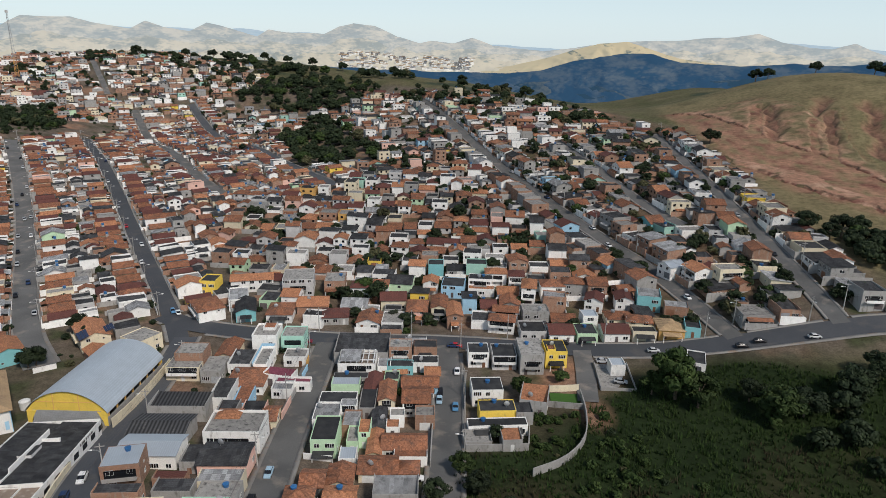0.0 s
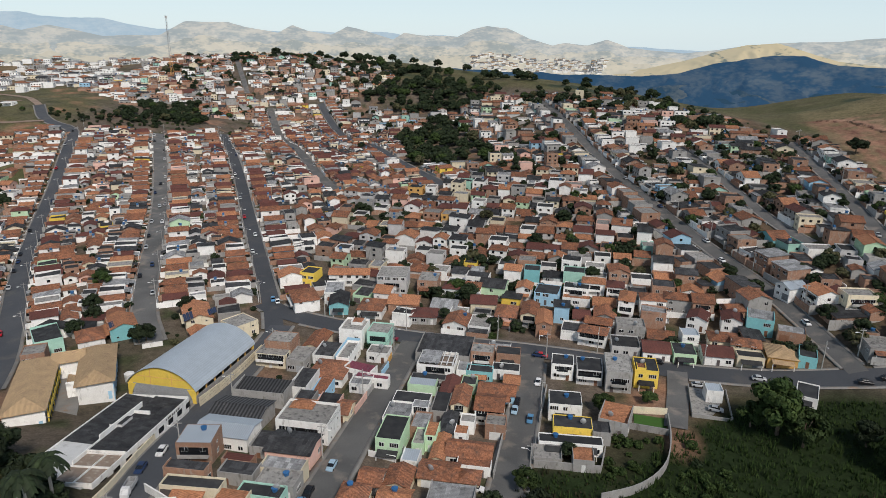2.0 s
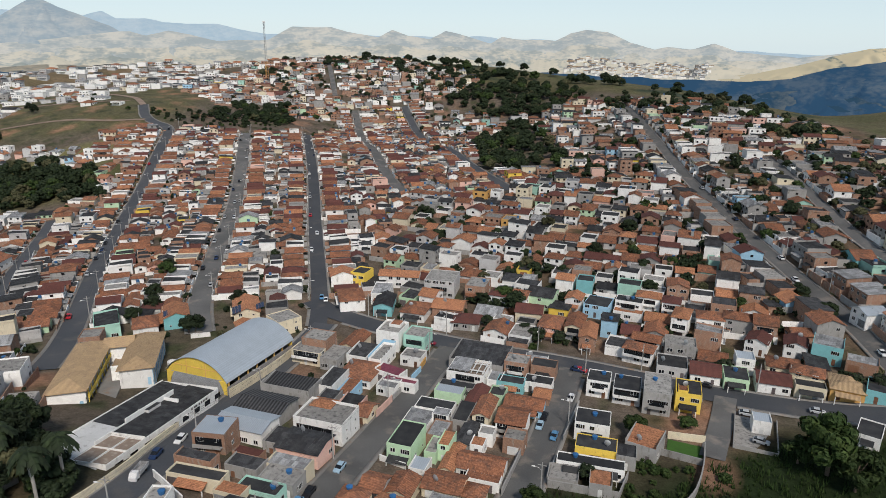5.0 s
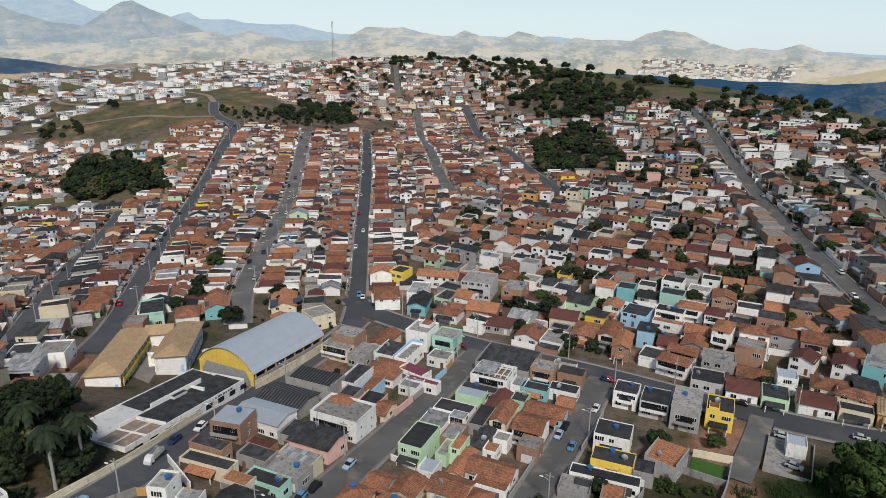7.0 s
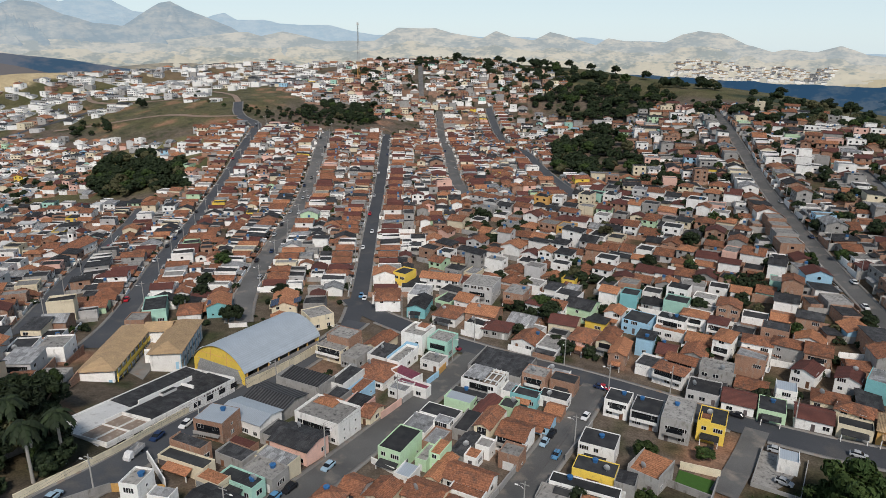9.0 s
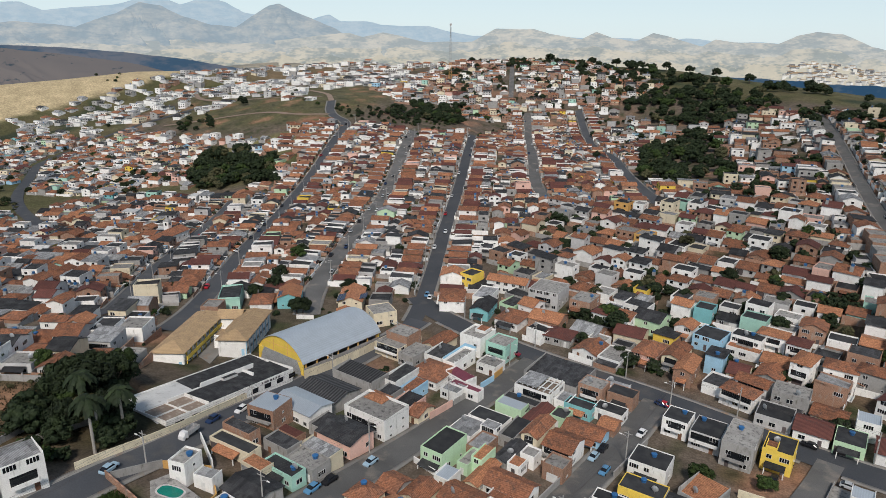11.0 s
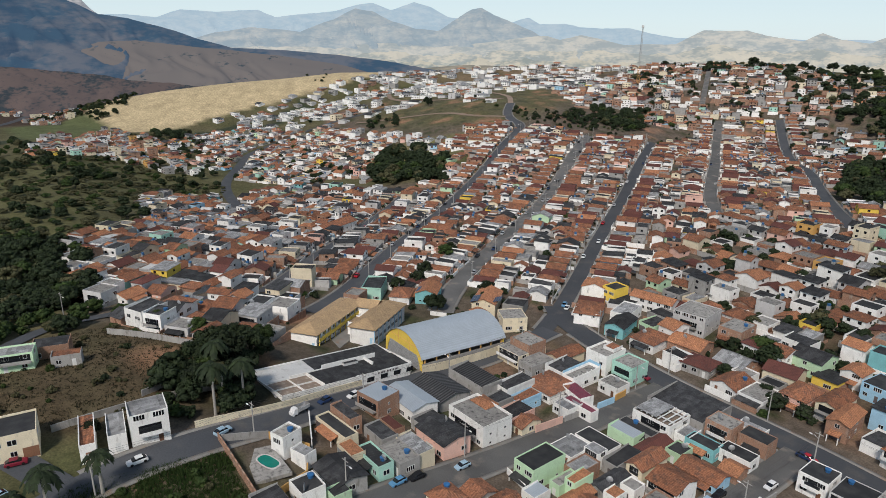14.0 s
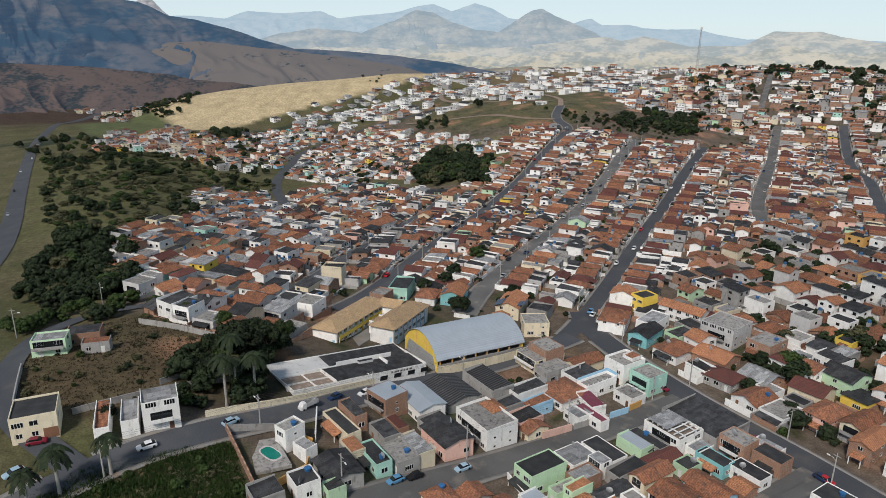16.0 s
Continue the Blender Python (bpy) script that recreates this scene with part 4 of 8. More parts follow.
def roof_shape(kind, w, d, top, rise, eave=0.35):
    """The roof over a w by d body, with its ridge along x (gable, hip), falling to the front (shed), or a slab with a parapet (flat)."""
    s = Shape()
    x, y = w / 2 + eave, d / 2 + eave
    t = 0.12
    if kind == "gable":
        drop = rise * eave / (d / 2)
        for sg in (-1, 1):
            q = [(-x, sg * y, top - drop), (x, sg * y, top - drop), (x, 0, top + rise), (-x, 0, top + rise)]
            s.solid(q if sg < 0 else q[::-1], t)
        s.box(-x, x, -0.12, 0.12, top + rise - 0.02, top + rise + 0.07)
    elif kind == "across":
        drop = rise * eave / (w / 2)
        for sg in (-1, 1):
            q = [(sg * x, -y, top - drop), (sg * x, y, top - drop), (0, y, top + rise), (0, -y, top + rise)]
            s.solid(q if sg > 0 else q[::-1], t)
        s.box(-0.12, 0.12, -y, y, top + rise - 0.02, top + rise + 0.07)
    elif kind == "hip":
        drop = rise * eave / (min(w, d) / 2)
        r = max(0.3, (w - d) / 2) if w >= d else 0.15
        ry = 0 if w >= d else (d - w) / 2
        a, b = (-r, -ry, top + rise), (r, ry, top + rise)
        z = top - drop
        if w >= d:
            s.solid([(-x, -y, z), (x, -y, z), b, a], t)
            s.solid([(x, y, z), (-x, y, z), a, b], t)
            s.solid([(x, -y, z), (x, y, z), b], t)
            s.solid([(-x, y, z), (-x, -y, z), a], t)
        else:
            a, b = (0, -ry, top + rise), (0, ry, top + rise)
            s.solid([(-x, -y, z), (x, -y, z), a], t)
            s.solid([(x, y, z), (-x, y, z), b], t)
            s.solid([(x, -y, z), (x, y, z), b, a], t)
            s.solid([(-x, y, z), (-x, -y, z), a, b], t)
    elif kind == "shed":
        if framed(w):
            x, y = w / 2 - 0.17, d / 2 - 0.17
        s.solid([(-x, -y, top), (x, -y, top), (x, y, top + rise), (-x, y, top + rise)], t)
    else:
        s.box(-w / 2 + 0.15, w / 2 - 0.15, -d / 2 + 0.15, d / 2 - 0.15, top - 0.05, top + 0.06)
    return s


def body_shape(kind, w, d, top, rise, sink=2.5, parapet=0.5):
    """The walls under such a roof: hollow above the slab where there is a parapet, closed by gables where there is a ridge."""
    s = Shape()
    x, y = w / 2, d / 2
    s.box(-x, x, -y, y, -sink, top - 0.06)
    if kind == "gable":
        for sg in (-1, 1):
            s.face([(sg * x, -sg * y, top - 0.06), (sg * x, sg * y, top - 0.06), (sg * x, 0, top + rise - 0.13)])
    elif kind == "across":
        for sg in (-1, 1):
            s.face([(sg * x, sg * y, top - 0.06), (-sg * x, sg * y, top - 0.06), (0, sg * y, top + rise - 0.13)])
    elif kind == "shed":
        s.face([(x, y, top - 0.06), (-x, y, top - 0.06), (-x, y, top + rise - 0.12), (x, y, top + rise - 0.12)])
        s.face([(x, -y, top - 0.06), (x, y, top - 0.06), (x, y, top + rise - 0.12)])
        s.face([(-x, y, top - 0.06), (-x, -y, top - 0.06), (-x, y, top + rise - 0.12)])
        if framed(w):
            z1 = top + 0.55 * rise + 0.3
            s.box(-x, x, -y, -y + 0.15, top - 0.06, z1)
            s.box(-x, -x + 0.15, -y + 0.15, y, top - 0.06, z1 + 0.45 * rise)
            s.box(x - 0.15, x, -y + 0.15, y, top - 0.06, z1 + 0.45 * rise)
    elif kind == "flat" and parapet > 0:
        t = 0.15
        z0, z1 = top - 0.06, top + parapet
        s.box(-x, x, -y, -y + t, z0, z1)
        s.box(-x, x, y - t, y, z0, z1)
        s.box(-x, -x + t, -y + t, y - t, z0, z1)
        s.box(x - t, x, -y + t, y - t, z0, z1)
    return s


BLOCKS = {}
WORDS = {"white": "white-painted", "cream": "cream-painted", "brick": "bare brick", "cement": "bare grey rendered", "green": "pale green", "mint": "mint green", "turquoise": "turquoise", "blue": "blue", "pink": "salmon pink",
         "yellow": "yellow", "ochre": "ochre", "red": "red", "grey": "grey-painted"}
OVER = {"clay": "weathered clay-tile", "orange": "orange clay-tile", "oxide": "dark red tile", "tan": "tan tile", "fibre": "dark fibre-cement", "pale": "pale fibre-cement", "slab": "bare concrete", "tarred": "dark tarred",
        "metal": "zinc sheet", "plum": "plum tile", "channel": "black channel-sheet", "screed": "bare screed", "white_sheet": "white sheet"}
FORM = {"gable": "gabled", "across": "gabled", "hip": "hipped", "shed": "lean-to", "flat": "flat"}


def claim(x, y, r):
    BLOCKS.setdefault((int(x // 20), int(y // 20)), []).append((x, y, r))


def taken(x, y, r):
    i, j = int(x // 20), int(y // 20)
    return any(math.hypot(x - a, y - b) < r + c for p in (i - 1, i, i + 1) for q in (j - 1, j, j + 1) for a, b, c in BLOCKS.get((p, q), ()))


def fronts(w, d, storeys, rng, side=True):
    """Where doors and windows sit on a body: (kind, place, heading)."""
    out = []
    for level in range(storeys):
        z = 2.5 * level + 0.9
        n = max(1, int(w / 2.9))
        for k in range(n):
            x = -w / 2 + w * (k + 0.5) / n
            out.append((level, k, n, pose(x, -d / 2, z)))
        if side:
            n2 = max(1, int(d / 4))
            for k in range(n2):
                y = -d / 2 + d * (k + 0.5) / n2
                if rng.random() < 0.7:
                    out.append((level, -1, n2, pose(w / 2, y, z, 0, 0, 90)))
                if rng.random() < 0.7:
                    out.append((level, -1, n2, pose(-w / 2, y, z, 0, 0, -90)))
            if rng.random() < 0.6:
                out.append((level, -1, 1, pose(rng.uniform(-0.25, 0.25) * w, d / 2, z, 0, 0, 180)))
    return out


def house(x, y, turn, w, d, storeys=1, kind="gable", wall="white", roof="clay", rise=None, parapet=0.5, tank=None, detail=True, lift=0.0, top=None, seed=None, label="", windows=True, sink=3.0):
    """A house on the land with its front facing its own -y. turn: degrees; w, d: metres of front and depth."""
    rng = random.Random(seed if seed is not None else int(abs(x) * 7919 + abs(y) * 104729))
    rise = rise if rise is not None else {"gable": 0.19 * d, "across": 0.19 * w, "hip": 0.21 * min(w, d), "shed": 0.075 * d}.get(kind, 0)
    top = top or 2.75 * storeys + 0.1
    base = at_ground(x, y) + 0.15 + lift
    root = new("house")
    root.matrix_basis = pose(x, y, base, 0, 0, turn)
    claim(x, y, 0.45 * math.hypot(w, d) * 0.8)
    tagged(root, label or f"{WORDS[wall]} {['', 'single-storey', 'two-storey', 'three-storey', 'four-storey'][storeys]} house with {FORM[kind]} {OVER[roof]} roof", "house", "houses of the town")
    body = part("wall", body_shape(kind, w, d, top, rise, sink, parapet), WALLS[wall], root)
    part("roof", roof_shape(kind, w, d, top, rise, 0.4 if kind != "flat" else 0), ROOFS[roof], root)
    if windows:
        door_done = False
        for level, k, n, m in fronts(w, d, max(1, min(storeys, round(top / 2.6))), rng, detail):
            if level == 0 and k >= 0 and not door_done and (k == n - 1 or rng.random() < 0.5):
                door_done = True
                drop = Matrix.Translation((0, 0, -1.0))
                if w > 5 and rng.random() < 0.45:
                    part("garage_door", rng.choice(list(GARAGES.values())), None, body, at=m @ drop)
                else:
                    part("door", rng.choice(list(DOORS.values())), None, body, at=m @ drop)
            elif rng.random() < 0.72:
                key = (0.7, 0.6, 0) if k < 0 and rng.random() < 0.4 else rng.choice([(1.2, 1.1, 1), (1.6, 1.2, 1), (2.2, 1.2, 3)])
                part("window", WINDOWS[key], None, body, at=m)
    if windows and detail and storeys > 1 and rng.random() < 0.5:
        bw = w * rng.uniform(0.5, 0.95)
        b = Shape()
        b.box(-bw / 2, bw / 2, -d / 2 - 1.2, -d / 2 - 0.06, 2.35, 2.5)
        b.box(-bw / 2, bw / 2, -d / 2 - 1.2, -d / 2 - 1.1, 2.5, 3.3)
        part("balcony", b, WALLS[rng.choice([wall, "white", "cement"])], root)
        # a dark panel on the wall stands for the shade inside the open front
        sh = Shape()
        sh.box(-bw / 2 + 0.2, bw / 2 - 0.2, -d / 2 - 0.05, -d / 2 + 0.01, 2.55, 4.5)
        part("doorway", sh, GLASS, root, "dark panel for the shade of an open balcony front")
    elif windows and detail and rng.random() < 0.45 and kind != "shed":
        b = Shape()
        aw = w * rng.uniform(0.5, 0.9)
        b.solid([(-aw / 2, -d / 2 - 2.2, 2.0), (aw / 2, -d / 2 - 2.2, 2.0), (aw / 2, -d / 2 - 0.02, 2.55), (-aw / 2, -d / 2 - 0.02, 2.55)], 0.1)
        part("veranda_roof", b, ROOFS[rng.choice(["clay", "orange", "fibre", roof])], root)
        for sx in (-aw / 2 + 0.15, aw / 2 - 0.15):
            b = Shape()
            b.box(sx - 0.1, sx + 0.1, -d / 2 - 2.1, -d / 2 - 1.9, -1.0, 1.92)
            part("post", b, WALLS["white"], root)
    if detail and windows and rng.random() < 0.13:
        part("satellite_dish", DISH, None, root, "grey satellite dish", at=pose(rng.uniform(-0.35, 0.35) * w, rng.uniform(-0.3, 0.3) * d, top + (0.0 if kind == "flat" else 0.35 * rise), 0, 0, rng.uniform(-40, 40)))
    tank = rng.random() < 0.11 if tank is None else tank
    if tank and detail:
        tx, ty = rng.uniform(-0.3, 0.3) * w, rng.uniform(0.1, 0.3) * d
        tz = top + {"gable": rise * (1 - abs(ty) / (d / 2)), "across": rise * (1 - abs(tx) / (w / 2)), "hip": 0.5 * rise, "shed": rise * (ty / d + 0.5)}.get(kind, 0.06)
        part("water_tank", TANK, None, root, "blue plastic water tank", at=pose(tx, ty, tz - 0.05))
    return root


FAR_MATS = [*WALLS.values(), *ROOFS.values(), TANKBLUE, GATE, GLASS]
FAR_WALL = {k: i for i, k in enumerate(WALLS)}
FAR_ROOF = {k: len(WALLS) + i for i, k in enumerate(ROOFS)}


def far_house(x, y, turn, w, d, storeys, kind, wall, roof, rng, into):
    """A small house far off, gathered with its neighbours."""
    claim(x, y, 0.45 * math.hypot(w, d) * 0.8)
    rise = {"gable": 0.19 * d, "across": 0.19 * w, "hip": 0.21 * min(w, d), "shed": 0.075 * d}.get(kind, 0)
    top = 2.7 * storeys
    m = pose(x, y, at_ground(x, y) + 0.1, 0, 0, turn)
    b, r = body_shape(kind, w, d, top, rise), roof_shape(kind, w, d, top, rise, 0.4 if kind != "flat" else 0)
    b.m, r.m = [FAR_WALL[wall]] * len(b.m), [FAR_ROOF[roof]] * len(r.m)
    for level in range(storeys):
        for k in range(max(1, int(w / 3))):
            cx, z = -w / 2 + w * (k + 0.5) / max(1, int(w / 3)), 2.6 * level + 1.0
            b.box(cx - 0.6, cx + 0.6, -d / 2 - 0.03, -d / 2 + 0.05, z, z + 1.1 if (k or level) else z + 1.0, len(FAR_MATS) - 1)
        for sg in (-1, 1):
            b.box(sg * w / 2 - 0.04, sg * w / 2 + 0.04, -0.6, 0.6, 2.6 * level + 1.0, 2.6 * level + 2.0, len(FAR_MATS) - 1)
    if rng.random() < 0.5:  # a lean-to over the front, or a gate and a yard wall
        aw, ax = w * rng.uniform(0.4, 0.8), rng.uniform(-0.1, 0.1) * w
        n = len(r.m)
        r.solid([(ax - aw / 2, -d / 2 - 2.3, 2.0), (ax + aw / 2, -d / 2 - 2.3, 2.0), (ax + aw / 2, -d / 2 - 0.02, 2.5), (ax - aw / 2, -d / 2 - 0.02, 2.5)], 0.1)
        r.m[n:] = [FAR_ROOF[rng.choice(["clay", "orange", "fibre", "pale", roof])]] * (len(r.m) - n)
    else:
        b.box(-w / 2 + 0.4, -w / 2 + 2.8, -d / 2 - 0.05, -d / 2 + 0.02, -0.2, 2.2, len(FAR_MATS) - 2)
    if rng.random() < 0.14:
        tx, ty = rng.uniform(-0.3, 0.3) * w, rng.uniform(0.0, 0.35) * d
        n = len(b.m)
        b.box(tx - 0.6, tx + 0.6, ty - 0.6, ty + 0.6, top + 0.2, top + rise + 0.7, FAR_WALL["cement"])
        ring = [(tx + 0.65 * math.cos(k * 1.0472), ty + 0.65 * math.sin(k * 1.0472), top + rise + 1.6) for k in range(6)]
        b.solid(ring, 0.88, len(FAR_MATS) - 3)
    into.add(b, m)
    into.add(r, m)


def pick(rng, table):
    k = rng.random() * sum(table.values())
    for name, v in table.items():
        k -= v
        if k <= 0:
            return name
    return name


OLD = dict(walls={"white": 34, "cream": 11, "brick": 16, "cement": 17, "grey": 9, "pink": 3, "green": 2, "mint": 1.5, "yellow": 1.5, "ochre": 1.5, "blue": 0.4, "turquoise": 0.5},
           roofs={"clay": 30, "orange": 12, "oxide": 11, "fibre": 28, "pale": 6, "slab": 9, "tarred": 10}, storeys={1: 58, 2: 37, 3: 5}, kinds=("gable", "gable", "across", "hip"))
ROWS_OF = dict(walls={"white": 48, "cream": 20, "brick": 14, "cement": 8, "pink": 5, "green": 2, "yellow": 2.5, "grey": 3, "blue": 0.7},
               roofs={"clay": 38, "orange": 10, "oxide": 22, "fibre": 22, "slab": 5, "pale": 6}, storeys={1: 90, 2: 10}, kinds=("across", "across", "across", "across", "hip"))
FRESH = dict(walls={"white": 66, "cement": 12, "grey": 12, "brick": 5, "cream": 5}, roofs={"slab": 30, "pale": 36, "clay": 12, "fibre": 14, "orange": 4}, storeys={1: 60, 2: 40}, kinds=("gable", "hip"))
HILL = dict(walls={"brick": 30, "white": 25, "cement": 20, "cream": 12, "grey": 6, "pink": 3, "green": 2, "mint": 1.5, "blue": 1.2, "yellow": 1.2, "turquoise": 0.6},
            roofs={"clay": 16, "orange": 9, "oxide": 6, "fibre": 33, "pale": 13, "slab": 14, "tarred": 9}, storeys={1: 62, 2: 35, 3: 3}, kinds=("gable", "gable", "across", "gable"))
BACK = dict(walls={"cement": 28, "brick": 30, "white": 28, "grey": 14}, roofs={"fibre": 36, "clay": 22, "oxide": 12, "pale": 12, "slab": 9, "tarred": 10}, storeys={1: 100}, kinds=("gable", "across"))
LOWER = dict(walls={"white": 50, "cream": 14, "brick": 9, "cement": 9, "grey": 7, "pink": 4, "green": 3, "mint": 2, "yellow": 1.5, "blue": 1, "turquoise": 1},
             roofs={"clay": 27, "orange": 15, "oxide": 7, "fibre": 20, "pale": 17, "slab": 13, "white_sheet": 4}, storeys={1: 72, 2: 28}, kinds=("gable", "gable", "across", "hip"))
NEAR, MIDDLE = 235.0, 262.0
YARDS = Shape()


def any_house(x, y, turn, w, d, style, rng, into):
    wall, roof, storeys = pick(rng, style["walls"]), pick(rng, style["roofs"]), pick(rng, style["storeys"])
    if roof in ("slab", "tarred"):
        kind = "flat"
    elif roof in ("fibre", "pale", "white_sheet"):
        kind = rng.choice(["shed", "shed", "shed", "shed", "gable"])
    else:
        kind = rng.choice(style["kinds"])
    away = math.hypot(x - 30, y - 25)
    if away < MIDDLE:
        house(x, y, turn, w, d, storeys, kind, wall, roof, detail=away < NEAR)
    else:
        far_house(x, y, turn, w, d, storeys, kind, wall, roof, rng, into)


def frontage(points, half, style, lot=(7.0, 9.5), depth=(9, 13), setback=(2.0, 3.5), sides=(-1, 1), into=None, seed=1, start=0.0, stop=1.0, gap=0.35, rows=1, back=0.8):
    """Houses shoulder to shoulder along a street, fronts to it."""
    rng = random.Random(seed)
    c, w = along(points, 1.0)
    for sg in sides:
        for row in range(rows):
            s = start * len(c) + rng.uniform(0, 4)
            while s < min(len(c) - 1, stop * len(c)):
                wide = rng.uniform(*lot)
                k = min(len(c) - 1, int(s + wide / 2))
                s += wide
                deep = rng.uniform(*depth)
                off = half + rng.uniform(*setback) + deep / 2 + row * (depth[1] + 4)
                nx, ny = w[k][1] * sg, -w[k][0] * sg
                x, y = c[k][0] + nx * off, c[k][1] + ny * off
                turn = math.degrees(math.atan2(ny, nx)) - 90 + (180 if row % 2 else 0)
                ww = wide - gap - (rng.random() < 0.15) * 1.5
                if clear_of_streets(x, y, 0.5 * min(ww, deep)) < 0.8 or taken(x, y, 0.45 * min(ww, deep) * 0.95) or blocked(x, y):
                    continue
                any_house(x, y, turn, ww, deep, style, rng, into)
                m = pose(x, y, at_ground(x, y), 0, 0, turn)
                wall_at = Shape()
                wall_at.box(wide / 2 - 0.2, wide / 2 - 0.05, -deep / 2 - 2.5, deep / 2 + 7, -1.5, rng.uniform(1.6, 2.4), rng.choice([0, 0, 1, 2]))
                if rng.random() < 0.6:
                    wall_at.box(-wide / 2 + 0.1, wide / 2 - 0.25, -deep / 2 - 2.4, -deep / 2 - 2.25, -1.0, rng.uniform(1.4, 2.4), rng.choice([0, 1, 2, 2]))
                YARDS.add(wall_at, m)
                if back and rng.random() < back:
                    bd = rng.uniform(4, 6.5)
                    bw = ww * rng.uniform(0.55, 0.95)
                    p = m @ Vector((rng.choice([-1, 1]) * (ww - bw) / 2, deep / 2 + bd / 2 + rng.uniform(0.1, 1.6), 0))
                    if clear_of_streets(p.x, p.y, 0.5 * bd) > 1 and not blocked(p.x, p.y) and not taken(p.x, p.y, 0.3):
                        any_house(p.x, p.y, turn + rng.choice([0, 90, 180]) if abs(bw - bd) < 1 else turn, bw, bd, BACK, rng, into)


def fill(ring, turn, style, lot=(7, 10.5), depth=(7.5, 11), chance=0.92, into=None, seed=2, alley=2.5, walls=True):
    """Houses on the ground between the streets, in uneven rows."""
    rng = random.Random(seed)
    xs, ys = [p[0] for p in ring], [p[1] for p in ring]
    cx, cy = sum(xs) / len(xs), sum(ys) / len(ys)
    reach = max(math.hypot(x - cx, y - cy) for x, y in ring)
    c, s = math.cos(radians(turn)), math.sin(radians(turn))
    v = -reach
    while v < reach:
        deep = rng.uniform(*depth)
        u = -reach + rng.uniform(0, 6)
        while u < reach:
            wide = rng.uniform(*lot)
            lx, ly = u + wide / 2, v + deep / 2 + rng.uniform(-1.5, 1.5)
            u += wide
            x, y = cx + c * lx - s * ly, cy + s * lx + c * ly
            if not within(x, y, ring) or rng.random() > chance:
                continue
            dd = deep * rng.uniform(0.75, 1.0)
            ww = (wide - 0.5) * rng.uniform(0.8, 1.0)
            if clear_of_streets(x, y, 0.5 * min(ww, dd)) < 1.5 or taken(x, y, 0.45 * min(ww, dd)) or blocked(x, y):
                continue
            any_house(x, y, turn + rng.choice([0, 0, 0, 180, 180, 90]) + rng.uniform(-4, 4), ww, dd, style, rng, into)
            if walls and rng.random() < 0.7:
                wall_at = Shape()
                wall_at.box(wide / 2 - 0.1, wide / 2 + 0.05, -deep / 2 - 1, deep / 2 + 1.5, -1.5, rng.uniform(1.5, 2.3), rng.choice([0, 1, 1, 2]))
                wall_at.box(-wide / 2, wide / 2 - 0.15, -deep / 2 - 1, -deep / 2 - 0.85, -1.5, rng.uniform(1.2, 2.3), rng.choice([0, 1, 1, 2]))
                YARDS.add(wall_at, pose(x, y, at_ground(x, y), 0, 0, turn))
        v += deep + rng.uniform(0.3, 1.0) * alley


KEEP_CLEAR = []


def within(x, y, ring):
    """Whether a place lies inside a ring of corners."""
    odd = False
    for (ax, ay), (bx, by) in zip(ring, ring[1:] + ring[:1]):
        if (ay > y) != (by > y) and x < (bx - ax) * (y - ay) / (by - ay) + ax:
            odd = not odd
    return odd


def blocked(x, y):
    return any(within(x, y, ring) for ring in KEEP_CLEAR)

# ---- large buildings near the road ----


def placed(name, x, y, turn, label, category, group="", lift=0.1):
    root = new(name)
    root.matrix_basis = pose(x, y, at_ground(x, y) + lift, 0, 0, turn)
    return tagged(root, label, category, group)


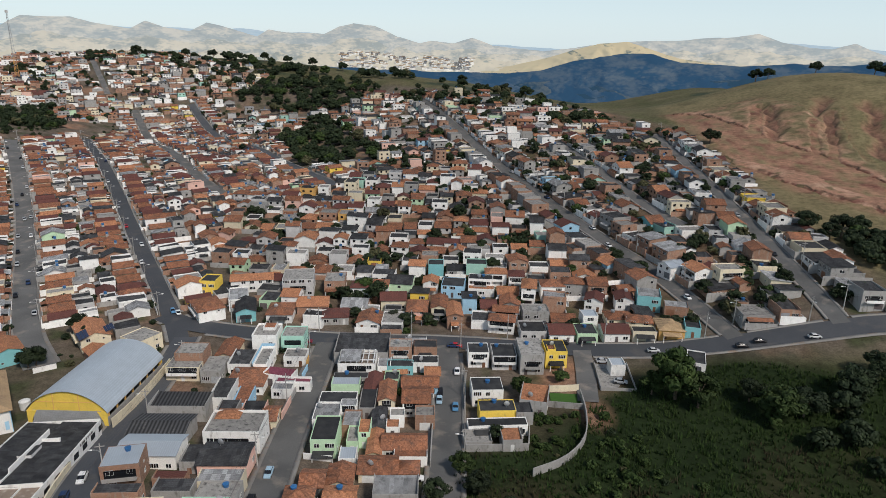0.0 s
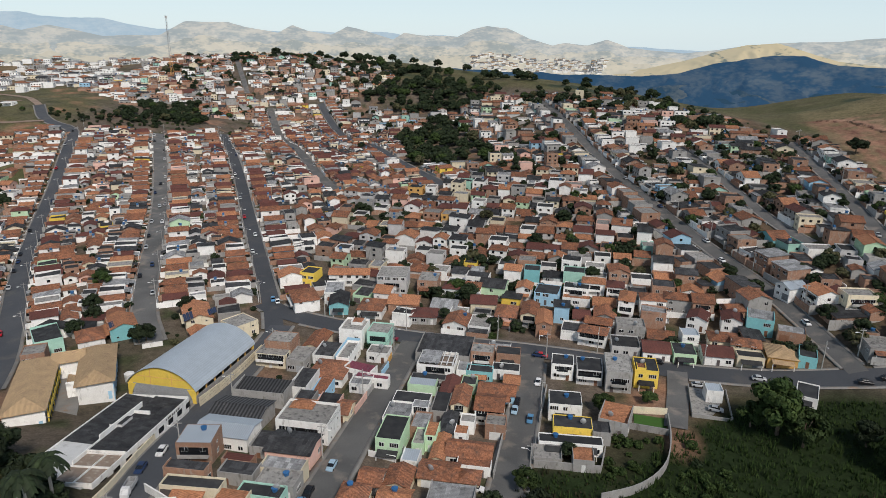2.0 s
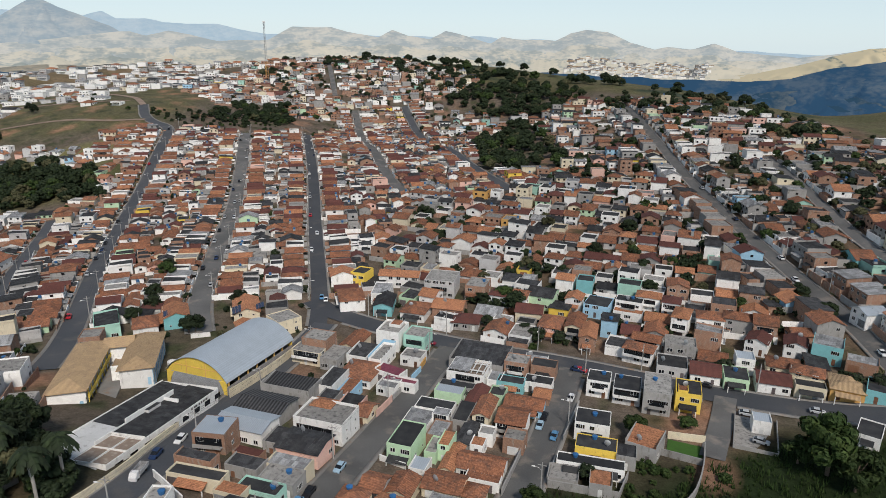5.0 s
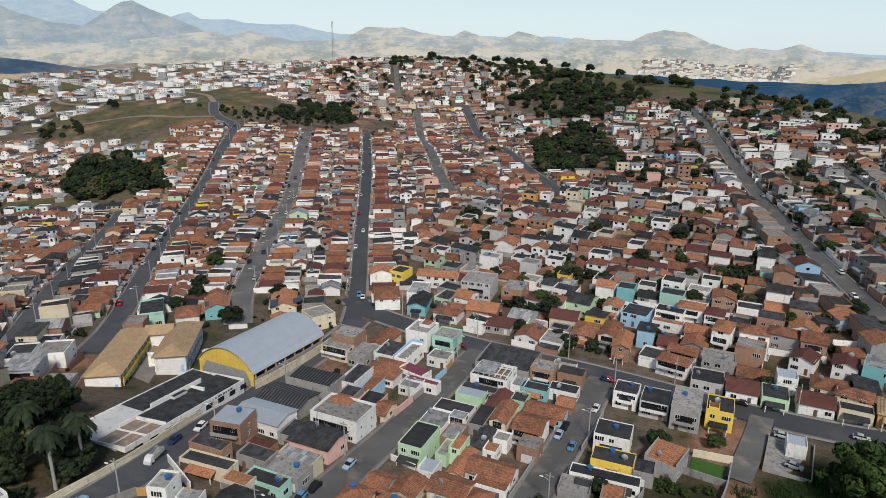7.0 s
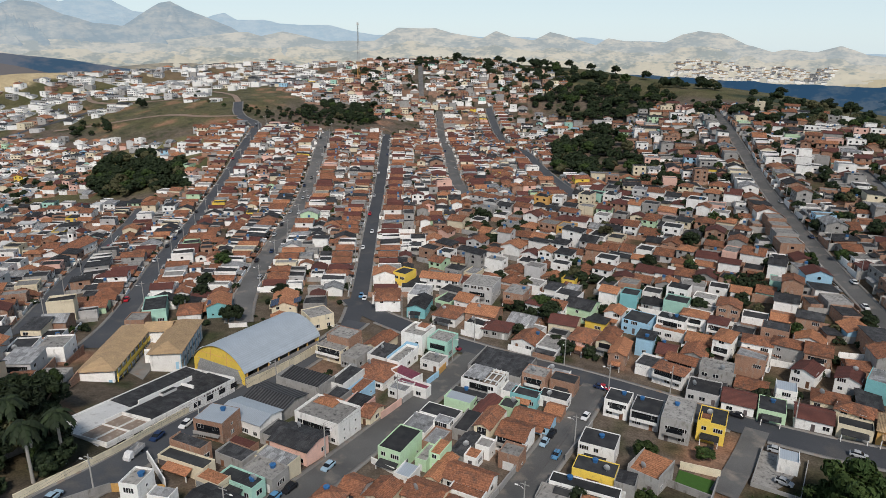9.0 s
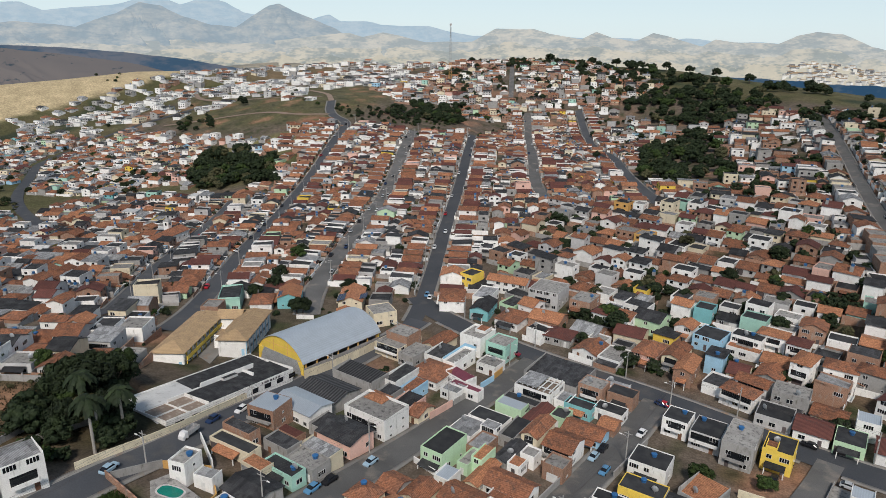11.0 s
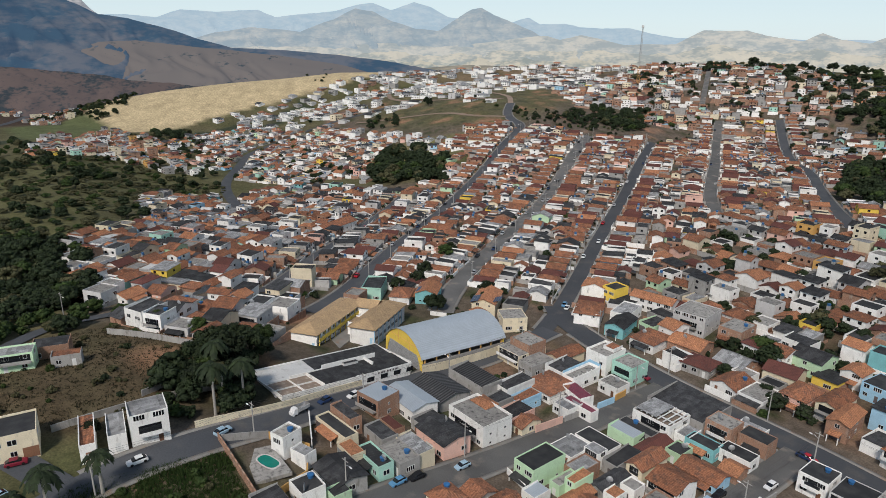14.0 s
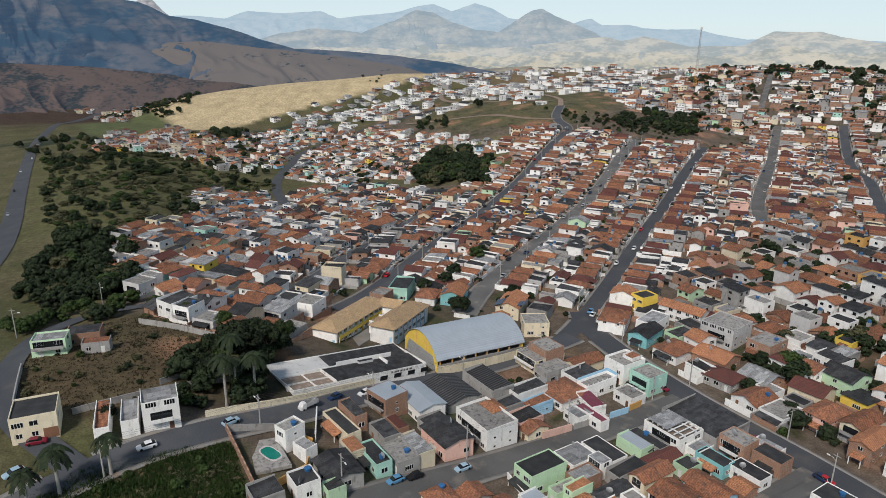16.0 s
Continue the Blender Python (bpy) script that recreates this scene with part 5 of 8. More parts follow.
def sports_hall(x, y, turn, w, d, eave, rise):
    """A barrel-vaulted hall, open under the eaves, with yellow gables."""
    claim(x, y, 0.5 * w)
    root = placed("sports_hall", x, y, turn, "barrel-vaulted sports hall with pale zinc roof and yellow gables", "sports hall")
    root.matrix_basis = root.matrix_basis @ pose(0, 0, 0, -2.6, 0, 0)
    n, half = 22, w / 2
    arc = [(-half * math.cos(math.pi * k / n) * 1.02, eave + rise * math.sin(math.pi * k / n) ** 1.6) for k in range(n + 1)]
    s = Shape()
    for (x0, z0), (x1, z1) in zip(arc, arc[1:]):
        s.face([(x0, -d / 2 - 0.6, z0), (x1, -d / 2 - 0.6, z1), (x1, d / 2 + 0.6, z1), (x0, d / 2 + 0.6, z0)])
        s.face([(x0, d / 2 + 0.6, z0 - 0.15), (x1, d / 2 + 0.6, z1 - 0.15), (x1, -d / 2 - 0.6, z1 - 0.15), (x0, -d / 2 - 0.6, z0 - 0.15)])
    s.face([(px, -d / 2 - 0.6, pz) for px, pz in arc] + [(px, -d / 2 - 0.6, pz - 0.15) for px, pz in arc[::-1]])
    part("roof", s, ROOFS["metal"], root)
    for sg in (-1, 1):
        g = Shape()
        ring = [(px * 0.97, sg * d / 2, pz - 0.16) for px, pz in arc]
        g.face(ring if sg < 0 else ring[::-1], 0)
        g.face([(px, py + 0.2 * -sg, pz) for px, py, pz in (ring[::-1] if sg < 0 else ring)], 0)
        part("gable", g, WALLS["yellow"], root, "yellow sheet-metal gable")
        rails = Shape()
        for px in (-3.4, 3.2):
            rails.box(px, px + 0.2, sg * (d / 2 + 0.05) - 0.04, sg * (d / 2 + 0.05) + 0.04, eave - 0.2, eave + rise * 0.88)
        rails.box(-half * 0.75, half * 0.75, sg * (d / 2 + 0.05) - 0.04, sg * (d / 2 + 0.05) + 0.04, eave + rise * 0.42, eave + rise * 0.42 + 0.18)
        part("gable_rail", rails, WALLS["ochre"], root)
        panel = Shape()
        panel.box(-half + 1.6, half - 1.6, sg * d / 2 - 0.1, sg * d / 2 + 0.1, 0, eave + 0.2)
        part("end_wall", panel, SHUTTER, root, "grey sheet wall under the gable")
        for px in (-1, 1):
            leg = Shape()
            leg.solid([(px * half * 0.99, sg * d / 2 - 0.25, eave + 0.1), (px * (half - 2.6), sg * d / 2 - 0.25, eave + 0.1), (px * (half - 2.6), sg * d / 2 + 0.25, eave + 0.1), (px * half * 0.99, sg * d / 2 + 0.25, eave + 0.1)], 0.2)
            ring = [(px * half * 0.99, eave), (px * (half - 2.6), eave), (px * (half - 1.3), eave * 0.5), (px * (half - 0.5), -1.0), (px * half * 0.99, -1.0)]
            for yy in (sg * d / 2 - 0.2, sg * d / 2 + 0.2):
                leg.face([(a_, yy, b_) for a_, b_ in ring])
            for (a_, b_), (c_, e_) in zip(ring, ring[1:] + ring[:1]):
                leg.face([(a_, sg * d / 2 - 0.2, b_), (c_, sg * d / 2 - 0.2, e_), (c_, sg * d / 2 + 0.2, e_), (a_, sg * d / 2 + 0.2, b_)])
            part("portal_leg", leg, WALLS["yellow"], root)
    low = Shape()
    low.box(-half, -half + 0.2, -d / 2, d / 2, -2, 2.0)
    low.box(half - 0.2, half, -d / 2, d / 2, -2, 3.4)
    low.box(-half + 0.2, half - 0.2, -d / 2, -d / 2 + 0.2, -2, 2.0)
    low.box(-half + 0.2, half - 0.2, d / 2 - 0.2, d / 2, -2, 2.0)
    part("wall", low, WALLS["cement"], root)
    post = Shape()
    post.box(-0.15, 0.15, -0.2, 0.2, 0, eave)
    me = post.mesh("post", [WALLS["ochre"]])
    for sg in (-1, 1):
        for k in range(8):
            part("post", me, None, root, at=pose(sg * (half - 0.25), -d / 2 + 1 + (d - 2) * k / 7, 0))
    court = Shape()
    court.box(-half + 0.3, half - 0.3, -d / 2 + 0.3, d / 2 - 0.3, 0.0, 0.15)
    part("floor", court, PAVE, root)


sports_hall(-110.8, 155.6, 4, 21, 33, 5.0, 5.9)


def long_hall(x, y, turn, w, d, h):
    """A long white shop hall with dark corrugated roofs at two levels."""
    claim(x, y, 0.4 * w)
    root = placed("shop_hall", x, y, turn, "long white single-storey hall with black corrugated roofs", "shop building", lift=-1.9)
    root.matrix_basis = root.matrix_basis @ pose(0, 0, 0, 0, 8.0, 0)
    s = Shape()
    s.box(-w / 2, w / 2, -d / 2, d / 2, -2.5, h)
    t = 0.2
    for x0, x1, y0, y1, z1 in ((-w / 2, w / 2, -d / 2, -d / 2 + t, h + 0.7), (-w / 2, w / 2, d / 2 - t, d / 2, h + 1.2), (-w / 2, -w / 2 + t, -d / 2 + t, d / 2 - t, h + 0.7), (w / 2 - t, w / 2, -d / 2 + t, d / 2 - t, h + 0.9)):
        s.box(x0, x1, y0, y1, h - 0.01, z1)
    s.box(-w / 2 + 8, -4, 0.4, 0.65, h - 0.01, h + 1.0)
    s.box(-4, w / 2 - 7, 0.4, 0.65, h - 0.01, h + 2.0)
    s.box(-w / 2 + 13, -w / 2 + 13.2, -d / 2 + 0.25, 0.35, h - 0.01, h + 1.0)
    s.box(-w / 2 + 7, -w / 2 + 7.15, -d / 2 + 0.25, 0.35, h - 0.01, h + 0.5)
    s.box(-w / 2 + 0.3, -w / 2 + 13, -4.2, -4.05, h - 0.01, h + 0.45)
    body = part("wall", s, WALLS["white"], root)
    for name, x0, x1, y0, y1, z0, z1, m, lab in (("roof", -w / 2 + 13, w / 2 - 0.3, -d / 2 + 0.25, 0.35, h + 0.1, h + 0.7, "fibre", "black corrugated roof"), ("roof", -w / 2 + 17, w / 2 - 0.3, 0.7, d / 2 - 0.3, h + 0.2, h + 1.0, "fibre", "black corrugated roof"),
                                                 ("roof", -w / 2 + 0.3, -w / 2 + 17, 0.7, d / 2 - 0.3, h + 0.2, h + 0.8, "white_sheet", "white sheet roof"), ("roof", -w / 2 + 0.3, -w / 2 + 13, -d / 2 + 0.25, 0.35, h + 0.02, h + 0.12, "screed", "bare brown roof terrace")):
        r = Shape()
        r.solid([(x0, y0, z0), (x1, y0, z0), (x1, y1, z1), (x0, y1, z1)], 0.1)
        part(name, r, ROOFS[m], root, lab)
    hatch = Shape()
    hatch.box(3, 8, -0.8, 2.2, h, h + 1.35, 0, 1)
    part("roof_hatch", hatch, [WALLS["grey"], ROOFS["tarred"]], root)
    beam = Shape()
    beam.box(11, 11.5, -3.5, 1.0, h + 0.2, h + 1.3)
    part("gutter_wall", beam, WALLS["white"], root)
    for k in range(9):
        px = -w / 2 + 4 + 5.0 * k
        # the wall has no hole: a dark panel gives the shaded opening
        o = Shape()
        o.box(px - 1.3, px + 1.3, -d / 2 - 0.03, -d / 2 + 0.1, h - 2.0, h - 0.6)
        part("window", o, GLASS, body, "dark panel for a shaded shop opening")
    for k, bw in enumerate((0.5, 0.9, 0.5, 0.7, 0.5, 0.6, 0.8)):
        o = Shape()
        o.box(w / 2 - 13 + 1.1 * k, w / 2 - 13 + 1.1 * k + bw, -d / 2 - 0.05, -d / 2 + 0.02, h - 0.3, h + 0.25)
        part("sign_bar", o, GATE, body, "dark bar of wall lettering")
    annex = Shape()
    annex.solid([(-w / 2 - 5, -d / 2 + 2, h - 1.6), (-w / 2, -d / 2 + 2, h - 0.2), (-w / 2, d / 2, h - 0.2), (-w / 2 - 5, d / 2, h - 1.6)], 0.12)
    part("canopy", annex, ROOFS["pale"], root, "pale lean-to canopy")


long_hall(-101.6, 111.7, 102.7, 44.5, 17, 4.0)


def school(x, y, turn):
    """Two wings and a back link with hipped tan tile roofs round a yard; the site falls to the back."""
    root = placed("school_building", x, y, turn, "school with tan tiled roofs and yellow and white walls", "school")
    root.matrix_basis = root.matrix_basis @ pose(0, 0, 0, 0, 4.0, 0)
    for nm, cx, cy, w, d, top, rise in (("wing", 1.8, 0, 36.5, 9.0, 5.4, 1.9), ("wing", 8.9, -15.4, 28.5, 8.6, 5.4, 1.9), ("link", 18.4, -7.6, 8.0, 7.4, 5.3, 1.5), ("porch_block", 3.0, -9.6, 7.0, 3.2, 3.4, 0.9)):
        kind = "hip" if nm == "wing" else "across" if nm == "link" else "shed"
        body = part(nm, body_shape(kind, w, d, top, rise, 4.0), WALLS["white"], root, at=pose(cx, cy, 0))
        part("roof", roof_shape(kind, w, d, top, rise, 0.8), ROOFS["tan"], body, "weathered tan tile roof")
        if nm != "wing":
            continue
        if cy == 0:
            band_ = Shape()
            band_.box(-w / 2 + 1, w / 2 - 1, -d / 2 - 0.9, -d / 2 - 0.8, 2.2, 3.4)
            part("balustrade", band_, WALLS["yellow"], body, "yellow balcony band")
            floor_ = Shape()
            floor_.box(-w / 2 + 1, w / 2 - 1, -d / 2 - 0.9, -d / 2, 2.05, 2.2)
            part("gallery_floor", floor_, PAVE, body)
            for k in range(10):
                post = Shape()
                post.box(-0.12, 0.12, -0.12, 0.12, -1.0, 5.0)
                part("post", post, WALLS["yellow"], body, at=pose(-w / 2 + 1.2 + (w - 2.4) * k / 9, -d / 2 - 0.65, 0))
        for side in (-1, 1):
            for lev in range(2):
                for k in range(int(w / 3.6)):
                    part("window", WINDOWS[(2.2, 1.2, 3)], None, body, at=pose(-w / 2 + 2.2 + 3.6 * k, side * d / 2 + side * 0.01, 0.7 + 2.7 * lev, 0, 0, 0 if side < 0 else 180))
        for k in range(int(w / 3.6) + 1):
            for side in (-1, 1):
                rib = Shape()
                rib.box(-0.12, 0.12, -0.1, 0.1, -2.0, top - 0.1)
                part("pilaster", rib, WALLS["blue"] if side < 0 and cy else WALLS["white"], body, at=pose(-w / 2 + 0.4 + 3.6 * k, side * (d / 2 + 0.06), 0))
        stripe = Shape()
        stripe.box(-w / 2 - 0.04, -w / 2, -d / 2 + 0.5, -d / 2 + 1.4, -0.3, 2.0)
        part("door", stripe, WALLS["blue"], body, "blue painted door")
    yard = Shape()
    yard.box(-20, 14.3, -11.0, -4.9, -0.8, 0.1)
    part("yard", yard, PAVE, root, "grey concrete school yard")
    claim(x, y, 14)
    claim(x + 12, y - 12, 8)
    claim(x - 12, y + 12, 8)
    claim(x + 4, y + 16, 12)


school(-140.0, 126.0, 130.3)


def church(x, y, turn, w, d, h):
    """A white nave under a clay roof, with a bell tower at its far corner."""
    claim(x, y, 0.42 * w)
    root = placed("church", x, y, turn, "long white church with a clay roof and a small bell tower", "church")
    body = part("nave", body_shape("gable", w, d, h, 2.2, 3.0), WALLS["white"], root)
    part("roof", roof_shape("gable", w, d, h, 2.2, 0.5), ROOFS["clay"], root)
    for sg in (-1, 1):
        for k in range(7):
            part("window", WINDOWS[(1.2, 1.1, 1)], None, body, at=pose(-w / 2 + 2.5 + 4.1 * k, sg * d / 2, 2.2, 0, 0, 0 if sg < 0 else 180))
    porch = Shape()
    porch.box(-w / 2 - 9, -w / 2, -d / 2 + 1, d / 2 - 1, -3, 4.0, 0, 1)
    part("porch", porch, [WALLS["white"], ROOFS["clay"]], root, "low white front hall")
    tower = Shape()
    tower.box(-1.6, 1.6, -1.6, 1.6, -2, h + 4.0)
    bell = part("bell_tower", tower, WALLS["white"], root, at=pose(w / 2 - 2.0, d / 2 + 1.7, 0))
    cap = Shape()
    for k in range(4):
        p, q = ((-1.9, -1.9), (1.9, -1.9), (1.9, 1.9), (-1.9, 1.9))[k], ((-1.9, -1.9), (1.9, -1.9), (1.9, 1.9), (-1.9, 1.9))[(k + 1) % 4]
        cap.face([(*p, h + 4.0), (*q, h + 4.0), (0, 0, h + 6.4)])
    part("spire", cap, WALLS["cement"], bell)
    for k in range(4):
        # dark panels on the solid tower imitate the shade within the belfry
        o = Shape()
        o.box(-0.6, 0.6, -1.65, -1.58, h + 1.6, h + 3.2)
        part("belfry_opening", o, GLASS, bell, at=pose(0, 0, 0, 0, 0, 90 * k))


church(-305.0, 200.0, 116, 28, 11, 5.6)


def roof_frame(x, y, turn, w, d, z):
    """White beams of an unfinished roof over a flat building."""
    root = placed("roof_frame", x, y, turn, "open white beam frame of an unfinished roof", "roof frame", lift=z)
    for k in range(7):
        s = Shape()
        s.box(-0.13, 0.13, -d / 2, d / 2, 0.9, 1.15)
        part("beam", s, TRIM, root, at=pose(-w / 2 + 0.3 + (w - 0.6) * k / 6, 0, 0))
    for k in range(2):
        s = Shape()
        s.box(-w / 2, w / 2, -0.13, 0.13, 0.62, 0.88)
        part("girder", s, TRIM, root, at=pose(0, (k - 0.5) * d * 0.5, 0))
    for px in (-w / 2 + 0.3, 0, w / 2 - 0.3):
        for py in (-d / 4, d / 4):
            s = Shape()
            s.box(-0.14, 0.14, -0.14, 0.14, -0.5, 0.61)
            part("post", s, TRIM, root, at=pose(px, py, 0))
    s = Shape()
    s.box(-w / 2 + 0.2, w / 2 * 0.2, -d / 2 + 0.2, d / 2 - 0.2, 1.18, 1.24)
    part("sheet", s, ROOFS["pale"], root, "pale corrugated sheets over part of the frame")


roof_frame(-42.3, 180.6, 6.0, 10.8, 8.8, 4.7)


def mast(x, y, h):
    """A lattice radio mast on three legs with dishes and rungs."""
    root = placed("radio_mast", x, y, 20, "slender grey lattice telecom mast, rusty red below, on the hilltop", "telecom mast")
    red = WALLS["ochre"]
    legs = [(math.cos(2.094 * k), math.sin(2.094 * k)) for k in range(3)]
    steps = 22
    for k in range(steps):
        z0, z1 = h * k / steps, h * (k + 1) / steps
        r0, r1 = 2.2 - 1.5 * k / steps, 2.2 - 1.5 * (k + 1) / steps
        s = Shape()
        for i, (a, b) in enumerate(legs):
            c, d = legs[(i + 1) % 3]
            for p, q, t in (((a * r0, b * r0, z0), (a * r1, b * r1, z1), 0.16), ((a * r0, b * r0, z0), (c * r1, d * r1, z1), 0.09), ((a * r1, b * r1, z1), (c * r1, d * r1, z1), 0.09)):
                s.face([(p[0] - t, p[1], p[2]), (p[0] + t, p[1], p[2]), (q[0] + t, q[1], q[2]), (q[0] - t, q[1], q[2])])
                s.face([(p[0], p[1] - t, p[2]), (p[0], p[1] + t, p[2]), (q[0], q[1] + t, q[2]), (q[0], q[1] - t, q[2])])
        part("lattice_section", s, red if k < 7 else STEEL, root)
    for k in range(6):
        s = Shape()
        a = 1.05 * k
        s.box(1.2 * math.cos(a) - 0.3, 1.2 * math.cos(a) + 0.3, 1.2 * math.sin(a) - 0.3, 1.2 * math.sin(a) + 0.3, h - 3, h)
        part("antenna", s, TRIM, root)


mast(-540, 718, 72)

# ---- houses between the near streets ----
T = 6.0


def near(cx, cy, w, d, storeys, kind, wall, roof, **more):
    return house(cx, cy, more.pop("turn", T), w, d, storeys, kind, wall, roof, **more)


# beside the asphalt road
near(-93.7, 174.4, 10, 12, 3, "flat", "cream", "slab", top=4.6, parapet=0.1, label="cream rendered three-storey building with a brick top floor")
near(-93.2, 176.4, 8.6, 7.6, 1, "flat", "brick", "slab", top=7.0, parapet=0.3, tank=False)
near(-84.8, 172.9, 6, 9.5, 1, "flat", "cement", "slab", top=3.7)
near(-85.5, 185.9, 6, 12, 1, "across", "cream", "clay", top=3.3)
near(-75.5, 193.7, 8, 9.5, 3, "flat", "white", "slab", top=6.2, parapet=0.8)
near(-75.3, 196.5, 4, 4.5, 1, "shed", "white", "clay", top=6.5, lift=0.3, windows=False, tank=False)
near(-66.8, 195.4, 7.5, 8, 2, "flat", "mint", "slab", top=5.6, parapet=0.5, tank=False)
near(-63.2, 184.9, 7, 6, 1, "flat", "white", "slab", top=3.0, tank=False)
near(-71.7, 179.7, 4.2, 12.3, 1, "flat", "white", "slab", top=3.7, parapet=0.9, tank=False, label="white house with a cyan-walled roof terrace")
near(-78.3, 178.9, 7, 10, 1, "shed", "white", "fibre", top=3.3)
near(-72.3, 167.7, 10.5, 11, 1, "hip", "white", "clay", top=3.3, rise=1.8)
near(-63.7, 170.7, 9, 4.5, 1, "shed", "white", "plum", top=3.0, rise=0.9, turn=-8)
near(-58.4, 166.8, 3.2, 10, 1, "shed", "white", "plum", top=2.8, rise=0.5, turn=96)
near(-60.7, 164.1, 6, 5.5, 1, "shed", "white", "pale", top=2.6, rise=0.5, tank=False)
near(-75.4, 157.1, 5.2, 11, 1, "shed", "white", "fibre", top=3.9)
near(-69.2, 155.8, 4.2, 9, 1, "shed", "blue", "clay", top=2.8)
near(-83.6, 148.7, 15, 7.5, 1, "shed", "cement", "channel", top=4.1, rise=0.9, windows=False, tank=False)
near(-82.7, 135.8, 14, 10.5, 1, "gable", "cement", "channel", top=3.6, rise=1.3, windows=False, tank=False)
near(-69.8, 145.8, 5, 9, 1, "shed", "cement", "fibre", top=3.7, tank=False)
near(-63.7, 148.3, 6, 8, 1, "shed", "pink", "fibre", top=3.0)
near(-58.7, 147.8, 3.6, 7, 1, "gable", "cream", "clay", top=2.8)
near(-80.2, 115.4, 8, 7.5, 2, "flat", "brick", "metal", top=5.6, parapet=0.1, turn=16)
near(-78.7, 124.1, 13.5, 8, 1, "gable", "white", "metal", top=4.4, rise=0.9, tank=False)
near(-63.3, 136.0, 13.5, 9.8, 2, "flat", "white", "slab", top=5.6, parapet=0.8, label="white two-storey building with a patched concrete roof")
near(-66.5, 139.7, 5.5, 4, 1, "hip", "white", "orange", top=6.2, lift=0.2, windows=False, tank=False)
near(-60.5, 123.0, 10.8, 8.3, 1, "gable", "pink", "fibre", top=4.4, rise=0.9, tank=False)
near(-68.3, 123.2, 4.5, 7, 1, "shed", "cement", "fibre", top=3.0, tank=False)
near(-57.6, 113.3, 9.5, 4.6, 1, "shed", "cream", "pale", top=3.7, tank=False)
near(-56.0, 108.4, 8.5, 5.5, 1, "flat", "cement", "slab", top=3.2, tank=True)
near(-65.5, 108.6, 8, 4.5, 1, "shed", "cement", "fibre", top=3.0, tank=False)
near(-68.7, 113.2, 7, 3.0, 1, "shed", "brick", "oxide", top=2.8, tank=False)
near(-56.5, 102.4, 9.5, 4.0, 1, "flat", "mint", "tarred", top=3.1, tank=True)
near(-60.8, 98.8, 6.5, 3.6, 1, "shed", "cream", "orange", top=2.7, tank=False)
near(-74.7, 103.8, 9.2, 3.3, 1, "shed", "brick", "fibre", top=3.7, tank=False, turn=8)
near(-70.2, 99.4, 12.5, 3.6, 1, "flat", "cream", "tarred", top=2.8, turn=10)
near(-66.8, 86.2, 4.0, 5.3, 2, "flat", "white", "slab", top=5.0, parapet=0.5, tank=True, turn=22)
near(-62.0, 88.2, 4.6, 3.2, 1, "shed", "white", "pale", top=3.0, tank=False, turn=22)
near(-53.7, 93.0, 9.5, 7.5, 1, "gable", "cement", "fibre", top=3.1, rise=1.0)
near(-50.4, 84.6, 5.6, 5.2, 1, "flat", "white", "tarred", top=3.7)
near(-47.7, 90.1, 3.5, 4.0, 1, "shed", "green", "fibre", top=2.8, tank=False)
near(-49.2, 76.6, 6, 6, 1, "shed", "cement", "fibre", top=3.0, tank=False)

# between the two sett-paved streets
near(-43.3, 193.5, 17.3, 14.6, 1, "shed", "cement", "fibre", top=3.3, rise=0.9, tank=False, windows=False, label="wide grey workshop under a black corrugated roof")
near(-42.3, 180.6, 11.4, 9.4, 2, "flat", "white", "screed", top=4.4, parapet=0.9, tank=False, label="white building with an unfinished glazed roof frame")
near(-34.1, 181.4, 4.0, 6.0, 1, "shed", "white", "pale", top=3.0, tank=False)
near(-30.4, 190.9, 7.2, 6.2, 2, "flat", "brick", "slab", top=5.5, parapet=0.3)
near(-26.1, 196.7, 7.0, 4.0, 1, "shed", "white", "pale", top=3.9, tank=False)
near(-22.7, 193.8, 7.6, 5.4, 1, "flat", "brick", "tarred", top=4.4, parapet=0.2, tank=False)
near(-21.8, 184.8, 8.3, 4.8, 1, "flat", "white", "tarred", top=3.2, parapet=0.2, tank=False)
near(-29.1, 181.1, 8.0, 4.4, 1, "flat", "turquoise", "tarred", top=3.3, parapet=0.25, tank=False)
near(-18.8, 178.6, 4.4, 5.4, 1, "gable", "brick", "orange", top=2.7, tank=False)
near(-21.7, 170.9, 10.4, 6.4, 1, "gable", "blue", "clay", top=3.0)
near(-43.3, 168.4, 8.2, 4.4, 1, "shed", "green", "metal", top=2.7, rise=0.4, tank=False, windows=False)
near(-42.7, 172.4, 10.2, 3.2, 1, "flat", "cement", "tarred", top=3.0, parapet=0.1, tank=True)
near(-35.3, 169.4, 4.6, 10.4, 1, "across", "cement", "oxide", top=2.7, tank=False)
near(-30.5, 173.4, 4.4, 5.4, 1, "flat", "green", "tarred", top=2.8, tank=False)
near(-29.7, 160.7, 4.4, 10.2, 2, "across", "cream", "clay", top=4.7, rise=1.0, tank=False)
near(-21.4, 159.4, 7.4, 8.4, 2, "gable", "white", "clay", top=4.7, rise=1.4, tank=False)
near(-18.1, 151.2, 5.2, 5.2, 1, "flat", "brick", "slab", top=3.9, parapet=0.6, tank=False)
near(-43.0, 157.9, 10.2, 5.6, 1, "flat", "white", "tarred", top=3.3, parapet=0.2)
near(-44.1, 149.9, 7.0, 8.0, 1, "flat", "white", "pale", top=3.1, parapet=0.2, tank=False)
near(-38.9, 153.0, 4.4, 3.6, 2, "flat", "white", "pale", top=4.5, parapet=0.1, tank=False)
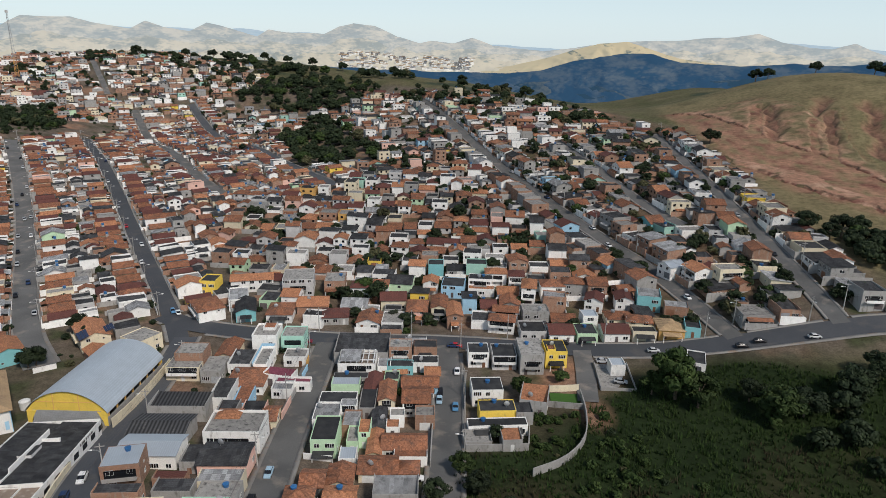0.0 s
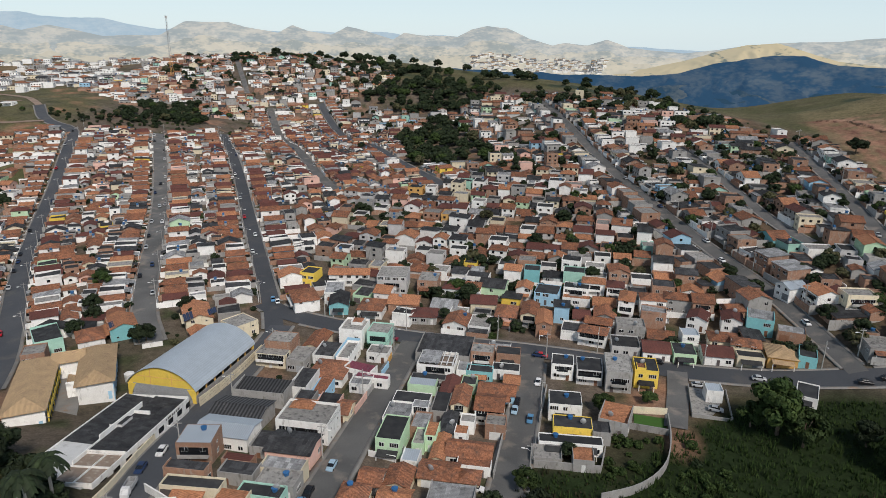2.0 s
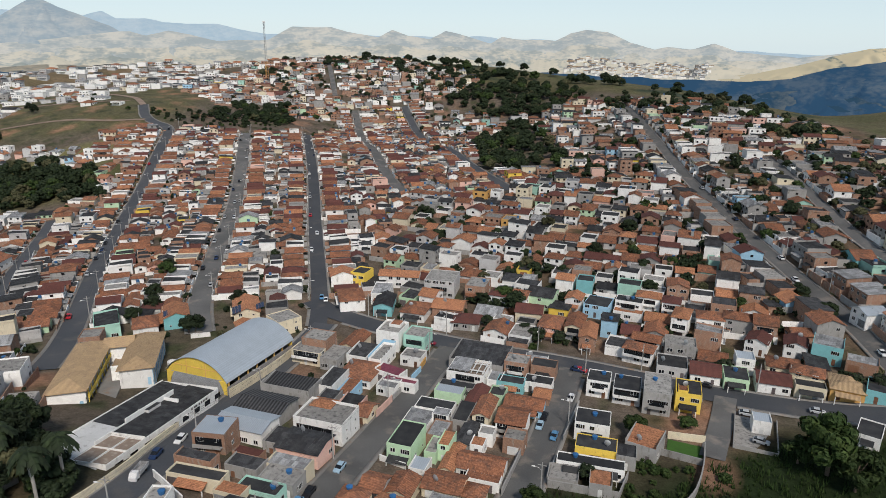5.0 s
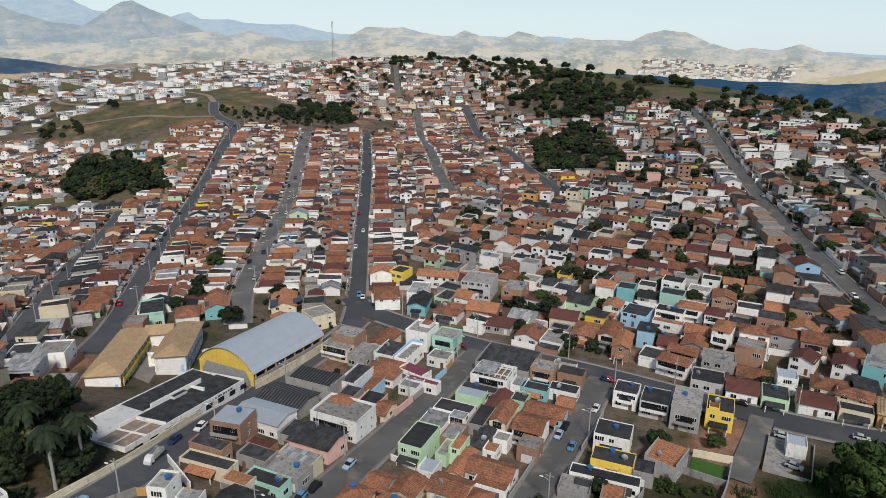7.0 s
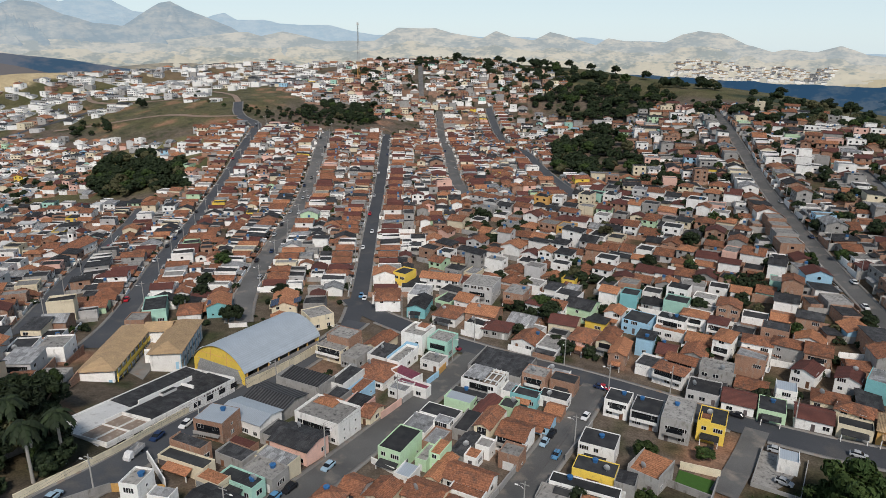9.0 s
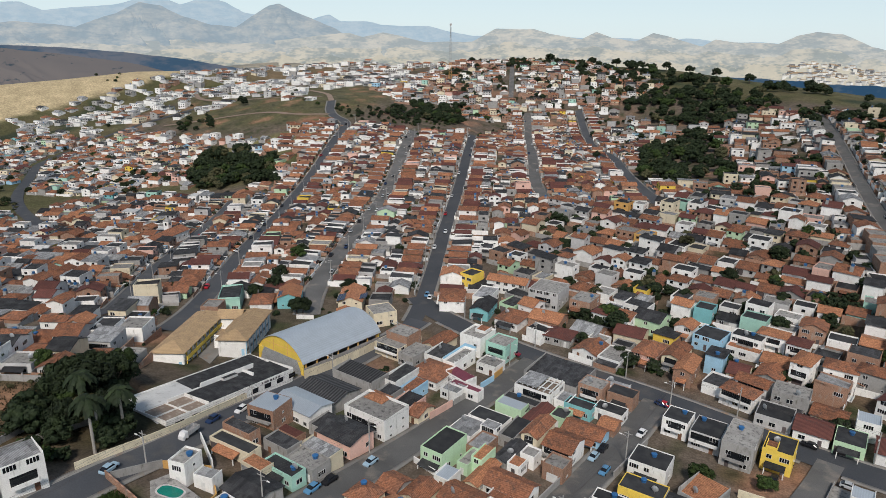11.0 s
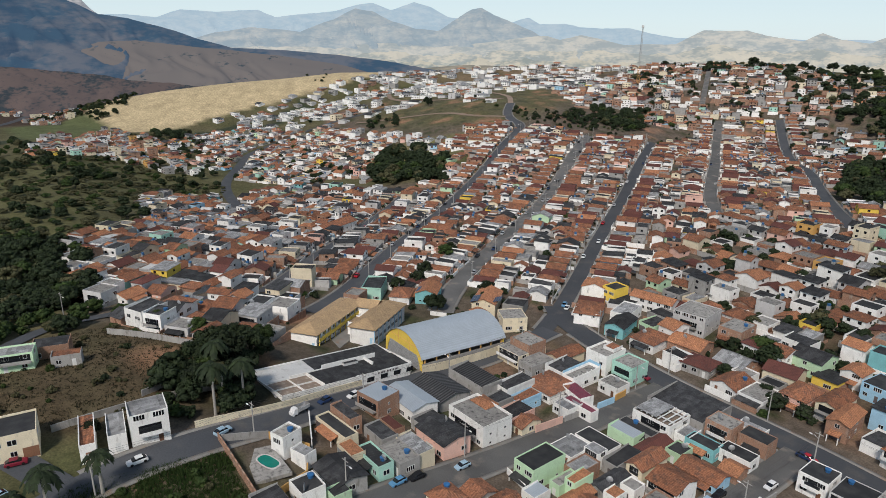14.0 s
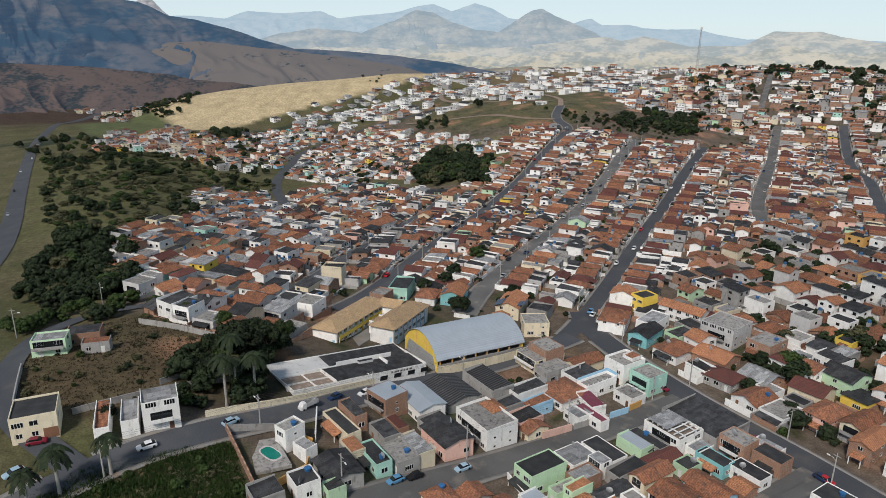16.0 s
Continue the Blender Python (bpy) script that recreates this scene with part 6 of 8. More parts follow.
near(-36.6, 146.4, 4.6, 7.5, 1, "flat", "brick", "pale", top=3.3, tank=False)
near(-34.6, 157.9, 4.4, 10.0, 1, "shed", "cement", "tarred", top=2.8, tank=False)
near(-30.0, 148.9, 3.4, 9.6, 1, "across", "cement", "fibre", top=2.8, rise=0.5, tank=False)
near(-25.5, 151.2, 3.8, 4.0, 1, "flat", "white", "slab", top=3.2, tank=False)
near(-25.9, 146.1, 3.4, 4.0, 1, "shed", "white", "orange", top=2.6, tank=False)
near(-41.1, 137.2, 6.2, 10.6, 2, "flat", "green", "tarred", top=5.3, parapet=0.35, tank=False, label="pale green two-storey house with a flat dark roof")
near(-34.7, 139.3, 3.0, 7.0, 1, "flat", "green", "slab", top=2.8, tank=False)
near(-32.2, 141.1, 3.0, 6.3, 2, "shed", "green", "orange", top=4.2, tank=False)
near(-28.8, 136.6, 3.2, 10.0, 1, "across", "cream", "orange", top=3.0, tank=False)
near(-21.7, 137.6, 10.6, 6.6, 1, "gable", "white", "clay", top=3.1, rise=1.5, tank=False)
near(-19.5, 132.5, 8.0, 3.0, 1, "shed", "white", "clay", top=2.4, tank=False)
near(-26.1, 126.3, 8.6, 6.6, 1, "gable", "cream", "clay", top=3.0, rise=1.2, tank=False)
near(-19.2, 126.8, 4.6, 4.6, 1, "hip", "cream", "clay", top=2.7, tank=False)
near(-20.5, 116.2, 9.6, 6.4, 1, "shed", "cement", "pale", top=3.6, rise=0.9, tank=False, windows=False)
near(-33.6, 120.8, 5.5, 7.0, 1, "across", "cream", "clay", top=2.8)
near(-34.1, 130.3, 4.0, 5.0, 1, "shed", "white", "metal", top=2.6, tank=False)
near(-39.1, 118.3, 5.0, 6.0, 1, "gable", "cement", "clay", top=2.8)
near(-40.1, 110.8, 6.0, 6.0, 1, "hip", "cream", "clay", top=2.8)
near(-31.6, 111.8, 6.5, 7.0, 1, "gable", "brick", "orange", top=2.8)

# below the foot street
near(-5.4, 191.1, 6.6, 7.0, 2, "flat", "white", "tarred", top=5.0, parapet=0.25, tank=True)
near(2.7, 191.0, 7.6, 8.8, 2, "flat", "grey", "tarred", top=4.7, parapet=0.2, tank=True)
near(11.0, 190.4, 7.4, 12.2, 3, "flat", "cement", "slab", top=6.6, parapet=0.25, tank=True)
near(19.0, 193.5, 6.8, 8.6, 2, "flat", "yellow", "tarred", top=5.6, parapet=0.3, tank=False)
near(17.7, 191.3, 2.6, 3.4, 1, "shed", "yellow", "clay", top=5.9, windows=False, tank=False)
near(-2.2, 167.0, 8.8, 7.4, 2, "flat", "white", "tarred", top=5.0, parapet=0.25, tank=True, turn=8)
near(0.8, 156.6, 9.8, 5.8, 1, "flat", "yellow", "tarred", top=3.9, parapet=0.25, tank=True, turn=8)
near(8.0, 156.9, 4.6, 5.5, 1, "shed", "cement", "fibre", top=3.3, tank=False, turn=8)
near(1.0, 149.4, 15.6, 3.8, 1, "flat", "white", "tarred", top=3.0, parapet=0.3, tank=True, turn=9)
near(4.5, 143.8, 5.0, 5.6, 1, "shed", "cement", "orange", top=2.8, tank=False, turn=9)
near(-4.0, 143.7, 7.0, 5.5, 1, "flat", "cement", "slab", top=1.5, parapet=0.8, tank=False, windows=False, turn=9)
near(11.4, 164.0, 7.6, 8.8, 1, "shed", "cement", "orange", top=3.3, rise=1.6, tank=False, turn=-8, label="grey rendered house with a single steep orange roof")
near(37.8, 187.6, 4.5, 5.0, 1, "shed", "white", "metal", top=3.2, tank=False)
near(62.6, 190.5, 5.5, 9.0, 1, "flat", "white", "tarred", top=3.2, parapet=0.4, turn=-14, lift=-0.4)

# across the foot street and round the junction
near(-116.1, 187.9, 9, 9, 2, "flat", "cream", "slab", top=5.0, parapet=0.3, turn=-24, label="cream two-storey corner building with a flat roof")
near(-135.0, 190.5, 15, 9, 2, "gable", "cream", "orange", top=4.6, turn=-48, rise=1.8, tank=False)
near(-124.5, 178.0, 13, 6, 1, "gable", "brick", "orange", top=3.0, turn=-40, tank=False)
near(-154.4, 175.5, 12, 8.5, 2, "gable", "turquoise", "orange", top=4.4, turn=-42, tank=False, label="turquoise two-storey house with solar panels on orange tiles")
near(-159.0, 166.0, 10.5, 8, 1, "hip", "white", "clay", top=3.2, turn=-42, tank=False)
near(-169.2, 158.8, 14, 8, 2, "shed", "mint", "fibre", top=4.8, turn=-38, tank=False, label="mint green two-storey house with a long balcony")
near(-127.0, 198.0, 8, 8, 1, "shed", "cement", "fibre", top=3.0, turn=-54, tank=False)
near(-106.5, 217.0, 13, 9.5, 2, "hip", "white", "clay", top=4.6, turn=-52, tank=False, label="white corner shop with a hipped clay roof")
near(-92.6, 219.0, 7, 12.4, 1, "across", "turquoise", "fibre", top=4.0, turn=20, tank=False, label="turquoise gabled shop with a dark roof")
near(-99.0, 228.5, 7, 13.0, 1, "flat", "white", "pale", top=4.0, turn=20, tank=False)
near(-121.9, 235.5, 8, 10, 2, "gable", "white", "orange", top=4.6, turn=-55, tank=False)
near(-79.2, 219.3, 9.2, 11.4, 1, "hip", "white", "clay", top=3.4, turn=8, tank=False)
near(-79.7, 243.9, 12, 13, 3, "flat", "grey", "slab", top=7.0, parapet=0.3, turn=12, label="grey unfinished three-storey building with a flat roof")
near(-99.2, 244.1, 16.5, 7.6, 2, "gable", "white", "orange", top=5.0, turn=17, tank=False)
near(-69.3, 227.6, 11.5, 10, 1, "gable", "brick", "orange", top=3.3, turn=10, tank=False)
near(-58.8, 219.0, 9.5, 8.6, 1, "hip", "cement", "oxide", top=3.0, turn=12, tank=False)
near(-65.4, 247.0, 8.2, 11, 2, "flat", "brick", "slab", top=5.4, parapet=0.3, turn=8, tank=True)
near(-38.6, 247.2, 10, 10, 2, "gable", "green", "fibre", top=5.4, turn=0, tank=False, label="pale green two-storey house with white balconies")
near(-39.5, 233.2, 9.6, 9, 1, "gable", "cream", "oxide", top=4.4, turn=10, tank=False)
near(-29.1, 224.8, 7.4, 11, 2, "hip", "pink", "clay", top=4.6, turn=4, tank=False)
near(-21.1, 227.6, 5.8, 12, 2, "across", "cream", "clay", top=5.0, turn=4, tank=False)
near(-15.3, 221.6, 5.4, 12, 2, "across", "brick", "orange", top=5.0, turn=8, tank=False)
near(-17.2, 247.0, 9, 10, 2, "flat", "blue", "tarred", top=4.6, parapet=0.2, turn=-2, tank=False)
near(-26.6, 249.1, 6, 7.6, 2, "across", "white", "orange", top=4.6, turn=2, tank=False)
near(-6.5, 250.5, 9.6, 6, 2, "flat", "white", "tarred", top=5.4, parapet=0.2, turn=0, tank=True)
near(-6.0, 245.6, 10.4, 4, 1, "shed", "white", "orange", top=2.8, turn=2, tank=False)
near(2.3, 216.7, 9.2, 6.4, 2, "hip", "white", "clay", top=4.8, turn=-5, tank=False)
near(3.6, 224.2, 9, 6, 2, "gable", "white", "clay", top=4.8, turn=-3, tank=False)
near(12.8, 213.0, 9, 9, 1, "flat", "grey", "tarred", top=3.2, parapet=0.4, turn=6, tank=False)
near(22.4, 212.0, 8.4, 9, 1, "gable", "white", "oxide", top=3.3, turn=6, tank=False)
near(12.6, 241.1, 5.4, 10, 3, "hip", "white", "orange", top=7.2, turn=-4, tank=False)
near(31.0, 211.5, 7, 8.6, 1, "flat", "green", "tarred", top=3.5, parapet=0.2, turn=6, tank=True)
near(33.1, 220.5, 5.4, 6, 2, "shed", "white", "metal", top=4.8, turn=8, tank=False)
near(40.9, 212.4, 9, 8.4, 1, "gable", "white", "oxide", top=3.3, turn=6, tank=False)
near(50.0, 217.0, 8.6, 6.6, 2, "hip", "cream", "clay", top=4.4, turn=-6, tank=False)
near(50.5, 210.8, 8, 5, 1, "flat", "cream", "tarred", top=3.2, turn=3, tank=False)
near(59.6, 213.0, 8.4, 10, 1, "hip", "ochre", "tan", top=3.4, turn=-2, tank=False)
near(37.0, 234.7, 6.6, 8, 2, "across", "white", "oxide", top=4.4, turn=-12, tank=False)
near(47.7, 234.5, 6.6, 8, 2, "across", "white", "oxide", top=4.4, turn=-3, tank=False)
near(56.3, 233.0, 8.4, 9, 2, "shed", "turquoise", "pale", top=5.2, turn=-8, tank=False)
near(69.4, 254.9, 7, 8, 2, "across", "white", "metal", top=4.8, turn=-58, tank=False)
near(66.8, 212.0, 5, 9, 1, "flat", "turquoise", "tarred", top=3.2, turn=-10, tank=False)
near(64.8, 226.5, 8.2, 6, 1, "shed", "brick", "pale", top=3.0, turn=-8, tank=False)

# along the curving road
near(-88.0, 36.5, 8.8, 9.0, 2, "flat", "cream", "tarred", top=5.3, parapet=0.5, turn=88, label="cream two-storey shop house with a flat dark roof")
near(-80.9, 60.9, 7.6, 6.6, 3, "shed", "white", "pale", top=6.6, rise=0.7, turn=88, tank=False, label="white three-storey house with open upper floors")
near(-82.4, 49.3, 3.0, 12.0, 1, "shed", "white", "clay", top=3.0, turn=86, tank=False)
near(-82.0, 54.7, 3.6, 9.6, 1, "shed", "white", "pale", top=3.2, turn=86, tank=False)
near(-132.0, 37.4, 8.5, 6.0, 2, "flat", "green", "pale", top=4.5, turn=80)
near(-137.5, 45.5, 9.0, 6.5, 1, "shed", "brick", "fibre", top=3.3, turn=80)
near(-126.9, 48.5, 7.0, 4.0, 1, "shed", "cement", "clay", top=2.8, turn=80)


def garden_wall(points, h, mat, label, thick=0.2, curved=False):
    """A free-standing wall that follows the ground, coped on top."""
    s = Shape()
    runs = [along(points, 2.5)] if curved else [along([p, q], 2.5) for p, q in zip(points, points[1:])]
    for (ax, ay), (bx, by), (dx, dy) in [step for c, w in runs for step in zip(c, c[1:], w)]:
        nx, ny = -dy * thick / 2, dx * thick / 2
        za, zb = at_ground(ax, ay), at_ground(bx, by)
        top, cop = h, 0.07
        for lo, hi, k in ((-1.0, top, 1.0), (top, top + cop, 1.5)):
            p = [(ax + nx * k, ay + ny * k), (ax - nx * k, ay - ny * k), (bx - nx * k, by - ny * k), (bx + nx * k, by + ny * k)]
            zz = (za, za, zb, zb)
            s.face([(x, y, z + hi) for (x, y), z in zip(p, zz)])
            for i in range(4):
                j = (i + 1) % 4
                s.face([(*p[i], zz[i] + lo), (*p[j], zz[j] + lo), (*p[j], zz[j] + hi), (*p[i], zz[i] + hi)])
    ob = new("garden_wall", s.mesh("garden_wall", [mat]))
    return tagged(ob, label, "wall")


CE, WH, BR = WALLS["cement"], WALLS["white"], WALLS["brick"]
garden_wall([(-97.6, 139), (-98.6, 156), (-101.2, 177)], 3.0, WALLS["cream"], "stained cream street wall before the sports hall", curved=True)
garden_wall([(-100.5, 137), (-92, 110), (-83.5, 90), (-80, 70)], 2.0, WALLS["cream"], "long cream street wall beside the road", curved=True)
garden_wall([(9.5, 131), (18, 137), (24, 147), (25.5, 160), (25, 172)], 2.2, CE, "pale rendered wall curving round a dirt yard", curved=True)
garden_wall([(16, 173.5), (25, 175)], 2.0, WALLS["cream"], "cream garden wall behind a small lawn")
garden_wall([(10, 165), (25, 164)], 1.8, CE, "rendered wall along a small lawn")
garden_wall([(-140.0, 167.6), (-135.3, 171.9)], 1.6, WH, "low white wall between trees and yard")
garden_wall([(-7.5, 150), (-6.5, 139.5), (9, 142), (9.5, 151)], 2.0, CE, "bare rendered wall of a house yard")
garden_wall([(-74.5, 73.5), (-51, 75.5)], 2.0, BR, "bare block wall of the pool yard")
garden_wall([(-72.5, 84), (-66, 91), (-57, 87), (-51, 75.5)], 1.8, WALLS["ochre"], "ochre yard wall beside the pool")
garden_wall([(-73.5, 74), (-72.5, 84)], 2.0, CE, "rendered wall between pool yard and road")
garden_wall([(-79, 96), (-67, 92)], 2.2, WH, "white curved wall of a narrow yard")
garden_wall([(-45.2, 131.0), (-38, 130.6)], 1.6, WH, "white wall at the edge of a dirt lot")
garden_wall([(-57.8, 172), (-57.2, 160)], 2.0, CE, "grey street wall with render")
garden_wall([(-57.0, 159), (-56.4, 149)], 2.4, WALLS["pink"], "salmon pink street wall")
garden_wall([(-58.2, 180), (-57.9, 173)], 2.2, WALLS["blue"], "bright cyan street wall and gate")
garden_wall([(-64, 189), (-59.5, 186), (-58.8, 181)], 2.2, WALLS["ochre"], "red-brown wall at the street corner")
garden_wall([(-16.2, 154), (-14.6, 131)], 2.2, CE, "pale plastered street wall")
garden_wall([(-8.6, 180), (-8.0, 160)], 2.0, CE, "rendered street wall")
garden_wall([(-98, 62), (-110, 85)], 1.6, CE, "low block wall beside the trees")
garden_wall([(-91, 43), (-97, 80)], 1.6, CE, "low block wall at the back of the empty lot")
garden_wall([(-122, 31), (-100, 31)], 1.8, CE, "rendered wall along the lane")
garden_wall([(-150, 60), (-128, 80)], 1.8, CE, "rendered wall behind the empty lot")

# ---- the roof terrace, the pool and other yard things ----


def terrace_rail(x, y, turn, w, d, z):
    root = placed("terrace_screen", x, y, turn, "bright cyan roof-terrace wall with white posts", "screen wall", lift=z)
    s = Shape()
    s.box(-w / 2 - 0.1, -w / 2, -d / 2, d / 2, 0, 1.5)
    part("screen", s, WALLS["blue"], root)
    s = Shape()
    s.box(-w / 2, w / 2, d / 2, d / 2 + 0.1, 0, 1.5)
    part("screen", s, WALLS["blue"], root)
    p = Shape()
    p.box(-0.12, 0.12, -0.12, 0.12, 0, 1.1)
    me = p.mesh("post", [TRIM])
    for k in range(7):
        part("post", me, None, root, at=pose(w / 2 - 0.15, -d / 2 + 0.3 + (d - 0.6) * k / 6, 0))


terrace_rail(-71.9, 180.1, T, 4.2, 12.3, 3.95)


def pool(x, y, turn, w, d):
    root = placed("swimming_pool", x, y, turn, "small oval swimming pool of green water with pale rim", "pool", lift=0.75)
    rim, water = Shape(), Shape()
    n = 24
    ring = [(w / 2 * math.copysign(abs(math.cos(2 * math.pi * k / n)) ** 0.7, math.cos(2 * math.pi * k / n)), d / 2 * math.copysign(abs(math.sin(2 * math.pi * k / n)) ** 0.7, math.sin(2 * math.pi * k / n))) for k in range(n)]
    for k in range(n):
        (a, b), (c, e) = ring[k], ring[(k + 1) % n]
        rim.face([(a, b, 0.12), (c, e, 0.12), (c * 1.16, e * 1.13, 0.12), (a * 1.16, b * 1.13, 0.12)][::-1])
        rim.face([(a * 1.16, b * 1.13, 0.12), (c * 1.16, e * 1.13, 0.12), (c * 1.16, e * 1.13, -0.3), (a * 1.16, b * 1.13, -0.3)][::-1])
        rim.face([(a, b, 0.12), (a, b, -0.2), (c, e, -0.2), (c, e, 0.12)])
    water.face([(a, b, 0.05) for a, b in ring])
    part("rim", rim, WALLS["grey"], root)
    part("water", water, POOLWATER, root)


POOLWATER = material("pool_water", (0.01, 0.16, 0.12), 0.08, (0.015, 0.2, 0.16), bump=0.02)
pool(-63.4, 80.9, 20, 5.6, 2.9)
deck = Shape()
deck.solid([(-70, 77.5, at_ground(-63, 81) + 0.75), (-58, 76.5, at_ground(-63, 81) + 0.75), (-57.5, 84, at_ground(-63, 81) + 0.75), (-69, 83.5, at_ground(-63, 81) + 0.75)], 0.8)
tagged(new("pool_deck", deck.mesh("pool_deck", [ROOFS["slab"]])), "pale concrete deck round the pool", "deck")

def walled_yard(x0, x1, y0, y1):
    """A raised concrete parking yard inside low walls."""
    z = at_ground((x0 + x1) / 2, y1) + 0.2
    root = new("parking_yard")
    root.matrix_basis = pose((x0 + x1) / 2, (y0 + y1) / 2, z)
    tagged(root, "raised concrete parking yard inside bare rendered walls", "yard")
    w, d = (x1 - x0) / 2, (y1 - y0) / 2
    s = Shape()
    s.box(-w, w, -d, d, -5, 0)
    part("slab", s, ROOFS["slab"], root)
    for bx in ((-w, -w + 0.2, -d, d), (w - 0.2, w, -d, d), (-w + 0.2, w - 0.2, -d, -d + 0.2)):
        s = Shape()
        s.box(*bx, 0, 1.1)
        part("wall", s, CE, root)


walled_yard(31.5, 42.0, 175.5, 192.5)
white_tank = placed("water_tank", -127.6, 147.4, 0, "white round water tank on the ground beside the hall", "water tank")
body = Shape()
for k in range(14):
    p, q = 2 * math.pi * k / 14, 2 * math.pi * (k + 1) / 14
    for (r0, z0), (r1, z1) in (((1.3, -0.5), (1.45, 2.4)), ((1.45, 2.4), (0.4, 2.9)), ((0.4, 2.9), (0.02, 2.95))):
        body.face([(r0 * math.cos(p), r0 * math.sin(p), z0), (r0 * math.cos(q), r0 * math.sin(q), z0), (r1 * math.cos(q), r1 * math.sin(q), z1), (r1 * math.cos(p), r1 * math.sin(p), z1)])
part("shell", body, TRIM, white_tank)
lawn = Shape()
lawn.solid([(16.5, 165.2, at_ground(20, 168) + 0.12), (24.6, 165.0, at_ground(20, 168) + 0.12), (24.8, 172.6, at_ground(20, 168) + 0.12), (16.2, 172.4, at_ground(20, 168) + 0.12)], 0.6)
LAWN = material("cut_lawn", (0.05, 0.12, 0.022), 0.95, (0.04, 0.09, 0.02), scale=0.8, fine=14)
tagged(new("lawn", lawn.mesh("lawn", [LAWN])), "small bright green lawn inside walls", "lawn", kind="structure")

for px, py, turn, n, z in ((-136.5, 185.5, -48, 4, 5.2), (-131.0, 191.5, -48, 3, 5.2), (-156.4, 172.5, -42, 3, 4.75)):
    root = new("solar_panels")
    root.matrix_basis = pose(px, py, at_ground(px, py) + z, 16, 0, turn)
    tagged(root, "row of dark blue solar panels on a tiled roof", "solar panels")
    s = Shape()
    s.box(-0.8, 0.8, -0.5, 0.5, 0, 0.05)
    me = s.mesh("panel", [SOLAR])
    for i in range(n):
        for j in range(3):
            part("panel", me, None, root, at=pose(1.7 * i, 1.1 * j, 0.1))

# ---- the rest of the town ----
KEEP_CLEAR += [
    [(-158, 140), (-142, 166), (-118, 182), (-90, 190), (-62, 190), (-60, 100), (-70, 60), (-100, 70), (-122, 92)],
    [(-62, 199), (-10, 199), (-10, 105), (-60, 105)],
    [(-10, 199), (60, 199), (60, 100), (-10, 105)],
    MARSH, LOT, SCRUB, MEADOW, FIELD,
    [(-494, 312), (-417, 284), (-358, 313), (-405, 350), (-500, 354)],
    [(-205, 600), (-136, 432), (-100, 440), (-72, 440), (-110, 530), (-175, 660)],
    [(-300, 720), (-283, 700), (-215, 672), (-160, 665), (-120, 690), (-140, 740), (-260, 765)],
    [(-430, 474), (-391, 545), (-440, 628), (-470, 580)],
]
FARGROUP = {}


def far_group(name):
    return FARGROUP.setdefault(name, Shape())


HOMES = dict(lot=(7.0, 8.8), depth=(7.5, 10.0), setback=(1.2, 2.6), gap=1.1)
SLOPE = dict(lot=(8.5, 13.0), depth=(7.0, 9.5), setback=(0.8, 2.2), gap=0.8)
frontage(MAIN[1:], 3.3 + 1.2, ROWS_OF, **HOMES, into=far_group("a"), seed=3)
frontage([(-160, 192), (-186, 228), (-230, 290), (-290, 371), (-369, 470)], 5.2, ROWS_OF, **HOMES, into=far_group("a"), seed=4)
frontage([(-182, 155), (-262, 233), (-321, 300), (-366, 366), (-422, 442)], 5.2, ROWS_OF, **HOMES, into=far_group("a"), seed=5)
frontage([(-162, 366), (-189, 396), (-258, 497), (-376, 661)], 4.7, ROWS_OF, **HOMES, into=far_group("a"), seed=6)
frontage([(-100, 388), (-137, 432), (-222, 558), (-331, 695)], 4.7, ROWS_OF, **HOMES, into=far_group("a"), seed=7)
frontage([(-197, 126), (-258, 175), (-315, 228), (-365, 280)], 5.0, OLD, **HOMES, into=far_group("b"), seed=8)
frontage([(-107, 206), (-61, 202), (-15, 205), (33, 202), (78, 202), (124, 204)], 5.7, OLD, sides=(-1,), lot=(8, 11), depth=(8, 11), setback=(2, 3), into=far_group("b"), seed=9)
frontage([(79, 205), (66, 255), (46, 297), (23, 353), (-3, 418), (-42, 538), (-85, 659)], 4.7, HILL, **SLOPE, into=far_group("c"), seed=10)
frontage([(112, 206), (111, 250), (111, 291), (110, 361), (108, 484)], 4.7, HILL, **SLOPE, into=far_group("c"), seed=11)
frontage([(39, 465), (58, 395), (74, 325), (84, 299)], 4.2, HILL, **SLOPE, into=far_group("c"), seed=12)
GRID = [(-112, 214), (-345, 545), (-376, 661), (-331, 700), (-95, 385), (-150, 360)]
fill(GRID, 36, ROWS_OF, lot=(6.5, 8.5), depth=(7, 9), into=far_group("a"), seed=23)
fill([(-160, 190), (-370, 470), (-345, 525), (-118, 210)], 36, ROWS_OF, lot=(6.5, 8.5), depth=(7, 9), into=far_group("a"), seed=24)
fill([(-182, 150), (-422, 442), (-370, 470), (-150, 178)], 38, ROWS_OF, lot=(6.5, 8.5), depth=(7, 9), into=far_group("a"), seed=25)
fill([(-112, 214), (-60, 208), (70, 208), (40, 300), (-5, 410), (-60, 405), (-100, 385), (-150, 355), (-165, 320)], 3, OLD, into=far_group("b"), seed=13)
fill([(70, 210), (112, 206), (130, 210), (128, 484), (60, 560), (-40, 640), (-60, 560), (-5, 418), (40, 300)], 8, HILL, lot=(8.5, 13.0), depth=(6.5, 9.0), chance=0.78, into=far_group("c"), seed=14)
fill([(-60, 400), (-5, 418), (-85, 659), (-200, 720), (-330, 760), (-330, 695), (-220, 556), (-100, 385)], 25, HILL, lot=(8.5, 13.0), depth=(6.5, 9.0), chance=0.72, into=far_group("c"), seed=15)
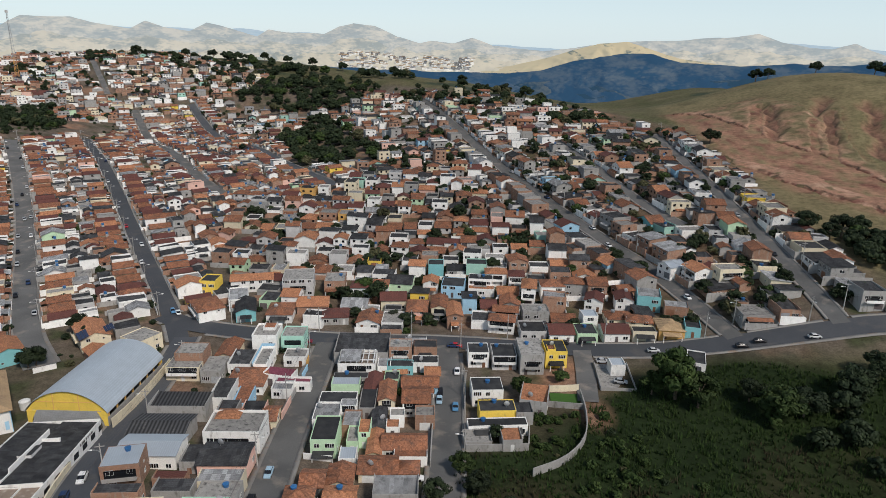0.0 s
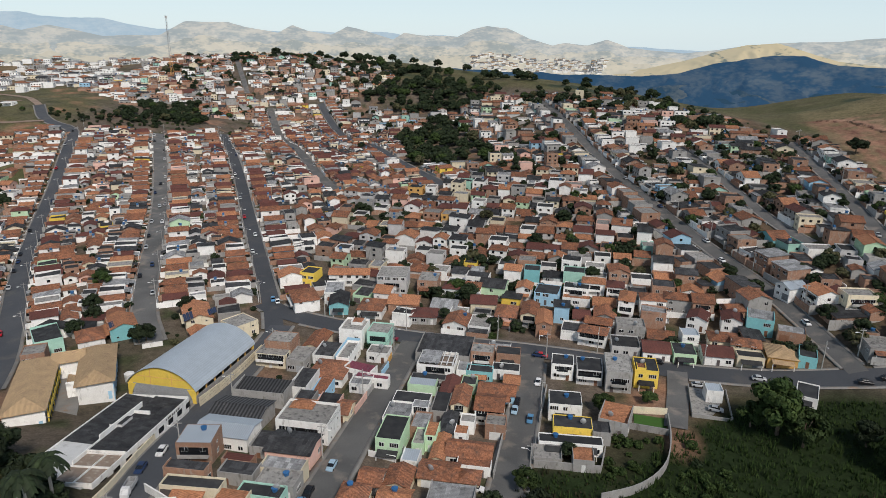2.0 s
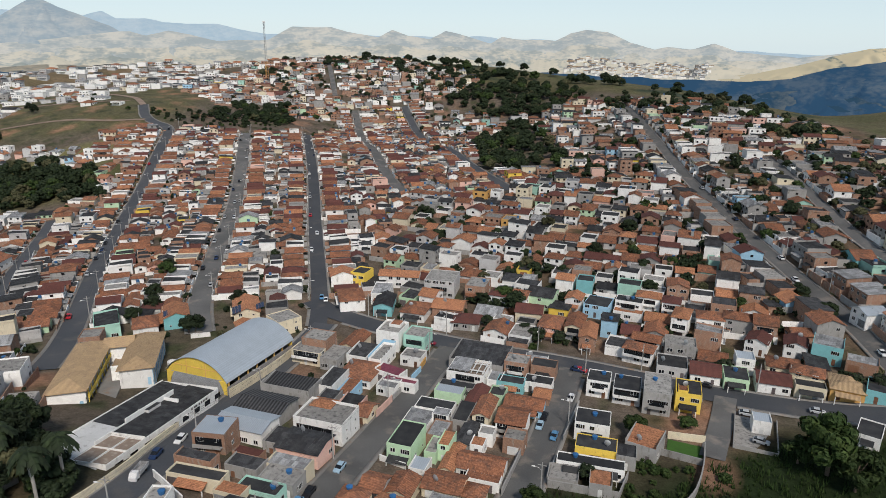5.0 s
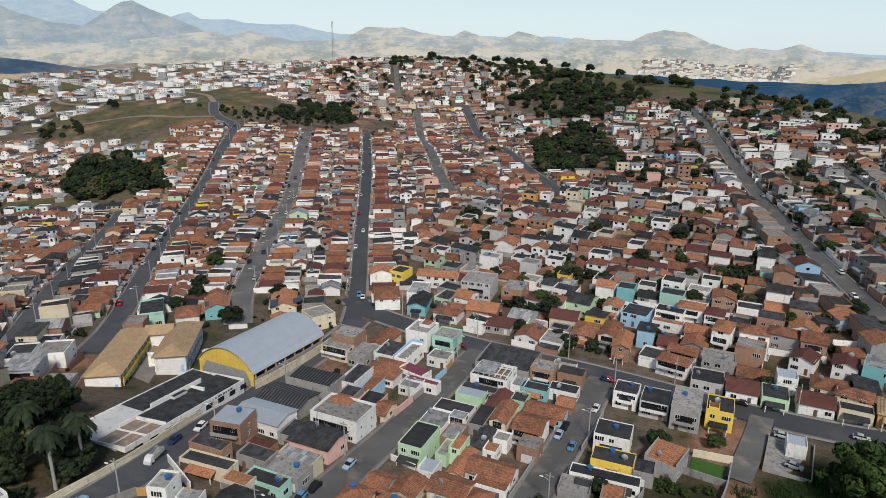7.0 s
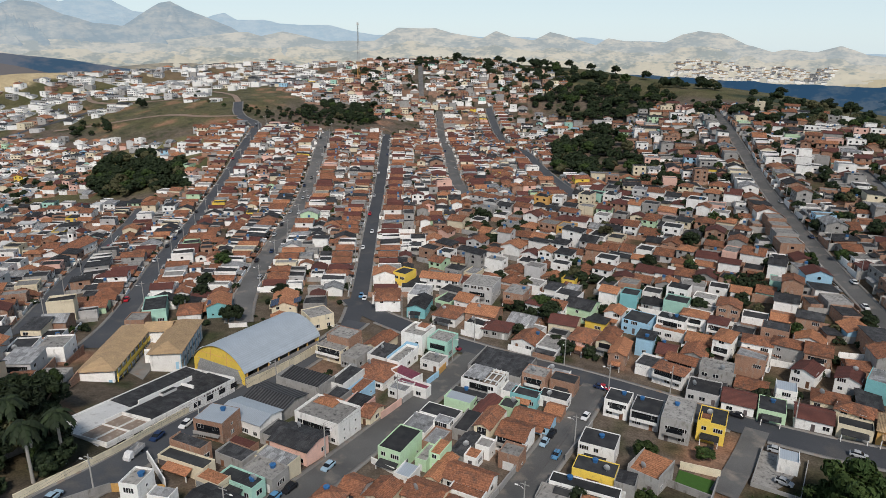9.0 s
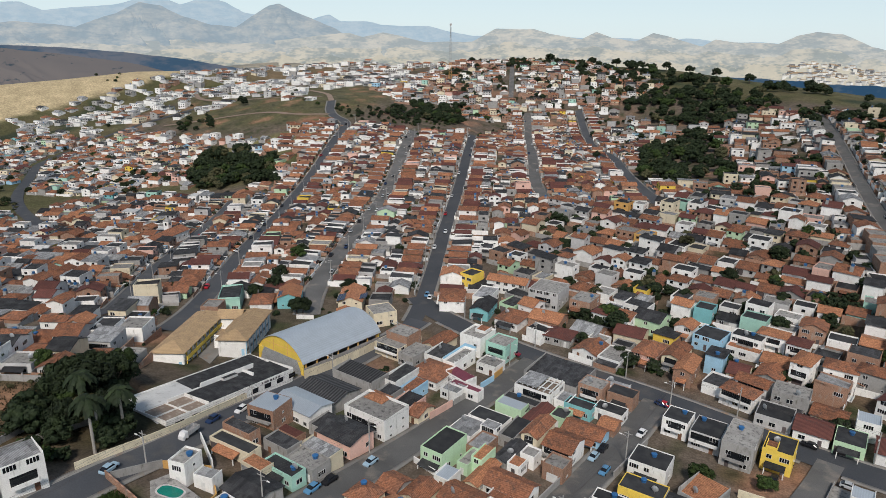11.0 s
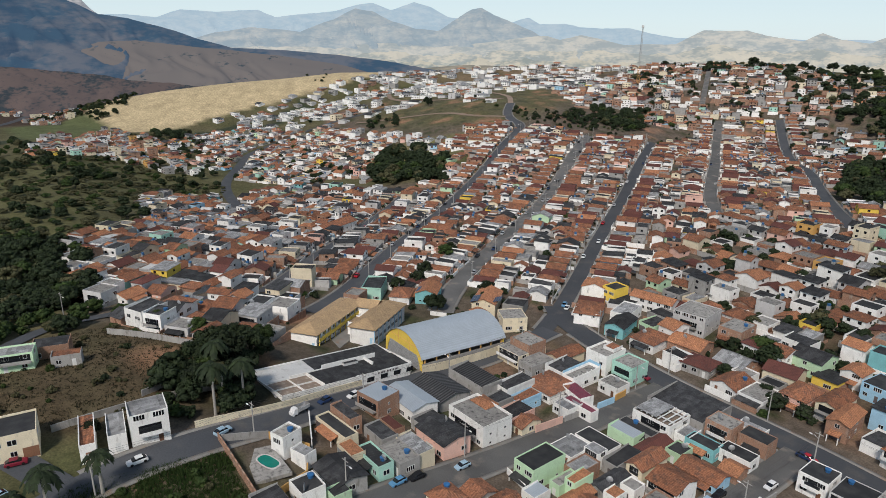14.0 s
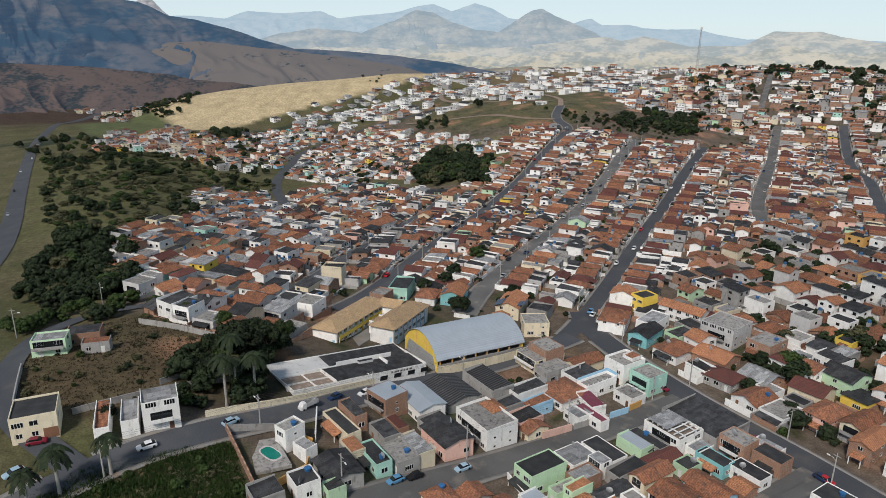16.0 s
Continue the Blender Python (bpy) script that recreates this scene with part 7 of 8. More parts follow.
fill([(-330, 700), (-200, 720), (-300, 800), (-470, 900), (-640, 860), (-620, 640), (-480, 560), (-390, 600)], 36, HILL, lot=(8.0, 12.0), depth=(6.5, 9.0), chance=0.8, into=far_group("d"), seed=16)
fill([(-160, 75), (-155, 125), (-200, 128), (-262, 233), (-366, 366), (-420, 380), (-463, 400), (-413, 435), (-360, 340), (-350, 300), (-500, 250), (-502, 115), (-351, 97), (-310, 57), (-217, 55)], 38, LOWER, into=far_group("b"), seed=17)
fill([(-130, 78), (-112, 160), (-165, 150), (-195, 126), (-170, 70)], 40, OLD, into=far_group("b"), seed=18)
fill([(-1004, 280), (-1052, 373), (-1150, 523), (-1151, 657), (-975, 660), (-837, 690), (-662, 617), (-531, 487), (-652, 500), (-700, 420), (-760, 330)], 20, FRESH, chance=0.6, lot=(11, 17), depth=(9, 13), alley=9, into=far_group("e"), seed=19, walls=False)
fill([(-870, 230), (-729, 225), (-560, 215), (-500, 255), (-490, 300), (-555, 330), (-721, 350), (-852, 331)], 30, LOWER, chance=0.85, into=far_group("e"), seed=20)
fill([(-1400, 0), (-1046, 90), (-845, 60), (-663, 67), (-640, 140), (-760, 200), (-1000, 160), (-1300, 120)], 10, OLD, chance=0.45, into=far_group("e"), seed=21, walls=False)
fill([(-640, 45), (-520, 62), (-540, 120), (-640, 215), (-820, 215), (-960, 130), (-940, 60), (-800, 60)], 15, OLD, lot=(8, 13), depth=(8, 11), chance=0.65, alley=8, into=far_group("e"), seed=31, walls=False)
fill([(-150, 62), (-185, 70), (-195, 110), (-165, 120), (-135, 90)], 30, OLD, chance=0.8, into=far_group("b"), seed=32)
fill([(-420, 108), (-335, 92), (-330, 150), (-430, 215), (-500, 240), (-500, 180)], 38, LOWER, chance=0.7, into=far_group("b"), seed=33)
fill(LOTS, 24, FRESH, chance=0.55, lot=(11, 16), depth=(9, 12), alley=10, into=far_group("e"), seed=28, walls=False)
TERRACE = dict(walls={"white": 80, "cream": 12, "pink": 4}, roofs={"clay": 60, "oxide": 30}, storeys={1: 100}, kinds=("gable",))
fill([(-435, 370), (-464, 415), (-443, 450), (-404, 406), (-376, 366), (-416, 358)], 36, TERRACE, lot=(12, 16), depth=(6, 7), into=far_group("a"), seed=26, alley=4, chance=1.0)
fill([(-745, 372), (-592, 376), (-443, 376), (-380, 350), (-352, 305), (-545, 275), (-650, 300)], 20, LOWER, into=far_group("e"), seed=27, chance=0.85, alley=5)
fill([(-505, 122), (-362, 108), (-330, 70), (-215, 75), (-200, 110), (-330, 215), (-430, 225), (-500, 200)], 38, LOWER, chance=0.95, into=far_group("b"), seed=29)
for name, shape in FARGROUP.items():
    tagged(new("far_houses", shape.mesh("far_houses", FAR_MATS)), "crowd of small plastered and brick houses with tiled roofs", "houses", kind="stuff")
DISTANT = Shape()
spots = np.empty(3 * len(valley.data.vertices))
valley.data.vertices.foreach_get("co", spots)
spots = spots.reshape(-1, 3)
hd = np.degrees(np.arctan2(-spots[:, 0], spots[:, 1]))
el = np.degrees(np.arctan2(spots[:, 2] - 85, np.hypot(spots[:, 0], spots[:, 1])))
rng = random.Random(77)
for x, y, z in spots[(hd > 2.5) & (hd < 13.5) & (el < -1.25) & (el > -2.7)]:
    if rng.random() < 0.16:
        one = Shape()
        w, d, h = rng.uniform(9, 20), rng.uniform(9, 14), rng.uniform(5, 9)
        one.box(-w / 2, w / 2, -d / 2, d / 2, -6, h, 0 if rng.random() < 0.8 else 1, 1)
        one.solid([(-w / 2 - 0.4, -d / 2 - 0.4, h), (w / 2 + 0.4, -d / 2 - 0.4, h), (w / 2 + 0.4, d / 2 + 0.4, h + 2), (-w / 2 - 0.4, d / 2 + 0.4, h + 2)], 0.2, rng.choice([1, 2]))
        DISTANT.add(one, pose(x + rng.uniform(-14, 14), y, z, 0, 0, rng.uniform(-30, 30)))
tagged(new("distant_village", DISTANT.mesh("distant_village", [WALLS["white"], ROOFS["pale"], ROOFS["tan"]])), "distant village of small white houses on a hillside", "village", kind="stuff")
tagged(new("yard_walls", YARDS.mesh("yard_walls", [WALLS["cement"], WALLS["brick"], WALLS["white"]])), "plastered and bare block walls between house yards", "yard walls", kind="stuff")

# ---- cars ----
CARPAINT = {k: material(k + "_car_paint", c, 0.3, vary=0.02, amount=0.05, bump=0.0) for k, c in {"white": (0.7, 0.7, 0.7), "red": (0.45, 0.02, 0.03), "blue": (0.10, 0.25, 0.42), "pale_blue": (0.32, 0.45, 0.55), "black": (0.015, 0.015, 0.018),
                                                                                               "silver": (0.4, 0.41, 0.42), "maroon": (0.18, 0.015, 0.03), "dark_blue": (0.02, 0.04, 0.10)}.items()}
TYRE = material("tyre_rubber", (0.012, 0.012, 0.012), 0.9)


def loft(sections):
    """A closed skin over cross-sections of equal count."""
    s = Shape()
    n = len(sections[0])
    s.v = [p for sec in sections for p in sec]
    for a in range(len(sections) - 1):
        for k in range(n):
            j = (k + 1) % n
            s.f.append((a * n + k, a * n + j, (a + 1) * n + j, (a + 1) * n + k))
    s.f += [tuple(range(n))[::-1], tuple((len(sections) - 1) * n + k for k in range(n))]
    s.m = [0] * len(s.f)
    return s


def car_section(y, w, low, high):
    return [(-w, y, low), (w, y, low), (w, y, high - 0.12), (w - 0.1, y, high), (-w + 0.1, y, high), (-w, y, high - 0.12)]


CARBODY = loft([car_section(-2.05, 0.7, 0.35, 0.62), car_section(-1.9, 0.8, 0.25, 0.75), car_section(-1.0, 0.84, 0.22, 0.88), car_section(1.2, 0.84, 0.22, 0.92), car_section(1.85, 0.8, 0.25, 0.9), car_section(2.0, 0.72, 0.35, 0.7)])
CARGLASS = loft([car_section(-1.05, 0.74, 0.86, 0.9), car_section(-0.4, 0.68, 0.86, 1.38), car_section(1.0, 0.67, 0.86, 1.4), car_section(1.75, 0.7, 0.86, 0.95)])
CARROOF = loft([car_section(-0.4, 0.66, 1.36, 1.42), car_section(0.2, 0.66, 1.38, 1.46), car_section(1.05, 0.65, 1.36, 1.44)])
WHEEL = loft([[(s, 0.31 * math.cos(2 * math.pi * k / 12), 0.31 * math.sin(2 * math.pi * k / 12)) for k in range(12)] for s in (-0.1, 0.1)])
CARMESH = {}


def car(x, y, turn, paint, name="car", z=0.45):
    """A small hatchback; its front faces its own -y."""
    ob = placed(name, x, y, turn, f"{paint.replace('_', ' ')} small hatchback car parked on the street", "car", "cars", lift=z)
    if not CARMESH:
        CARMESH.update(glass=CARGLASS.mesh("window_glass", [GLASS]), wheel=WHEEL.mesh("wheel", [TYRE]))
    if paint not in CARMESH:
        CARMESH[paint] = (CARBODY.mesh("body", [CARPAINT[paint]]), CARROOF.mesh("car_roof", [CARPAINT[paint]]))
    part("body", CARMESH[paint][0], None, ob)
    part("car_roof", CARMESH[paint][1], None, ob)
    part("window_glass", CARMESH["glass"], None, ob)
    for sx in (-0.76, 0.76):
        for sy in (-1.25, 1.3):
            part("wheel", CARMESH["wheel"], None, ob, at=pose(sx, sy, 0.31))
    return ob


for x, y, turn, paint in ((-72, 57, 8, "white"), (-73, 33, 25, "pale_blue"), (-76.5, 75, 200, "pale_blue"), (-82, 36.5, 175, "maroon"), (-86, 103, 18, "dark_blue"), (-49.5, 104.5, 8, "blue"), (-50, 109.5, 6, "black"), (-50.5, 122, 5, "pale_blue"),
                          (-13, 201, 92, "red"), (-32, 200.5, 95, "maroon"), (-64, 199, 95, "maroon"), (-11.5, 182.5, 2, "white"), (-15.6, 169, 4, "black"), (-15.4, 164, 4, "pale_blue"), (-10.6, 160.5, 4, "blue"),
                          (-166, 281, 36, "white"), (-120, 217, 33, "blue"), (-88, 112, 16, "white"), (-188, 233, 36, "dark_blue"), (-228, 291, 36, "white"), (-150, 178, 40, "black"), (-250, 317, 36, "silver"), (-276, 352, 36, "black"),
                          (-17.5, 125.2, 90, "white"), (38, 180, 80, "silver"), (34.5, 193.5, 95, "silver"), (-320, 497, 36, "white"), (-268, 237, 40, "dark_blue"), (52, 200.5, 92, "silver"), (85, 200.5, 92, "black"), (71, 235, 15, "white"), (20.5, 184.6, 5, "black")):
    car(x, y, turn, paint)

rng = random.Random(5)
for line, half, n in ((MAIN, 2.4, 8), ([(-160, 192), (-186, 228), (-230, 290), (-290, 371), (-369, 470)], 3.0, 12), ([(-182, 155), (-262, 233), (-321, 300), (-366, 366), (-422, 442)], 3.0, 9), ([(-189, 396), (-258, 497), (-376, 661)], 2.6, 4), ([(66, 255), (46, 297), (23, 353), (-3, 418)], 1.9, 4), ([(111, 250), (111, 291), (110, 361)], 1.9, 3),
                      ([(-61, 202), (-15, 205), (33, 202), (78, 202), (124, 204)], 3.4, 5), ([(-325, 8), (-490, -1), (-620, -6), (-790, -11), (-945, -9)], 3.0, 6), ([(-197, 126), (-258, 175), (-315, 228)], 2.7, 4)):
    c, w = along(line, 1.0)
    for k in range(n):
        i = int((k + rng.uniform(0.2, 0.8)) * len(c) / n)
        sg = rng.choice((-1, 1))
        car(c[i][0] + w[i][1] * half * sg, c[i][1] - w[i][0] * half * sg, math.degrees(math.atan2(w[i][1], w[i][0])) + (90 if sg > 0 else -90), rng.choice(("white", "white", "silver", "black", "dark_blue", "red", "silver", "black")))

truck = placed("pickup_truck", -81.5, 94.5, 20, "small white truck with a stake bed on the road", "truck", lift=0.45)
part("cab", loft([car_section(-2.6, 0.8, 0.4, 1.2), car_section(-2.3, 0.85, 0.35, 1.3), car_section(-1.9, 0.8, 0.35, 2.0), car_section(-1.0, 0.8, 0.35, 2.05)]), CARPAINT["white"], truck)
s = Shape()
s.box(-0.95, 0.95, -0.9, 2.6, 0.8, 0.95)
for x0, x1, y0, y1 in ((-0.95, -0.88, -0.9, 2.6), (0.88, 0.95, -0.9, 2.6), (-0.88, 0.88, 2.53, 2.6), (-0.88, 0.88, -0.9, -0.83)):
    s.box(x0, x1, y0, y1, 0.95, 1.7)
part("bed", s, ROOFS["pale"], truck)
for sx in (-0.76, 0.76):
    for sy in (-1.8, 1.7):
        part("wheel", CARMESH["wheel"], None, truck, at=pose(sx, sy, 0.31))

# ---- poles and cables ----
pole_shape = loft([[(r * math.cos(2 * math.pi * k / 8), r * math.sin(2 * math.pi * k / 8), z) for k in range(8)] for r, z in ((0.19, -1.0), (0.16, 4.0), (0.11, 9.5))])
POLEMESH = pole_shape.mesh("shaft", [POLE])
arm = Shape()
arm.box(-1.0, 1.0, -0.06, 0.06, 8.7, 8.85)
ARMMESH = arm.mesh("crossarm", [POLE])
lamp = loft([[(0.05 * c, y + 0.0, z + 0.05 * s_) for c, s_ in ((1, 0), (0, 1), (-1, 0), (0, -1))] for y, z in ((0.1, 7.4), (-0.8, 8.0), (-1.7, 8.1))])
LAMPARM = lamp.mesh("lamp_arm", [STEEL])
lamp = loft([car_section(-2.3, 0.1, 8.02, 8.2), car_section(-1.7, 0.16, 8.0, 8.25), car_section(-1.5, 0.1, 8.02, 8.2)])
LAMPHEAD = lamp.mesh("lamp_head", [TRIM])
WIRES = Shape()


def pole_row(points, side, gap=33.0, first=8.0):
    c, w = along(points, 1.0)
    last = None
    for k in range(int(first), len(c), int(gap)):
        dx, dy = w[k]
        x, y = c[k][0] + dy * side, c[k][1] - dx * side
        turn = math.degrees(math.atan2(dy, dx))
        ob = placed("utility_pole", x, y, turn + (180 if side < 0 else 0), "concrete utility pole with crossarm and street lamp", "utility pole", "utility poles", lift=0.1)
        part("shaft", POLEMESH, None, ob)
        part("crossarm", ARMMESH, None, ob, at=pose(0, 0, 0, 0, 0, 90))
        part("lamp_arm", LAMPARM, None, ob, at=pose(0, 0, 0, 0, 0, 180))
        part("lamp_head", LAMPHEAD, None, ob, at=pose(0, 0, 0, 0, 0, 180))
        here = (x, y, at_ground(x, y) + 0.1)
        if last:
            for off, z in ((-0.8, 8.9), (0.0, 8.9), (0.8, 8.9), (0.1, 7.2), (0.1, 6.9)):
                run = []
                for i in range(9):
                    f = i / 8
                    run.append((last[0] + (here[0] - last[0]) * f + dy * off, last[1] + (here[1] - last[1]) * f - dx * off, last[2] + (here[2] - last[2]) * f + z - 1.2 * 4 * f * (1 - f) * 0.6))
                for p, q in zip(run, run[1:]):
                    t = 0.02
                    WIRES.face([(p[0], p[1], p[2] - t), (q[0], q[1], q[2] - t), (q[0], q[1], q[2] + t), (p[0], p[1], p[2] + t)])
                    WIRES.face([(p[0] - t, p[1], p[2]), (p[0] + t, p[1], p[2]), (q[0] + t, q[1], q[2]), (q[0] - t, q[1], q[2])])
        last = here


pole_row([(-104, 190), (-99, 160), (-91, 118), (-79, 86), (-74, 62), (-70, 44), (-62, 28)], -5.0, first=14)
pole_row([(-57, 200), (-54, 164), (-52, 140), (-48, 112), (-44, 90)], 4.4)
pole_row([(-16, 202), (-13, 169), (-11, 132)], -4.4, first=2)
pole_row([(-107, 206), (-61, 202), (-15, 205), (33, 202), (78, 202), (124, 204)], -5.2, first=12)
pole_row(MAIN[1:], -4.0)
pole_row([(-160, 192), (-186, 228), (-230, 290), (-290, 371), (-369, 470)], 4.6)
pole_row([(-182, 155), (-262, 233), (-321, 300), (-366, 366), (-422, 442)], 4.6)
pole_row([(79, 205), (66, 255), (46, 297), (23, 353), (-3, 418), (-42, 538)], 4.0)
pole_row([(112, 206), (111, 250), (111, 291), (110, 361), (108, 484)], 4.0)
pole_row([(-197, 126), (-258, 175), (-315, 228)], 4.4)
pole_row([(-80, 34), (-100, 23), (-146, 25), (-176, 43), (-180, 66)], -3.6, first=10)
tagged(new("overhead_cables", WIRES.mesh("overhead_cables", [GATE])), "black overhead cables sagging between poles", "cables", kind="stuff")

# ---- trees ----


def leaf_cloud(seed, n, rx, rz, base, clumps, size):
    """A crown of small leaf sprays gathered in clumps of uneven size."""
    rng = np.random.RandomState(seed)
    a, u = rng.uniform(0, 2 * math.pi, clumps), rng.uniform(-0.55, 1, clumps)
    rad = np.sqrt(1 - np.clip(u, -1, 1) ** 2) * rng.uniform(0.45, 0.95, clumps)
    centre = np.stack([rad * np.cos(a) * rx, rad * np.sin(a) * rx, base + rz * (0.5 + 0.5 * u)], 1)
    big = rng.uniform(0.22, 0.42, clumps) * rx
    k = rng.randint(0, clumps, n)
    d = rng.normal(size=(n, 3))
    d /= np.linalg.norm(d, axis=1)[:, None]
    p = centre[k] + d * (big[k] * rng.uniform(0.55, 1.05, n))[:, None] * np.array([1, 1, 0.75])
    t = np.cross(d, rng.normal(size=(n, 3)))
    t /= np.linalg.norm(t, axis=1)[:, None]
    b = np.cross(d, t)
    sz = size * rng.uniform(0.6, 1.3, n)[:, None]
    quad = np.stack([p + t * sz, p + b * sz * 0.6 + d * sz * 0.25, p - t * sz, p - b * sz * 0.6 + d * sz * 0.25], 1)
    me = bpy.data.meshes.new("crown")
    me.from_pydata(quad.reshape(-1, 3).tolist(), [], np.arange(4 * n).reshape(n, 4).tolist())
    return me, centre


def trunk_mesh(seed, h, r, tips):
    rng = random.Random(seed)
    s = Shape()

    def limb(p, q, r0, r1):
        p, q = Vector(p), Vector(q)
        mid = (p + q) / 2 + Vector((rng.uniform(-1, 1), rng.uniform(-1, 1), 0.3)) * (q - p).length * 0.08
        w = (q - p).orthogonal().normalized()
        v = (q - p).cross(w).normalized()
        secs = [[tuple(c + (w * math.cos(2 * math.pi * k / 6) + v * math.sin(2 * math.pi * k / 6)) * rr) for k in range(6)] for c, rr in ((p, r0), (mid, (r0 + r1) / 2), (q, r1))]
        s.add(loft(secs), Matrix.Identity(4))

    fork = (rng.uniform(-0.2, 0.2), rng.uniform(-0.2, 0.2), h)
    limb((0, 0, -1.0), fork, r, r * 0.7)
    for t in tips:
        limb(fork, t, r * 0.5, r * 0.12)
    return s.mesh("trunk", [BARK])


TREES = []
for k in range(7):
    me, mid = leaf_cloud(k, 3000, 3.4, 4.6, 1.7, 26 + k, 0.34)
    TREES.append((trunk_mesh(k, 2.2, 0.28, [tuple(c) for c in mid[:6]]), me))
CROWNS = {}


HALL_PLOT = [(-84, 86), (-103, 84), (-110, 100), (-122, 104), (-136, 101), (-166, 140), (-142, 168), (-100, 180), (-96, 138)]


def tree(x, y, size=1.0, kind=0, leaf=0, tall=1.0, word="dark green"):
    """A broad-leaved tree; size 1 is about 7 m high."""
    if within(x, y, HALL_PLOT):
        return None
    ob = placed("tree", x, y, (x * 37 + y * 91) % 360, f"{word} broad-leaved tree with a dense uneven crown", "tree", "trees of the town")
    ob.scale = (size, size, size * tall)
    trunk, crown = TREES[kind % len(TREES)]
    if (kind % len(TREES), leaf) not in CROWNS:
        me = crown.copy()
        me.materials.clear()
        me.materials.append(LEAF[leaf])
        CROWNS[kind % len(TREES), leaf] = me
    part("trunk", trunk, None, ob)
    part("crown", CROWNS[kind % len(TREES), leaf], None, ob)
    return ob


LEAVES = []
for _, me in TREES:
    v = np.empty(3 * len(me.vertices))
    me.vertices.foreach_get("co", v)
    LEAVES.append(v.reshape(-1, 4, 3))
WOOD = {0: [], 1: [], 2: []}


def wild(x, y, size, kind, leaf, tall=1.0):
    """A tree or bush gathered with the others of its wood."""
    if within(x, y, HALL_PLOT):
        return
    v = LEAVES[kind % len(TREES)]
    v = v[: int(len(v) * (1.0 if size > 0.6 else 0.22))]
    a = (x * 13 + y * 7) % 6.28
    c, s_ = math.cos(a), math.sin(a)
    big = 1.15 if size > 0.6 else 2.0
    mid = v.mean(1, keepdims=True)
    v = mid + (v - mid) * big
    q = np.stack([v[..., 0] * c - v[..., 1] * s_, v[..., 0] * s_ + v[..., 1] * c, (v[..., 2] - (0.8 if size > 0.6 else 1.9)) * tall], -1) * size
    q += np.array([x, y, at_ground(x, y)])
    WOOD[leaf].append(q.reshape(-1, 3))


def grove(ring, n, size, leaf, seed, tall=1.0, mixed=True, streets=False):
    rng = random.Random(seed)
    xs, ys = [p[0] for p in ring], [p[1] for p in ring]
    made = 0
    for _ in range(n * 20):
        x, y = rng.uniform(min(xs), max(xs)), rng.uniform(min(ys), max(ys))
        if not within(x, y, ring) or (streets and (clear_of_streets(x, y, 0.8) < 0.5 or taken(x, y, -1.5))):
            continue
        wild(x, y, rng.uniform(*size), rng.randrange(7), leaf if not mixed or rng.random() < 0.7 else rng.choice([0, 1, 2]), tall)
        made += 1
        if made >= n:
            break


# trees that stand by themselves
for x, y, size, kind, leaf, tall in ((52, 171.5, 2.0, 0, 1, 1.15), (57, 167, 1.5, 1, 1, 1.0), (46, 174, 1.1, 2, 1, 1.0), (76, 160, 1.7, 3, 1, 0.9), (84, 163, 1.4, 4, 0, 0.9), (72, 170, 1.0, 5, 0, 1.0), (99, 170, 1.6, 6, 0, 0.9), (109, 178, 1.5, 0, 0, 0.9),
                                     (118, 170, 1.4, 1, 0, 0.8), (-7, 129, 0.85, 2, 1, 1.0), (-3, 122, 0.9, 3, 0, 0.9), (-12, 118, 0.8, 4, 0, 1.0), (-52, 241, 1.2, 5, 1, 1.0), (-46, 236, 1.3, 6, 0, 1.0), (-58, 236, 0.9, 0, 0, 1.0), (-114, 271, 0.8, 1, 2, 1.0),
                                     (78, 261, 0.8, 2, 0, 1.0), (104, 234, 0.9, 3, 0, 1.0), (136, 443, 1.6, 4, 0, 0.9), (130, 281, 1.4, 5, 0, 0.9), (141, 273, 1.5, 6, 0, 0.9), (147, 262, 1.4, 0, 0, 0.8), (135, 270, 1.2, 1, 0, 0.9), (153, 255, 1.2, 2, 0, 0.9),
                                     (-143, 196, 1.0, 3, 0, 1.0), (-136, 190, 0.9, 4, 0, 1.0), (-167, 168, 0.9, 5, 0, 1.0), (-190, 206, 1.1, 6, 1, 1.0), (-196, 213, 0.9, 0, 0, 1.0), (8, 171, 0.9, 1, 1, 0.9), (20, 180, 0.7, 2, 1, 0.8), (1, 146, 0.6, 3, 0, 1.0),
                                     (-100, 92, 1.3, 4, 0, 1.1), (-106, 84, 1.5, 5, 0, 1.1), (-112, 92, 1.4, 6, 0, 1.1), (-94, 84, 1.2, 0, 0, 1.2), (-118, 84, 1.3, 1, 0, 1.0), (-124, 92, 1.2, 2, 0, 1.0), (-110, 76, 1.1, 3, 0, 1.0), (-128, 100, 1.0, 4, 1, 1.0),
                                     (-96, 74, 1.0, 5, 0, 1.1), (-103, 102, 1.0, 6, 0, 1.1), (-119, 104, 0.9, 0, 1, 1.0), (-85, 50, 0.6, 1, 0, 1.0), (-150, 75, 0.9, 2, 1, 1.0), (-140, 84, 0.8, 3, 1, 1.0), (-110, 128, 0.8, 4, 0, 1.0), (-126, 133, 0.8, 5, 2, 1.0),
                                     (-200, 500, 1.0, 6, 0, 1.0), (-130, 330, 1.0, 0, 0, 1.0), (-20, 330, 1.1, 1, 0, 1.0), (-2, 268, 0.9, 2, 0, 1.0), (-30, 300, 1.0, 3, 0, 1.0), (-60, 330, 1.0, 4, 2, 1.0)):
    tree(x, y, size, kind, leaf, tall, ["dark green", "fresh green", "olive"][leaf])


